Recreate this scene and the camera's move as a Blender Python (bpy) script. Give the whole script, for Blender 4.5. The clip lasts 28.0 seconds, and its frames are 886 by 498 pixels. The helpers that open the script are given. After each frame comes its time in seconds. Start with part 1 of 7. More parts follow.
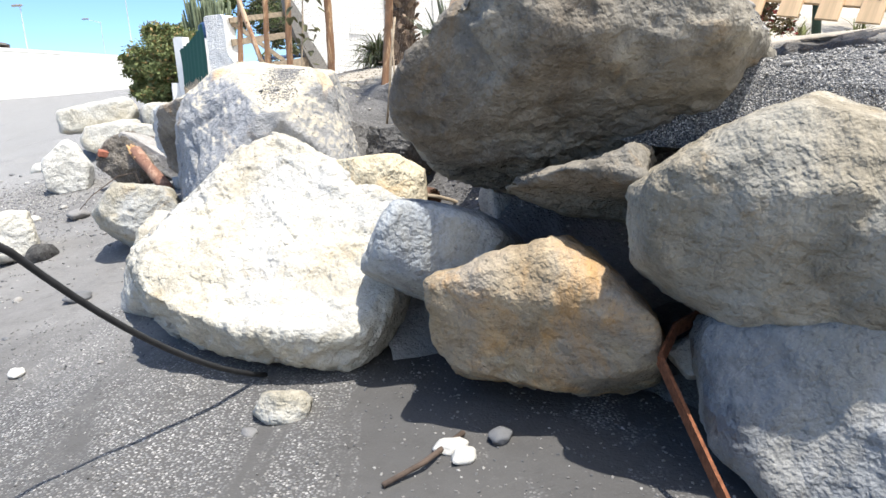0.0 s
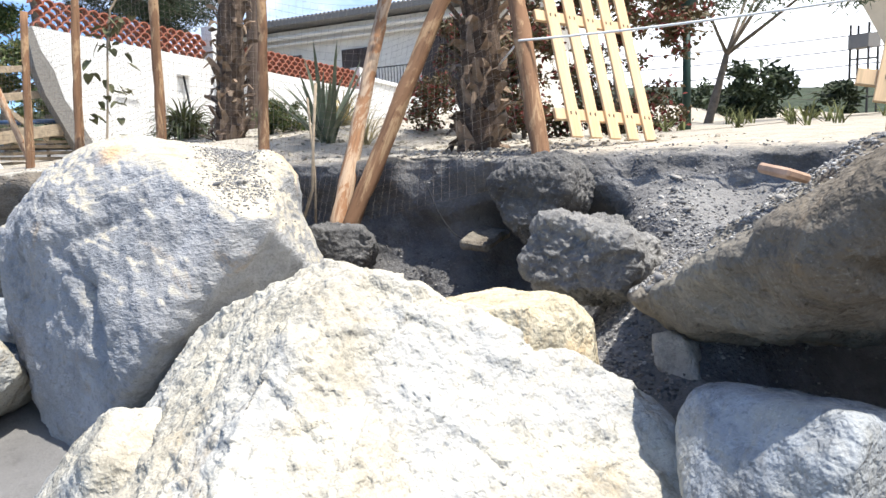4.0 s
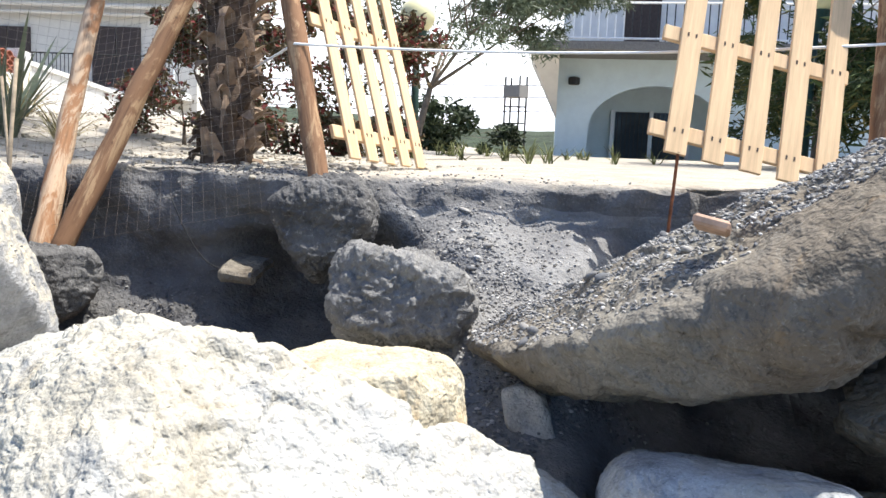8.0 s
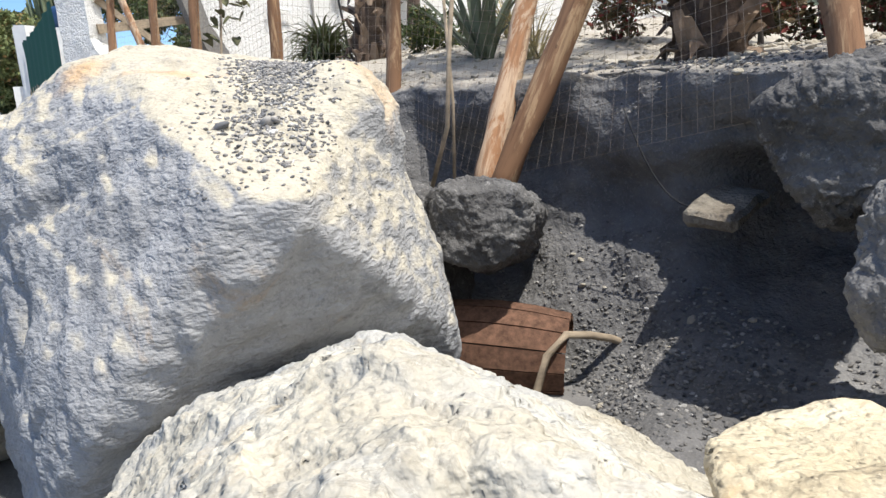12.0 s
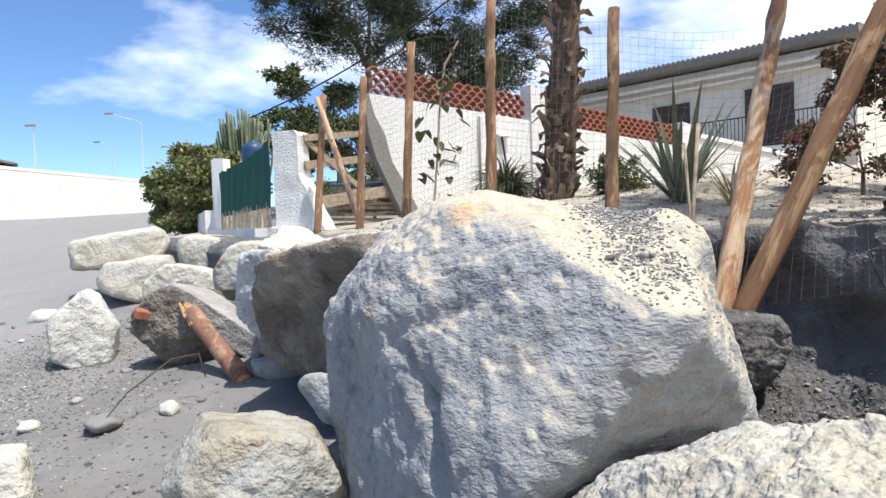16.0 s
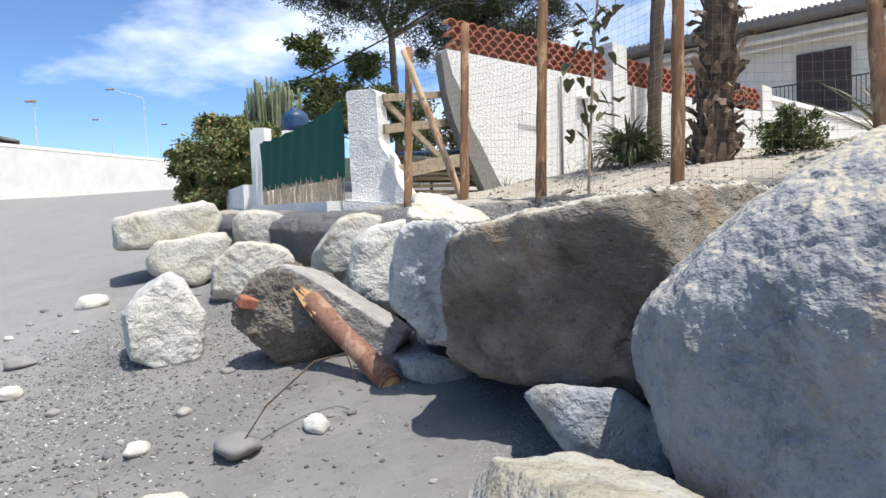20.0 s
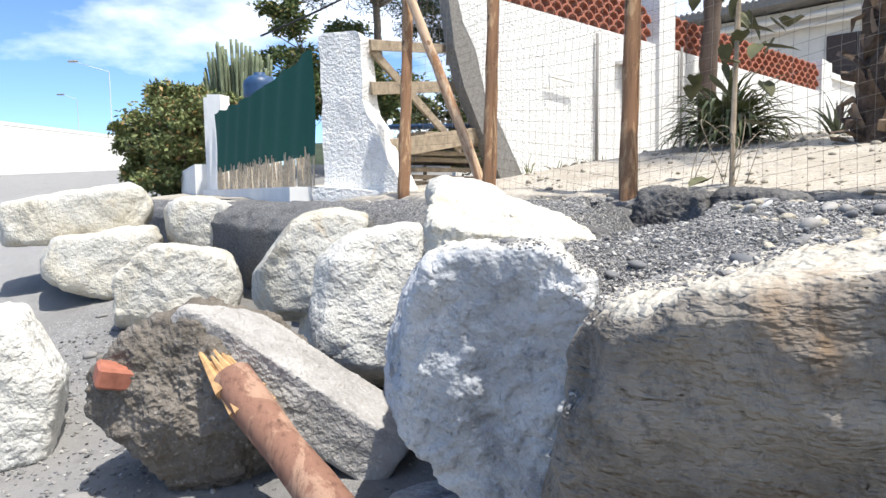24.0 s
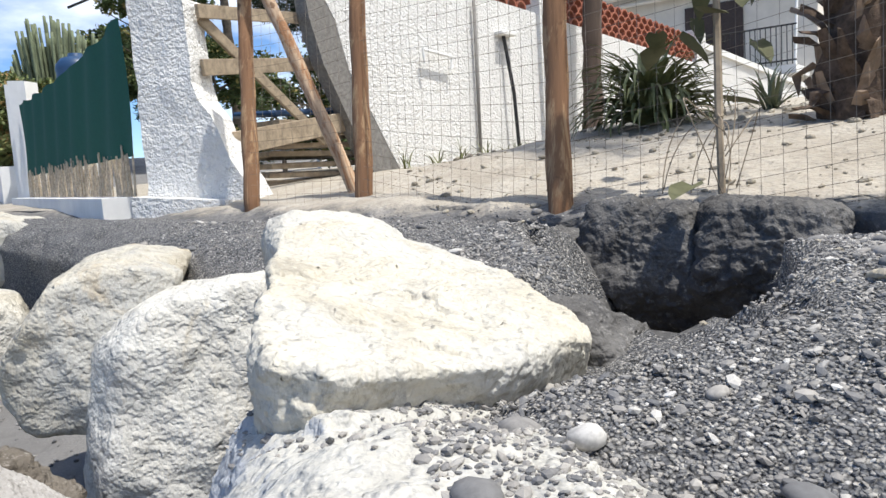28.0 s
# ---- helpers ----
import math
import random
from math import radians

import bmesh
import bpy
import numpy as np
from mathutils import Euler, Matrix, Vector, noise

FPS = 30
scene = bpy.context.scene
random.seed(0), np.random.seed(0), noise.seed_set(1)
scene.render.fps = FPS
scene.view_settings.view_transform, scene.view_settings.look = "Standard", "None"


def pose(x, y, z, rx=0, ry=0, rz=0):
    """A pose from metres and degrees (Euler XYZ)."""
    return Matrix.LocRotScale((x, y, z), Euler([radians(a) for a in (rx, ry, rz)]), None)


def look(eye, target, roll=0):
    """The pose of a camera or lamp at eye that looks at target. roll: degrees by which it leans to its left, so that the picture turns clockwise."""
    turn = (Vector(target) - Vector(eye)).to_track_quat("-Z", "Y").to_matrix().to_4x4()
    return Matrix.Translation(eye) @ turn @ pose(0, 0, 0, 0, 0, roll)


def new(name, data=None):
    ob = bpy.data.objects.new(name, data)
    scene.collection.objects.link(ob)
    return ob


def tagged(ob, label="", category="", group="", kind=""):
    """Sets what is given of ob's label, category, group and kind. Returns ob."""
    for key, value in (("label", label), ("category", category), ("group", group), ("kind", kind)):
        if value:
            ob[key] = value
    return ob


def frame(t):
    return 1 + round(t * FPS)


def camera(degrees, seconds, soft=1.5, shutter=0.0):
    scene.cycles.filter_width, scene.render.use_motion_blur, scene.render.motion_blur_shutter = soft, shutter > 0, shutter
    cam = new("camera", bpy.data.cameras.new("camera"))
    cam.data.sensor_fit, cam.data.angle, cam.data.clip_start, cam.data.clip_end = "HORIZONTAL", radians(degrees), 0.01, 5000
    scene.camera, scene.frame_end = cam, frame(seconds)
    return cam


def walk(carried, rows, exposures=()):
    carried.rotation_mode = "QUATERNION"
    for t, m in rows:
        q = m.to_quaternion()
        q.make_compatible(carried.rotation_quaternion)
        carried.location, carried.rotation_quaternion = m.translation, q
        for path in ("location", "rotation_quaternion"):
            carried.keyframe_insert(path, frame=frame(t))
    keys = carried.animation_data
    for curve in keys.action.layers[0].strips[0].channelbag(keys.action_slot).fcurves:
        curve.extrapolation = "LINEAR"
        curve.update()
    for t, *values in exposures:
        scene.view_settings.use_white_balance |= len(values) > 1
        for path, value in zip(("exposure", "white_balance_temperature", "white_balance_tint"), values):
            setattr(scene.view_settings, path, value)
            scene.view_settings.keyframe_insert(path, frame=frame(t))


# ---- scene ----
from mathutils import bvhtree
cam = camera(62.6, 28.0)
PATH = [
    (0, (0.001, 0.066, 1.416), (-0.058, 2.022, 1.003), -3.8),
    (0.5, (-0.255, 0.288, 1.464), (-0.311, 2.259, 1.13), -2.9),
    (1, (-0.429, 0.541, 1.502), (-0.509, 2.515, 1.188), -2.8),
    (1.5, (-0.638, 0.81, 1.54), (-0.724, 2.792, 1.287), -2.0),
    (2, (-0.933, 1.018, 1.584), (-0.793, 3.002, 1.367), -2.2),
    (2.5, (-1.194, 1.243, 1.565), (-0.898, 3.205, 1.318), -0.7),
    (4.5, (-1.895, 2.263, 1.668), (-0.856, 3.95, 1.396), -0.7),
    (5, (-1.917, 2.448, 1.678), (-0.548, 3.881, 1.411), 3.3),
    (5.5, (-1.855, 2.595, 1.705), (-0.358, 3.915, 1.568), 2.2),
    (6, (-1.877, 2.69, 1.706), (-0.282, 3.89, 1.582), 0.6),
    (6.5, (-1.926, 2.725, 1.718), (-0.277, 3.854, 1.639), 0.9),
    (7, (-1.954, 2.727, 1.724), (-0.263, 3.792, 1.654), 1.0),
    (7.5, (-1.98, 2.767, 1.713), (-0.332, 3.895, 1.596), 2.1),
    (8, (-2.029, 2.865, 1.666), (-0.561, 4.205, 1.448), 2.3),
    (8.5, (-1.979, 2.997, 1.6), (-0.673, 4.47, 1.246), 2.7),
    (9, (-1.761, 3.16, 1.595), (-0.633, 4.754, 1.166), 1.7),
    (9.5, (-1.576, 3.387, 1.538), (-0.637, 5.104, 1.126), -0.3),
    (10, (-1.383, 3.586, 1.537), (-0.659, 5.382, 1.038), -1.3),
    (10.5, (-1.244, 3.743, 1.548), (-0.77, 5.625, 1.062), -2.9),
    (11, (-1.209, 3.819, 1.575), (-0.883, 5.736, 1.107), -3.6),
    (11.5, (-1.191, 3.827, 1.588), (-0.951, 5.76, 1.133), -3.7),
    (13.5, (-1.361, 3.927, 1.648), (-0.898, 5.862, 1.445), -5.2),
    (14, (-1.475, 3.834, 1.709), (-0.877, 5.742, 1.653), -4.1),
    (14.5, (-1.587, 3.736, 1.717), (-0.883, 5.608, 1.761), -3.6),
    (15, (-1.736, 3.653, 1.731), (-1.168, 5.57, 1.796), -3.0),
    (15.5, (-1.825, 3.424, 1.708), (-1.566, 5.406, 1.773), -2.9),
    (16, (-2.017, 3.346, 1.661), (-2.034, 5.345, 1.597), -2.0),
    (16.5, (-2.305, 3.424, 1.629), (-2.496, 5.408, 1.465), -3.1),
    (17, (-2.518, 3.489, 1.579), (-2.786, 5.453, 1.319), -2.7),
    (17.5, (-2.606, 3.728, 1.565), (-2.917, 5.694, 1.369), -1.1),
    (18, (-2.662, 3.93, 1.591), (-2.622, 5.924, 1.439), 1.4),
    (18.5, (-2.839, 3.972, 1.62), (-2.549, 5.945, 1.464), -1.6),
    (19, (-3.016, 4.113, 1.621), (-2.883, 6.099, 1.421), 0.6),
    (19.5, (-3.146, 4.391, 1.595), (-3.189, 6.379, 1.382), 0.1),
    (20, (-3.377, 4.568, 1.623), (-3.383, 6.564, 1.499), -2.4),
    (20.5, (-3.492, 4.759, 1.614), (-3.416, 6.754, 1.497), -1.1),
    (21, (-3.559, 4.993, 1.627), (-3.481, 6.987, 1.491), 0.1),
    (21.5, (-3.67, 5.317, 1.607), (-3.625, 7.307, 1.409), -1.9),
    (23.5, (-3.717, 6.838, 1.594), (-3.556, 8.82, 1.373), -0.1),
    (24, (-3.638, 7.182, 1.654), (-3.586, 9.174, 1.495), -1.1),
    (24.5, (-3.615, 7.532, 1.685), (-3.543, 9.526, 1.551), -0.5),
    (25, (-3.571, 7.857, 1.729), (-3.492, 9.848, 1.552), 0.3),
    (25.5, (-3.619, 8.119, 1.761), (-3.382, 10.096, 1.578), -3.2),
    (26, (-3.575, 8.309, 1.766), (-3.032, 10.221, 1.542), 0.7),
    (26.5, (-3.506, 8.433, 1.797), (-2.88, 10.316, 1.546), -0.3),
    (27, (-3.492, 8.451, 1.807), (-2.809, 10.316, 1.57), -1.6),
    (27.5, (-3.506, 8.451, 1.805), (-2.844, 10.325, 1.586), -2.6),
    (28, (-3.554, 8.462, 1.797), (-3.158, 10.41, 1.572), -3.7),
]
EXPOSURE = [(0, 0.95), (2.5, 1.0), (5, 0.84), (8, 0.98), (10, 0.62), (11, 0.52), (14, 0.72), (15, 0.73), (16, 0.58), (18, 0.44), (21, 0.56), (24, 0.82), (25, 0.72), (26, 0.45), (28, 0.42)]
walk(cam, [(t, look(eye, target, roll)) for t, eye, target, roll in PATH], EXPOSURE)

# ---- light ----
world = bpy.data.worlds.new("world")
scene.world = world
world.use_nodes = True
SUN_AZ, SUN_EL = -50.0, 70.0          # degrees from +x towards +y, and above the horizon
wn = world.node_tree.nodes
sky = wn.new("ShaderNodeTexSky")
sky.sky_type, sky.sun_disc = "NISHITA", False
sky.sun_elevation, sky.sun_rotation = radians(SUN_EL), radians(90 - SUN_AZ)
sky.air_density, sky.dust_density, sky.ozone_density = 0.75, 0.0, 3.5
wn["Background"].inputs[1].default_value = 0.145
# broken white cloud over part of the sky
wco = wn.new("ShaderNodeTexCoord")
wmap = wn.new("ShaderNodeMapping")
wmap.inputs["Scale"].default_value = (1.0, 1.0, 2.6)
wmap.inputs["Location"].default_value = (0.35, 0.1, 0.2)
cloud = wn.new("ShaderNodeTexNoise")
cloud.inputs["Scale"].default_value, cloud.inputs["Detail"].default_value, cloud.inputs["Roughness"].default_value = 2.2, 7.0, 0.55
cramp = wn.new("ShaderNodeValToRGB")
cramp.color_ramp.elements[0].position, cramp.color_ramp.elements[1].position = 0.45, 0.66
cmix = wn.new("ShaderNodeMix")
cmix.data_type = "RGBA"
cmix.inputs[7].default_value = (8.2, 8.5, 9.0, 1)
wl = world.node_tree.links
wl.new(wco.outputs["Generated"], wmap.inputs[0])
wl.new(wmap.outputs[0], cloud.inputs["Vector"])
wsep, wadd = wn.new("ShaderNodeSeparateXYZ"), wn.new("ShaderNodeMath")      # thicker over the land
wadd.operation = "MULTIPLY_ADD"
wadd.inputs[1].default_value = 0.34
wl.new(wco.outputs["Generated"], wsep.inputs[0])
wl.new(wsep.outputs[0], wadd.inputs[0])
wl.new(cloud.outputs["Fac"], wadd.inputs[2])
wl.new(wadd.outputs[0], cramp.inputs[0])
wl.new(cramp.outputs[0], cmix.inputs[0])
stint = wn.new("ShaderNodeMix")                   # clear, deep blue air
stint.data_type, stint.blend_type = "RGBA", "MULTIPLY"
stint.inputs[0].default_value = 1.0
stint.inputs[7].default_value = (0.66, 0.77, 0.89, 1)
wl.new(sky.outputs[0], stint.inputs[6])
wl.new(stint.outputs[2], cmix.inputs[6])
wl.new(cmix.outputs[2], wn["Background"].inputs[0])
sun = new("sun", bpy.data.lights.new("sun", "SUN"))
sun.data.energy, sun.data.angle, sun.data.color = 3.9, radians(0.55), (1.0, 0.965, 0.91)
to_sun = Vector((math.cos(radians(SUN_AZ)) * math.cos(radians(SUN_EL)), math.sin(radians(SUN_AZ)) * math.cos(radians(SUN_EL)), math.sin(radians(SUN_EL))))
sun.matrix_world = look(to_sun * 30, (0, 0, 0))


# ---- materials ----
class Mat:
    """A node material with short hands for the usual mixes."""

    def __init__(self, name, rough=0.9):
        self.m = bpy.data.materials.new(name)
        self.m.use_nodes = True
        self.n, self.l = self.m.node_tree.nodes, self.m.node_tree.links
        self.b = self.n["Principled BSDF"]
        self.b.inputs["Roughness"].default_value = rough
        self.b.inputs["Specular IOR Level"].default_value = 0.3
        self.co = self.n.new("ShaderNodeTexCoord").outputs["Object"]

    def noise(self, scale, detail=5.0, rough=0.6, stretch=None, dist=0.0, turn=(0, 0, 0)):
        src = self.co
        if stretch:
            mp = self.n.new("ShaderNodeMapping")
            mp.inputs["Scale"].default_value = stretch
            mp.inputs["Rotation"].default_value = [radians(a) for a in turn]
            self.l.new(src, mp.inputs[0])
            src = mp.outputs[0]
        t = self.n.new("ShaderNodeTexNoise")
        for k, v in (("Scale", scale), ("Detail", detail), ("Roughness", rough), ("Distortion", dist)):
            t.inputs[k].default_value = v
        self.l.new(src, t.inputs["Vector"])
        return t.outputs["Fac"]

    def cells(self, scale, out="Distance", feature="F1", rnd=1.0):
        t = self.n.new("ShaderNodeTexVoronoi")
        t.feature = feature
        t.inputs["Scale"].default_value, t.inputs["Randomness"].default_value = scale, rnd
        self.l.new(self.co, t.inputs["Vector"])
        return t.outputs[out]

    def ramp(self, fac, *stops, mode="LINEAR"):
        r = self.n.new("ShaderNodeValToRGB")
        r.color_ramp.interpolation = mode
        e = r.color_ramp.elements
        while len(e) < len(stops):
            e.new(0.5)
        for el, (p, c) in zip(e, stops):
            el.position, el.color = p, (*c, 1) if not isinstance(c, (int, float)) else (c, c, c, 1)
        self.l.new(fac, r.inputs[0])
        return r.outputs[0]

    def mix(self, fac, a, b, mode="MIX"):
        x = self.n.new("ShaderNodeMix")
        x.data_type, x.blend_type = "RGBA", mode
        for key, v in ((0, fac), (6, a), (7, b)):
            if isinstance(v, (int, float)):
                x.inputs[key].default_value = v if key == 0 else (v, v, v, 1)
            elif isinstance(v, tuple):
                x.inputs[key].default_value = (*v, 1)
            else:
                self.l.new(v, x.inputs[key])
        return x.outputs[2]

    def math(self, op, a, b=0.0):
        x = self.n.new("ShaderNodeMath")
        x.operation = op
        for key, v in ((0, a), (1, b)):
            if isinstance(v, (int, float)):
                x.inputs[key].default_value = v
            else:
                self.l.new(v, x.inputs[key])
        return x.outputs[0]

    def up(self, low, high):
        """0 to 1 as the face turns upwards."""
        g = self.n.new("ShaderNodeNewGeometry")
        s = self.n.new("ShaderNodeSeparateXYZ")
        self.l.new(g.outputs["Normal"], s.inputs[0])
        r = self.n.new("ShaderNodeMapRange")
        r.inputs[1].default_value, r.inputs[2].default_value = low, high
        self.l.new(s.outputs[2], r.inputs[0])
        return r.outputs[0]

    def random(self, island=False):
        if island:
            return self.n.new("ShaderNodeNewGeometry").outputs["Random Per Island"]
        return self.n.new("ShaderNodeObjectInfo").outputs["Random"]

    def set(self, color, rough=None, bumps=()):
        if isinstance(color, tuple):
            self.b.inputs["Base Color"].default_value = (*color, 1)
        else:
            self.l.new(color, self.b.inputs["Base Color"])
        if rough is not None:
            self.l.new(rough, self.b.inputs["Roughness"])
        last = None
        for h, dist, strength in bumps:
            u = self.n.new("ShaderNodeBump")
            u.inputs["Distance"].default_value, u.inputs["Strength"].default_value = dist, strength
            self.l.new(h, u.inputs["Height"])
            if last:
                self.l.new(last, u.inputs["Normal"])
            last = u.outputs[0]
        if last:
            self.l.new(last, self.b.inputs["Normal"])
        return self.m


def rock_mat(name, pale, mid, dark, rust=None, rust_amt=0.5, grey=None, strata=None, grain=38.0, facing_tone=None, scale=1.0, relief=1.0, stains=(), broad=1.0):
    """Quarried stone: broken tones, rusty stains, veins, pitted grain; a second tone on faces turned one way: (colour,
    direction, from, to).
    """
    k = Mat(name, 0.92)
    big = k.noise(1.7 * scale, 7, 0.62, dist=0.4)
    med = k.noise(8.0 * scale, 8, 0.7)
    col = k.mix(k.ramp(big, (0.42, 0.0), (0.58, 1.0)), mid, pale)
    col = k.mix(k.ramp(k.noise(4.2 * scale, 8, 0.7, dist=0.5), (0.34, 0.6), (0.47, 0.0)), col, dark)
    col = k.mix(k.ramp(med, (0.32, 0.65), (0.46, 0.0)), col, dark)
    if grey:
        col = k.mix(k.ramp(k.noise(1.3, 7, 0.64, stretch=(1, 1.3, 0.8), dist=0.5), (0.46, 0.0), (0.58, 0.85)), col, grey)
    # second tone mixed in where faces turn towards the given direction
    if facing_tone:
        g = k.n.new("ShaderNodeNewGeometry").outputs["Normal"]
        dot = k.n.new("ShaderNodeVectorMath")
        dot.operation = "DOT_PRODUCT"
        dot.inputs[1].default_value = facing_tone[1]
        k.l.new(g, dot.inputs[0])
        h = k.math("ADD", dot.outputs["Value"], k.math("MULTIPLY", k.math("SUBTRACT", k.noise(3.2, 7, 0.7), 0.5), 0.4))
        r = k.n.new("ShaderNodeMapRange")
        r.inputs[1].default_value, r.inputs[2].default_value = facing_tone[2], facing_tone[3]
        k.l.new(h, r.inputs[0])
        top = k.mix(k.ramp(med, (0.33, 0.7), (0.5, 0.0)), facing_tone[0], tuple(c * 0.66 for c in facing_tone[0]))
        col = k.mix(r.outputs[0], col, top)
    if rust:
        col = k.mix(k.ramp(k.noise(2.4, 7, 0.7, dist=0.8), (0.66 - 0.2 * rust_amt, 0.0), (0.78 - 0.16 * rust_amt, 0.7)), col, rust)
    for place, size, tint in stains:                # iron stains with their own place on the stone
        mp = k.n.new("ShaderNodeMapping")
        mp.vector_type = "TEXTURE"
        mp.inputs["Location"].default_value, mp.inputs["Scale"].default_value = place, size
        k.l.new(k.co, mp.inputs[0])
        ln = k.n.new("ShaderNodeVectorMath")
        ln.operation = "LENGTH"
        k.l.new(mp.outputs[0], ln.inputs[0])
        edge = k.math("ADD", ln.outputs["Value"], k.math("MULTIPLY", k.math("SUBTRACT", k.noise(7, 7, 0.7), 0.5), 2.2))
        col = k.mix(k.ramp(edge, (0.2, 0.75), (1.0, 0.0)), col, tint)
    fine = k.noise(grain, 8, 0.74)
    col = k.mix(k.ramp(fine, (0.34, 0.55), (0.46, 0.0)), col, dark)
    col = k.mix(k.ramp(k.noise(grain * 2.4, 5, 0.75), (0.58, 0.0), (0.7, 0.5)), col, tuple(min(0.85, c * 1.35) for c in pale))
    vein = k.noise(3.1, 5, 0.6, dist=1.2)
    col = k.mix(k.ramp(vein, (0.488, 0.0), (0.5, 0.2), (0.512, 0.0)), col, tuple(min(0.85, c * 1.3) for c in pale))
    col = k.mix(k.ramp(k.noise(2.9 * scale, 8, 0.7, dist=0.9), (0.49, 0.0), (0.5, 0.28), (0.51, 0.0)), col, tuple(c * 0.6 for c in dark))
    chips = k.noise(13, 3, 0.55)
    ridge = k.math("ABSOLUTE", k.math("SUBTRACT", k.noise(17, 2.5, 0.55, stretch=strata[0], turn=strata[1]) if strata else k.noise(24, 2.5, 0.5), 0.5))
    crease = k.math("ABSOLUTE", k.math("SUBTRACT", k.noise(4.0, 3.5, 0.55), 0.5))
    pits = k.ramp(k.cells(42.0), (0.0, 0.0), (0.24, 1.0))
    return k.set(col, None, ((crease, 0.06 * broad, 0.7), (chips, 0.038 * broad, 0.8), (ridge, 0.022 * relief, 0.85), (k.noise(75, 2, 0.5), 0.006, 0.8), (pits, 0.004, 0.5)))


M_WHITE = rock_mat("stone_white", (0.552, 0.519, 0.435), (0.427, 0.389, 0.31), (0.251, 0.226, 0.176), (0.418, 0.31, 0.167), 0.4, (0.376, 0.372, 0.351))
M_CHALK = rock_mat("stone_chalk", (0.59, 0.56, 0.484), (0.5, 0.462, 0.378), (0.287, 0.261, 0.208), (0.439, 0.348, 0.212), 0.3, (0.454, 0.443, 0.408))
M_CREAM = rock_mat("stone_cream", (0.45, 0.414, 0.333), (0.324, 0.293, 0.225), (0.153, 0.14, 0.108), (0.432, 0.306, 0.153), 0.5, (0.378, 0.378, 0.36))
M_OCHRE = rock_mat("stone_ochre", (0.6, 0.53, 0.39), (0.47, 0.4, 0.27), (0.24, 0.19, 0.12), (0.45, 0.27, 0.1), 0.6)
M_PALEGREY = rock_mat("stone_pale_grey", (0.66, 0.64, 0.58), (0.5, 0.49, 0.455), (0.24, 0.235, 0.225), (0.45, 0.36, 0.22), 0.2, (0.5, 0.48, 0.43))
M_BLUE = rock_mat("stone_blue_grey", (0.42, 0.44, 0.45), (0.28, 0.3, 0.32), (0.11, 0.12, 0.135), None, 0, (0.33, 0.32, 0.28))
M_GREY = rock_mat("stone_grey_top_cream", (0.381, 0.377, 0.372), (0.274, 0.277, 0.279), (0.122, 0.124, 0.127), (0.37, 0.244, 0.118), 0.18, (0.293, 0.289, 0.282), ((1, 1, 2.6), (35, 55, 20)), facing_tone=((0.46, 0.415, 0.325), (0.28, -0.19, 0.94), 0.5, 0.74), relief=0.8, broad=0.35, stains=(((0.1, -0.9, 0.86), (0.2, 0.07, 0.14), (0.52, 0.3, 0.14)), ((-0.2, -0.74, 0.94), (0.14, 0.08, 0.14), (0.54, 0.34, 0.17)), ((0.66, -0.84, 0.76), (0.11, 0.2, 0.2), (0.5, 0.34, 0.2))))
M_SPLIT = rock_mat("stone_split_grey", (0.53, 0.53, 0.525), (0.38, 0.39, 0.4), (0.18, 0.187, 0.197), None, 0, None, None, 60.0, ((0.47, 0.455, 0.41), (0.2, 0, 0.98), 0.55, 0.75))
M_BROWN = rock_mat("stone_brown", (0.47, 0.38, 0.25), (0.31, 0.235, 0.145), (0.1, 0.075, 0.05), (0.47, 0.26, 0.09), 0.95, (0.27, 0.235, 0.19))
M_TAN = rock_mat("stone_tan", (0.4, 0.355, 0.275), (0.26, 0.225, 0.165), (0.1, 0.085, 0.06), (0.36, 0.24, 0.11), 0.5, (0.27, 0.255, 0.215))
M_SLATE = rock_mat("stone_slate", (0.32, 0.32, 0.31), (0.2, 0.205, 0.205), (0.09, 0.09, 0.09), None, 0, (0.26, 0.245, 0.21))
M_GREYBROWN = rock_mat("stone_grey_brown", (0.47, 0.44, 0.37), (0.33, 0.3, 0.25), (0.13, 0.12, 0.1), (0.42, 0.3, 0.15), 0.3, (0.36, 0.35, 0.32))
M_TILTED = rock_mat("stone_tilted_brown", (0.31, 0.279, 0.222), (0.163, 0.136, 0.104), (0.0599, 0.0507, 0.0388), (0.24, 0.148, 0.0635), 0.4, (0.169, 0.155, 0.131))
M_DARK = rock_mat("stone_dark_slab", (0.3, 0.262, 0.212), (0.139, 0.118, 0.0941), (0.0588, 0.0504, 0.042), (0.235, 0.147, 0.0756), 0.5, (0.176, 0.16, 0.139), ((1, 1, 3), (10, 15, 0)), facing_tone=((0.46, 0.425, 0.355), (0, 0, 1), 0.62, 0.82), relief=1.2, broad=1.2)


def soil_mat(name, a, b, c, scale=60.0):
    k = Mat(name, 0.95)
    n1, n2, n3 = k.noise(3.0, 6, 0.65), k.noise(scale, 8, 0.8), k.noise(16, 6, 0.7)
    col = k.mix(k.ramp(n1, (0.35, 0.0), (0.65, 1.0)), a, b)
    col = k.mix(k.ramp(n2, (0.55, 0.0), (0.7, 0.8)), col, c)
    col = k.mix(k.ramp(n3, (0.3, 0.5), (0.48, 0.0)), col, a)
    return k.set(col, None, ((k.noise(15, 3, 0.55), 0.03, 0.8), (k.noise(55, 2.5, 0.55), 0.012, 1.0)))


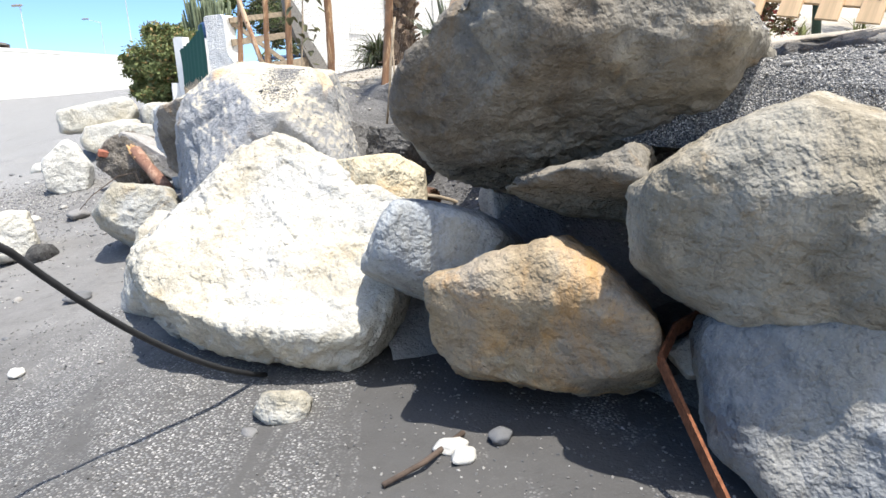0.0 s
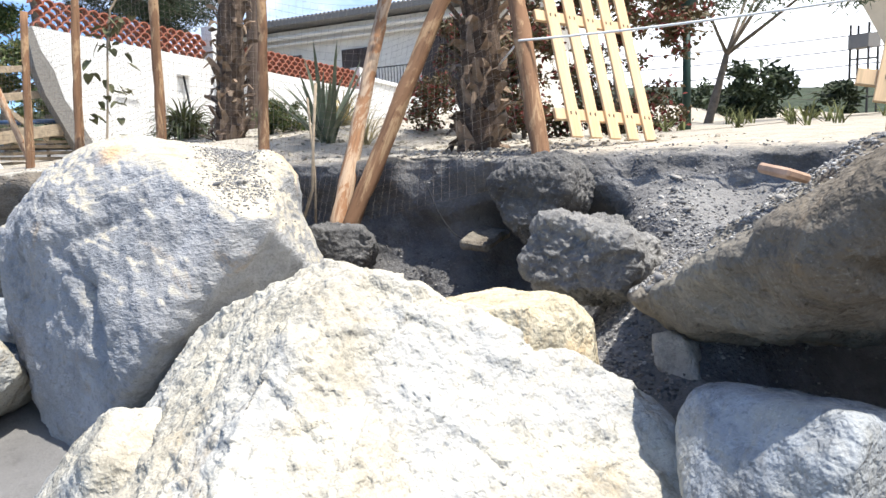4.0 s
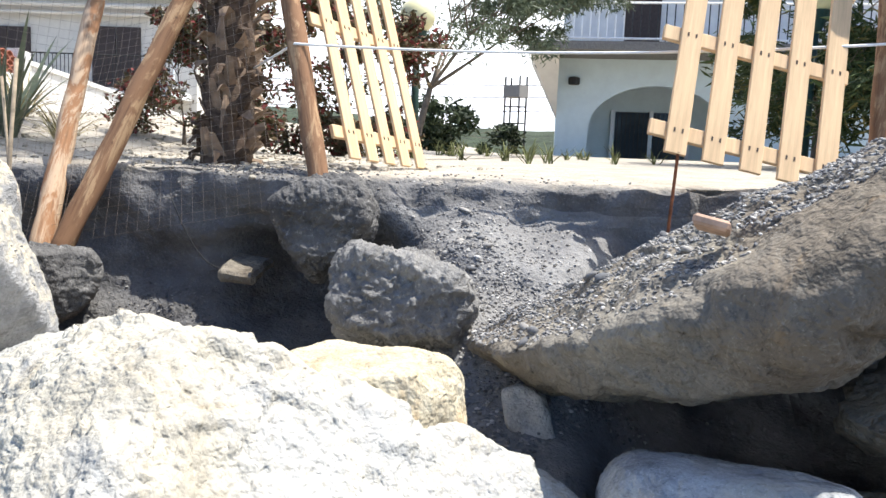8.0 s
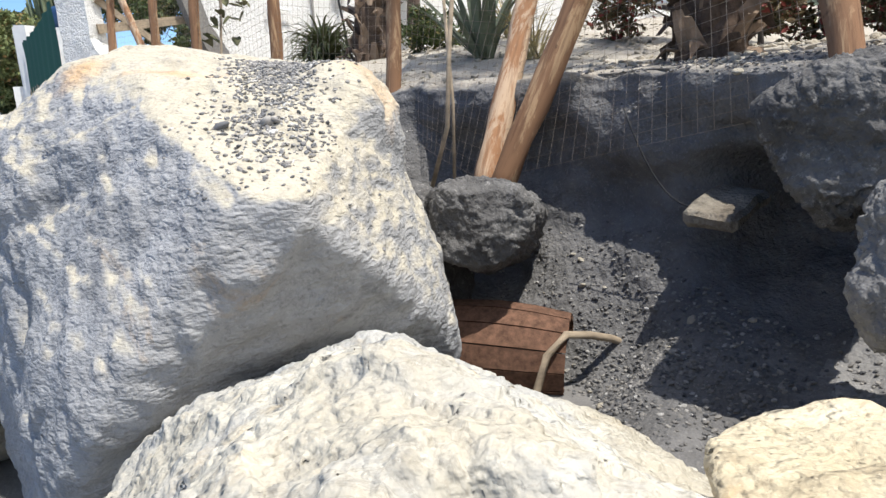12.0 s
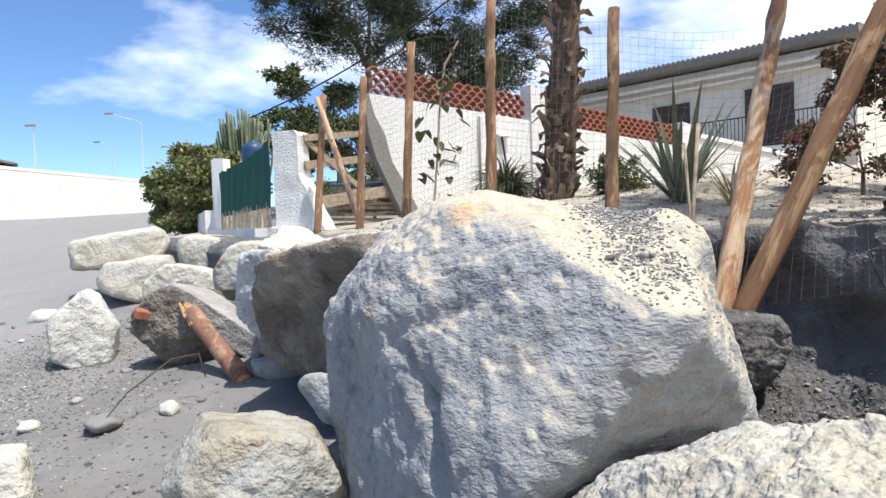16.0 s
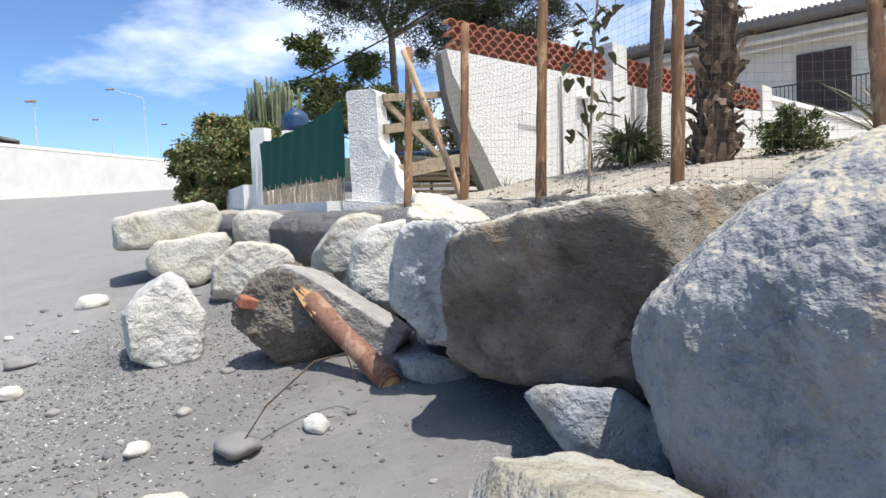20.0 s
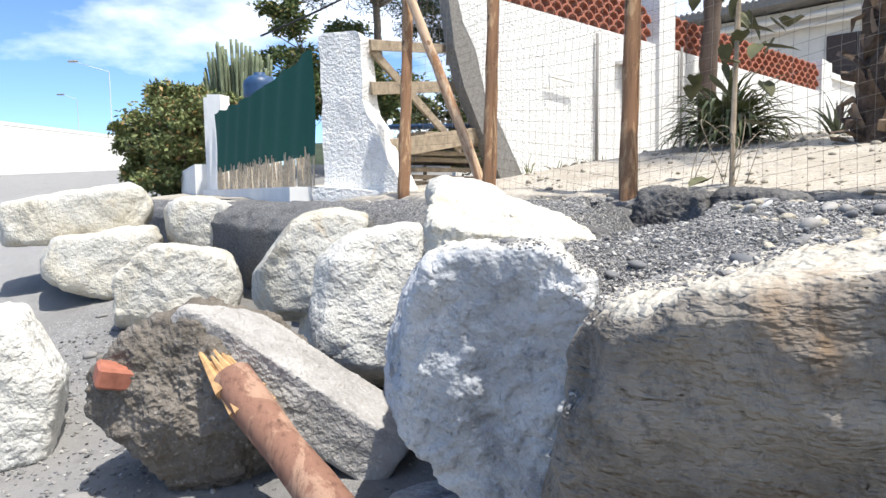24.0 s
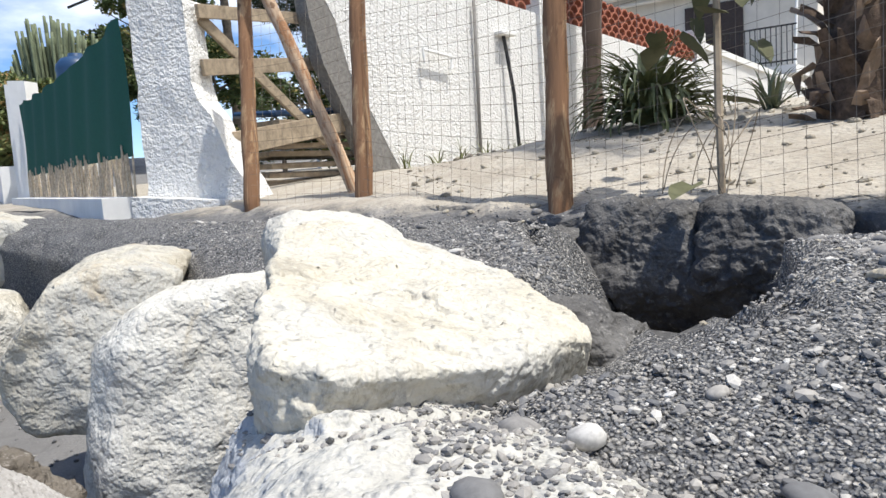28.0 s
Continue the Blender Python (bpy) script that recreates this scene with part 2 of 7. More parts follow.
M_CLOD = soil_mat("conglomerate", (0.065, 0.062, 0.06), (0.15, 0.145, 0.138), (0.4, 0.385, 0.36), 34.0)
M_CLODGREY = soil_mat("conglomerate_grey", (0.132, 0.128, 0.123), (0.273, 0.264, 0.246), (0.475, 0.458, 0.422), 30.0)
M_SLIP = soil_mat("slipped_grey_sand", (0.16, 0.155, 0.15), (0.25, 0.245, 0.235), (0.42, 0.4, 0.38), 50.0)
M_BLOCK = soil_mat("rough_concrete", (0.1, 0.085, 0.068), (0.21, 0.185, 0.155), (0.42, 0.39, 0.35), 34.0)
M_SLABPALE = soil_mat("pale_concrete", (0.27, 0.255, 0.235), (0.42, 0.4, 0.375), (0.62, 0.6, 0.56), 44.0)


def simple(name, color, rough=0.8, var=0.25, scale=20.0, bump=0.004, metal=0.0, stretch=None):
    k = Mat(name, rough)
    n = k.noise(scale, 6, 0.65, stretch=stretch)
    lo = tuple(c * (1 - var) for c in color)
    hi = tuple(min(1, c * (1 + var)) for c in color)
    k.b.inputs["Metallic"].default_value = metal
    return k.set(k.mix(k.ramp(n, (0.3, 0.0), (0.7, 1.0)), lo, hi), None, ((n, bump, 0.6),))




def post_mat(name, bark, peeled, dark, share):
    """Round timber: bark left in long patches, bare wood between, dark checks and knots."""
    k = Mat(name, 0.85)
    grain = k.noise(34, 6, 0.7, stretch=(1, 1, 0.06))
    patch = k.noise(7, 6, 0.7, stretch=(1, 1, 0.28), dist=0.6)
    col = k.mix(k.ramp(patch, (share - 0.03, 0.0), (share + 0.03, 1.0)), bark, peeled)
    col = k.mix(k.ramp(grain, (0.32, 0.75), (0.5, 0.0)), col, dark)
    col = k.mix(k.ramp(k.noise(11, 3, 0.5), (0.27, 0.9), (0.33, 0.0)), col, dark)
    return k.set(col, None, ((patch, 0.008, 0.6), (grain, 0.006, 0.8)))


M_POST = post_mat("post_bark", (0.24, 0.13, 0.07), (0.42, 0.27, 0.15), (0.09, 0.05, 0.03), 0.52)
M_PALLET = simple("picket_pine", (0.68, 0.47, 0.27), 0.75, 0.22, 26, 0.002, stretch=(1, 0.07, 1))
def stucco_mat(name, color):
    """Thrown roughcast: grains of a centimetre or two, darker in the hollows between them, faint streaks."""
    k = Mat(name, 0.95)
    grain, coarse = k.cells(62.0), k.noise(34, 2.5, 0.5)
    streak = k.noise(2.2, 6, 0.65, stretch=(1, 1, 0.25))
    col = k.mix(k.ramp(streak, (0.35, 0.35), (0.6, 0.0)), color, tuple(c * 0.78 for c in color))
    col = k.mix(k.ramp(coarse, (0.3, 0.5), (0.48, 0.0)), col, tuple(c * 0.7 for c in color))
    return k.set(col, None, ((coarse, 0.03, 0.9), (k.math("SUBTRACT", 1.0, grain), 0.008, 0.7)))


M_STUCCO = stucco_mat("stucco_white", (0.74, 0.73, 0.7))
M_WALL = simple("wall_paint_white", (0.74, 0.73, 0.7), 0.9, 0.08, 4, 0.003)
M_BRICK = simple("brick_red", (0.33, 0.125, 0.08), 0.9, 0.3, 12, 0.004)
M_GREEN = simple("screen_green", (0.012, 0.085, 0.06), 0.9, 0.2, 60, 0.002)
M_TRUNK = simple("palm_trunk", (0.1, 0.07, 0.05), 0.95, 0.5, 25, 0.02)

M_POST_PALE = post_mat("post_debarked", (0.33, 0.17, 0.085), (0.5, 0.36, 0.24), (0.17, 0.09, 0.05), 0.47)
M_POST_DARK = simple("post_weathered", (0.09, 0.065, 0.05), 0.9, 0.4, 14, 0.005, stretch=(1, 1, 0.12))
M_WIRE = simple("wire_rusty", (0.3, 0.25, 0.2), 0.6, 0.3, 5, 0.0, 0.5)
M_RUST = simple("iron_rust", (0.2, 0.075, 0.035), 0.85, 0.5, 40, 0.004, 0.2)
M_WHITEP = simple("white_plastic", (0.78, 0.78, 0.76), 0.5, 0.06, 10, 0.0)
M_RUBBER = simple("black_rubber", (0.022, 0.022, 0.023), 0.6, 0.3, 30, 0.001)
M_CONCRETE = simple("concrete_grey", (0.2, 0.19, 0.175), 0.95, 0.3, 30, 0.012)
M_REED = simple("reed_dry", (0.48, 0.4, 0.3), 0.85, 0.4, 30, 0.001)
M_OLDWOOD = simple("wood_weathered", (0.3, 0.24, 0.17), 0.9, 0.4, 14, 0.004, stretch=(0.12, 1, 1))
M_BLUETANK = simple("plastic_blue", (0.025, 0.06, 0.13), 0.4, 0.2, 8, 0.002)

M_BARK = simple("bark", (0.16, 0.13, 0.1), 0.95, 0.4, 12, 0.01)
M_CREAMWALL = simple("wall_cream", (0.66, 0.615, 0.54), 0.9, 0.08, 3, 0.002)
M_SHUTTER = simple("shutter_brown", (0.06, 0.045, 0.04), 0.7, 0.3, 20, 0.002)
M_IRON = simple("iron_dark", (0.04, 0.038, 0.036), 0.6, 0.3, 20, 0.0, 0.3)
M_LAMPGREEN = simple("lamp_green", (0.02, 0.05, 0.04), 0.5, 0.3, 20, 0.0)
M_LAMPGREY = simple("lamp_grey", (0.42, 0.46, 0.5), 0.5, 0.1, 6, 0.0)
M_GLOBE = simple("opal_globe", (0.78, 0.72, 0.42), 0.35, 0.06, 4, 0.0)
M_TERRACOTTA = simple("terracotta", (0.4, 0.24, 0.15), 0.9, 0.3, 8, 0.004)
M_PINK = simple("plinth_pink", (0.55, 0.42, 0.36), 0.9, 0.15, 3, 0.003)
M_OLDPAINT = simple("paint_flaking", (0.68, 0.67, 0.64), 0.9, 0.1, 0.8, 0.003)
M_GLASS = simple("glass_dark", (0.05, 0.06, 0.07), 0.08, 0.2, 2, 0.0)
M_HILL = simple("wooded_hill", (0.03, 0.042, 0.022), 0.95, 0.7, 0.3, 1.0)


def leaf_mat(name, a, b, c=None, amount=0.2):
    k = Mat(name, 0.6)
    r = k.random(island=True)
    col = k.mix(r, a, b)
    if c:
        col = k.mix(k.ramp(k.math("FRACT", k.math("MULTIPLY", r, 17.0)), (1 - amount - 0.01, 0.0), (1 - amount, 1.0)), col, c)
    k.b.inputs["Subsurface Weight"].default_value = 0.0
    return k.set(col)


M_LEAF = leaf_mat("leaf_green", (0.035, 0.055, 0.018), (0.09, 0.12, 0.035), (0.2, 0.17, 0.05), 0.1)
M_HEDGE = leaf_mat("hedge_leaf", (0.09, 0.12, 0.04), (0.2, 0.22, 0.085), (0.3, 0.2, 0.08), 0.1)
M_LEAF_DARK = leaf_mat("needles_dark", (0.02, 0.032, 0.016), (0.06, 0.08, 0.035))
M_LEAF_GREY = leaf_mat("leaf_grey_green", (0.07, 0.09, 0.05), (0.17, 0.2, 0.12))
M_LEAF_RED = leaf_mat("leaf_reddish", (0.06, 0.06, 0.025), (0.15, 0.1, 0.05), (0.22, 0.05, 0.04), 0.2)
M_VINE = simple("leaf_dull", (0.1, 0.1, 0.05), 0.8, 0.5, 6, 0.002)
M_AGAVE = simple("agave_leaf", (0.14, 0.16, 0.1), 0.7, 0.3, 8, 0.002)
M_ALOE = simple("aloe_leaf", (0.15, 0.165, 0.07), 0.6, 0.4, 8, 0.002)
M_DRY = simple("grass_dry", (0.36, 0.3, 0.15), 0.9, 0.3, 8, 0.0)
M_DRYGREEN = simple("weed_green", (0.14, 0.15, 0.06), 0.9, 0.4, 8, 0.0)
M_CACTUS = simple("cactus_green", (0.14, 0.165, 0.1), 0.8, 0.3, 8, 0.004)
M_PALMSTUB = simple("palm_stub", (0.25, 0.18, 0.125), 0.9, 0.4, 10, 0.01)

M_LOG = post_mat("log_bark", (0.24, 0.125, 0.085), (0.36, 0.22, 0.15), (0.09, 0.045, 0.03), 0.56)
M_SPLINTER = simple("raw_wood", (0.5, 0.3, 0.14), 0.8, 0.3, 30, 0.003)
M_ROTTEN = simple("rotten_wood", (0.13, 0.07, 0.045), 0.95, 0.5, 30, 0.006)
M_BRICKPALE = simple("brick_pale", (0.42, 0.28, 0.2), 0.9, 0.3, 20, 0.004)
M_STONEW = simple("stone_sea_white", (0.52, 0.5, 0.45), 0.85, 0.15, 5, 0.01)


def pebble_mat(name, island, gain=1.0):
    k = Mat(name, 0.75)
    r = k.random(island)
    col = k.ramp(r, (0.0, tuple(gain * c for c in (0.14, 0.144, 0.152))), (0.4, tuple(gain * c for c in (0.25, 0.242, 0.232))), (0.7, tuple(gain * c for c in (0.345, 0.325, 0.298))), (0.9, tuple(gain * c for c in (0.45, 0.425, 0.385))), (1.0, tuple(gain * c for c in (0.68, 0.66, 0.62))))
    n = k.noise(60, 5, 0.7)
    col = k.mix(k.ramp(n, (0.35, 0.35), (0.55, 0.0)), col, (0.08, 0.078, 0.075))
    return k.set(col, None, ((n, 0.002, 0.5),))


M_PEBBLE = pebble_mat("pebbles", True, 0.86)
M_SANDLUMP = soil_mat("sand_lumps", (0.289, 0.255, 0.196), (0.425, 0.383, 0.306), (0.204, 0.187, 0.162), 40.0)
M_STONE = pebble_mat("sea_stones", False, 0.85)
M_GRIT = pebble_mat("beach_grit", True, 0.55)


def shingle_mat():
    k = Mat("shingle", 0.85)
    cell = k.cells(150.0, "Color")
    d = k.cells(150.0, "Distance")
    d2 = k.cells(210.0, "Distance")
    sep = k.n.new("ShaderNodeSeparateColor")
    k.l.new(cell, sep.inputs[0])
    col = k.ramp(sep.outputs[0], (0.0, (0.09, 0.092, 0.1)), (0.45, (0.2, 0.2, 0.2)), (0.75, (0.3, 0.29, 0.27)), (0.93, (0.42, 0.4, 0.37)), (1.0, (0.6, 0.58, 0.55)))
    col = k.mix(k.ramp(d, (0.45, 0.0), (0.8, 0.85)), col, (0.035, 0.034, 0.034))
    inv = k.math("SUBTRACT", 1.0, d)
    inv2 = k.math("SUBTRACT", 1.0, d2)
    return k.set(col, None, ((inv, 0.01, 1.0), (inv2, 0.004, 0.6)))


def bank_mat():
    """Black sand in the cut, pale sand lying on top, shingle on the heaped parts."""
    k = Mat("bank_sand", 0.95)
    geo = k.n.new("ShaderNodeNewGeometry").outputs["Position"]
    pos = k.n.new("ShaderNodeSeparateXYZ")
    k.l.new(geo, pos.inputs[0])
    wob = k.noise(5.0, 5, 0.7)
    n1, n2, n3 = k.noise(3.0, 6, 0.65), k.noise(70, 8, 0.8), k.noise(14, 6, 0.7)
    black = k.mix(k.ramp(n1, (0.35, 0.0), (0.65, 1.0)), (0.09, 0.087, 0.084), (0.17, 0.165, 0.16))
    black = k.mix(k.ramp(n2, (0.55, 0.0), (0.7, 0.8)), black, (0.34, 0.33, 0.31))
    pale = k.mix(k.ramp(n1, (0.35, 0.0), (0.65, 1.0)), (0.34, 0.3, 0.24), (0.44, 0.4, 0.335))
    pale = k.mix(k.ramp(n3, (0.34, 0.5), (0.48, 0.0)), pale, (0.27, 0.235, 0.185))
    pale = k.mix(k.ramp(n2, (0.6, 0.0), (0.72, 0.5)), pale, (0.2, 0.18, 0.15))
    h = k.math("ADD", pos.outputs[2], k.math("MULTIPLY", k.math("SUBTRACT", wob, 0.5), 0.14))
    col = k.mix(k.ramp(h, (0.0, 0.0), (1.0, 1.0)), black, pale)
    mask = k.n.new("ShaderNodeMapRange")
    mask.inputs[1].default_value, mask.inputs[2].default_value = 1.575, 1.62
    k.l.new(h, mask.inputs[0])
    col = k.mix(mask.outputs[0], black, pale)
    return k.set(col, None, ((k.noise(13, 3, 0.55), 0.04, 0.8), (k.noise(50, 2.5, 0.55), 0.012, 0.9)))


M_SHINGLE = shingle_mat()
M_BANK = bank_mat()


def beach_mat():
    """Dark sand, here coarse with grit and there smooth, with pale grit bands towards the sea."""
    k = Mat("beach_sand", 0.92)
    n1, n2, n3 = k.noise(0.8, 6, 0.65), k.noise(120, 8, 0.8), k.noise(9, 6, 0.7)
    col = k.mix(k.ramp(n1, (0.35, 0.0), (0.65, 1.0)), (0.15, 0.144, 0.136), (0.21, 0.203, 0.193))
    col = k.mix(k.ramp(n3, (0.3, 0.5), (0.48, 0.0)), col, (0.09, 0.086, 0.08))
    col = k.mix(k.ramp(n2, (0.56, 0.0), (0.68, 0.8)), col, (0.36, 0.345, 0.32))
    pos = k.n.new("ShaderNodeSeparateXYZ")
    k.l.new(k.co, pos.inputs[0])
    damp = k.n.new("ShaderNodeMapRange")           # damp sand before the pile, darkened further in colour for the shade there
    damp.inputs[1].default_value, damp.inputs[2].default_value = 5.2, 3.4
    k.l.new(k.math("ADD", pos.outputs[1], k.math("MULTIPLY", k.math("SUBTRACT", n1, 0.5), 3.0)), damp.inputs[0])
    col = k.mix(k.math("MULTIPLY", damp.outputs[0], 0.75), col, (0.05, 0.048, 0.046))
    sea = k.n.new("ShaderNodeMapRange")            # fine pale gravel lies towards the sea
    sea.inputs[1].default_value, sea.inputs[2].default_value = -5.3, -6.1
    k.l.new(k.math("ADD", k.math("ADD", pos.outputs[0], k.math("MULTIPLY", pos.outputs[1], 0.12)), k.math("MULTIPLY", k.math("SUBTRACT", n1, 0.5), 5.0)), sea.inputs[0])
    speck = k.ramp(n2, (0.4, (0.12, 0.118, 0.115)), (0.5, (0.26, 0.255, 0.245)), (0.62, (0.52, 0.51, 0.49)))
    col = k.mix(k.math("MULTIPLY", sea.outputs[0], 0.55), col, speck)
    band = k.ramp(k.noise(0.9, 6, 0.7, stretch=(1, 0.35, 1), turn=(0, 0, 25), dist=0.6), (0.52, 0.0), (0.6, 1.0))
    d = k.cells(70.0)
    cell = k.cells(70.0, "Color")
    sep = k.n.new("ShaderNodeSeparateColor")
    k.l.new(cell, sep.inputs[0])
    grit = k.ramp(sep.outputs[0], (0.0, (0.12, 0.12, 0.125)), (0.6, (0.24, 0.235, 0.225)), (1.0, (0.5, 0.48, 0.45)))
    keep = k.math("MULTIPLY", band, k.ramp(d, (0.35, 0.9), (0.55, 0.0)))
    col = k.mix(keep, col, grit)
    bump = k.math("MULTIPLY", keep, 1.0)
    return k.set(col, None, ((k.noise(9, 3, 0.55), 0.02, 0.5), (k.noise(65, 2, 0.5), 0.006, 0.7), (bump, 0.006, 0.7)))


M_BEACH = beach_mat()
M_BLUEHOUSE = simple("wall_pale_blue", (0.6, 0.68, 0.68), 0.9, 0.06, 3, 0.002)


# ---- helpers for meshes ----
def part(name, bm, material, parent=None, label="", smooth=False):
    me = bpy.data.meshes.new(name)
    bm.to_mesh(me)
    bm.free()
    if smooth:
        me.polygons.foreach_set("use_smooth", [True] * len(me.polygons))
    me.materials.append(material)
    ob = new(name, me)
    if parent:
        ob.parent = parent
    if label:
        ob["label"] = label
    return ob


def grid_mesh(name, pts, rows, cols, material, kind="structure", label="", category="", smooth=True):
    """A sheet from rows x cols places."""
    idx = np.arange(rows * cols).reshape(rows, cols)
    q = np.stack([idx[:-1, :-1], idx[:-1, 1:], idx[1:, 1:], idx[1:, :-1]], -1).reshape(-1, 4)
    me = bpy.data.meshes.new(name)
    me.from_pydata(pts.reshape(-1, 3).tolist(), [], q.tolist())
    if smooth:
        me.polygons.foreach_set("use_smooth", [True] * len(me.polygons))
    me.materials.append(material)
    return tagged(new(name, me), label, category, kind=kind)


def box(bm, sx, sy, sz, m=Matrix(), bevel=0.0):
    g = bmesh.ops.create_cube(bm, size=1.0, matrix=m @ Matrix.Diagonal((sx, sy, sz, 1)))
    if bevel:
        es = {e for v in g["verts"] for e in v.link_edges}
        bmesh.ops.bevel(bm, geom=list(es), offset=bevel, segments=1, affect="EDGES")


def rod(bm, a, b, r0, r1, seg=10, wob=0.0):
    """A tapered rod from a to b, a little uneven."""
    a, b = Vector(a), Vector(b)
    n = max(2, int((b - a).length / 0.16)) if wob else 2
    q = (b - a).to_track_quat("Z", "Y")
    rings = []
    for i in range(n):
        k = i / (n - 1)
        c = a.lerp(b, k)
        r = r0 + (r1 - r0) * k
        ring = []
        for j in range(seg):
            th = 2 * math.pi * j / seg
            rr = r * (1 + wob * noise.noise((c * 5) + Vector((math.cos(th), math.sin(th), 0)) * 0.8))
            ring.append(bm.verts.new(c + q @ Vector((rr * math.cos(th), rr * math.sin(th), 0))))
        rings.append(ring)
    for u, w in zip(rings, rings[1:]):
        for j in range(seg):
            bm.faces.new((u[j], u[(j + 1) % seg], w[(j + 1) % seg], w[j]))
    bm.faces.new(rings[0][::-1])
    bm.faces.new(rings[-1])


# ---- ground ----
def fbm(x, y, z=0.0, octaves=4, scale=1.0):
    return noise.fractal(Vector((x * scale, y * scale, z)), 1.0, 2.0, octaves)


def beach(x, y):
    """The beach's height: it climbs away from the start and falls towards the sea."""
    along = np.interp(y, (-60, 2.5, 4.5, 9.0, 14.0, 25, 42, 80), (-0.6, 0.02, 0.1, 0.44, 0.8, 1.6, 3.1, 3.3))
    off = -1.5 - max(0.0, y - 4) * 0.35
    return along + (0.1 * min(0.0, x - off) if x > -25 else 0.1 * (-25 - off)) * (1 if y < 25 else max(0.0, 1 - (y - 25) / 20))


xs = np.concatenate([np.array([-900, -300, -120, -60, -35, -22, -16]), np.arange(-13, 3.01, 0.11), np.array([5, 9, 20, 60, 200, 900])])
ys = np.concatenate([np.array([-900, -200, -60, -20, -8, -3]), np.arange(-1, 18.01, 0.11), np.array([20, 23, 27, 33, 40, 55, 80, 200, 900])])
pts = np.zeros((len(ys), len(xs), 3))
for i, y in enumerate(ys):
    for j, x in enumerate(xs):
        pts[i, j] = (x, y, beach(x, y) + (0.035 if y < 18 else 0.0) * fbm(x, y, 0, 3, 0.9) + 0.012 * fbm(x, y, 5, 3, 5.0))
ground = grid_mesh("ground", pts, len(ys), len(xs), M_BEACH, label="dark grey damp beach sand with pebbles", category="ground")

# the cut edge of the garden, from the far pillar to behind the pallets
EDGE = [(-9.5, 22.0), (-5.2, 15.0), (-4.0, 13.3), (-3.2, 12.1), (-2.3, 10.9), (-1.4, 9.6), (-0.6, 8.4), (0.1, 7.4), (0.5, 6.5), (1.0, 6.1), (1.6, 5.4), (2.2, 4.4), (3.2, 2.6), (5.2, -1.0), (9.0, -8.0)]
seg_len = [0.0]
for (ax, ay), (bx, by) in zip(EDGE, EDGE[1:]):
    seg_len.append(seg_len[-1] + math.hypot(bx - ax, by - ay))


def edge_at(u):
    x = np.interp(u, seg_len, [p[0] for p in EDGE])
    y = np.interp(u, seg_len, [p[1] for p in EDGE])
    return x, y


TOP = [(-60, 2.6), (-30, 2.4), (-14, 2.1), (-8, 1.9), (-4.5, 1.78), (-2.5, 1.73), (-1.2, 1.68), (-0.5, 1.64), (-0.15, 1.62), (0.0, 1.58)]
RISE = [(-60, 3.3), (-30, 3.0), (-14, 2.6), (-8, 2.4), (-4.5, 2.2), (-2.5, 2.03), (-1.2, 1.86), (-0.5, 1.69), (-0.15, 1.63), (0.0, 1.58)]   # where the garden climbs to its wall
CUT = [(0.02, 1.5), (0.0, 1.38), (-0.03, 1.25), (-0.05, 1.1), (0.0, 0.95), (0.08, 0.8), (0.2, 0.66), (0.45, 0.5), (0.9, 0.4), (1.5, 0.3), (2.6, -0.4)]
HEAP = [(0.06, 1.56), (0.16, 1.54), (0.3, 1.54), (0.6, 1.57), (1.0, 1.59), (1.35, 1.54), (1.6, 1.46), (1.75, 1.36), (1.72, 1.0), (1.3, 0.6), (1.0, 0.0)]
SLIP = [(0.03, 1.5), (0.06, 1.42), (0.14, 1.36), (0.3, 1.32), (0.5, 1.26), (0.7, 1.16), (0.9, 1.06), (1.15, 0.95), (1.5, 0.82), (2.0, 0.62), (2.8, 0.1)]


def bank_profile(u):
    """Across the bank, from inland out to the beach: (distance seawards, height)."""
    x, y = edge_at(u)
    g = float(np.interp(y, (8.3, 9.0), (0, 1)))
    wide = float(np.interp(y, (8.6, 9.25, 9.7, 10.3, 10.8, 11.3, 12, 13.5, 16), (0.8, 0.86, 1.12, 1.05, 0.78, 0.68, 0.6, 0.45, 0.33)))
    heap = [(s * wide if s > 0.2 else s, z) for s, z in HEAP]                  # where shingle lies heaped up to the edge
    k = math.exp(-((y - 5.5) / 0.55) ** 4)                         # where the bank has slipped
    mixed = [((a[0] * (1 - g) + b[0] * g) * (1 - k) + c[0] * k, (a[1] * (1 - g) + b[1] * g) * (1 - k) + c[1] * k) for a, b, c in zip(CUT, heap, SLIP)]
    cave = math.exp(-((y - 6.45) / 0.42) ** 4)                    # where the sea has hollowed it out under the crust
    mixed = [(q - 0.62 * cave * max(0.0, 1 - abs(z - 0.88) / 0.42) ** 0.7, z) for q, z in mixed]
    rise = float(np.interp(y, (8.0, 9.6, 12.2, 13.6), (0, 1, 1, 0.2)))
    return [(a[0], a[1] * (1 - rise) + b[1] * rise) for a, b in zip(TOP, RISE)] + mixed


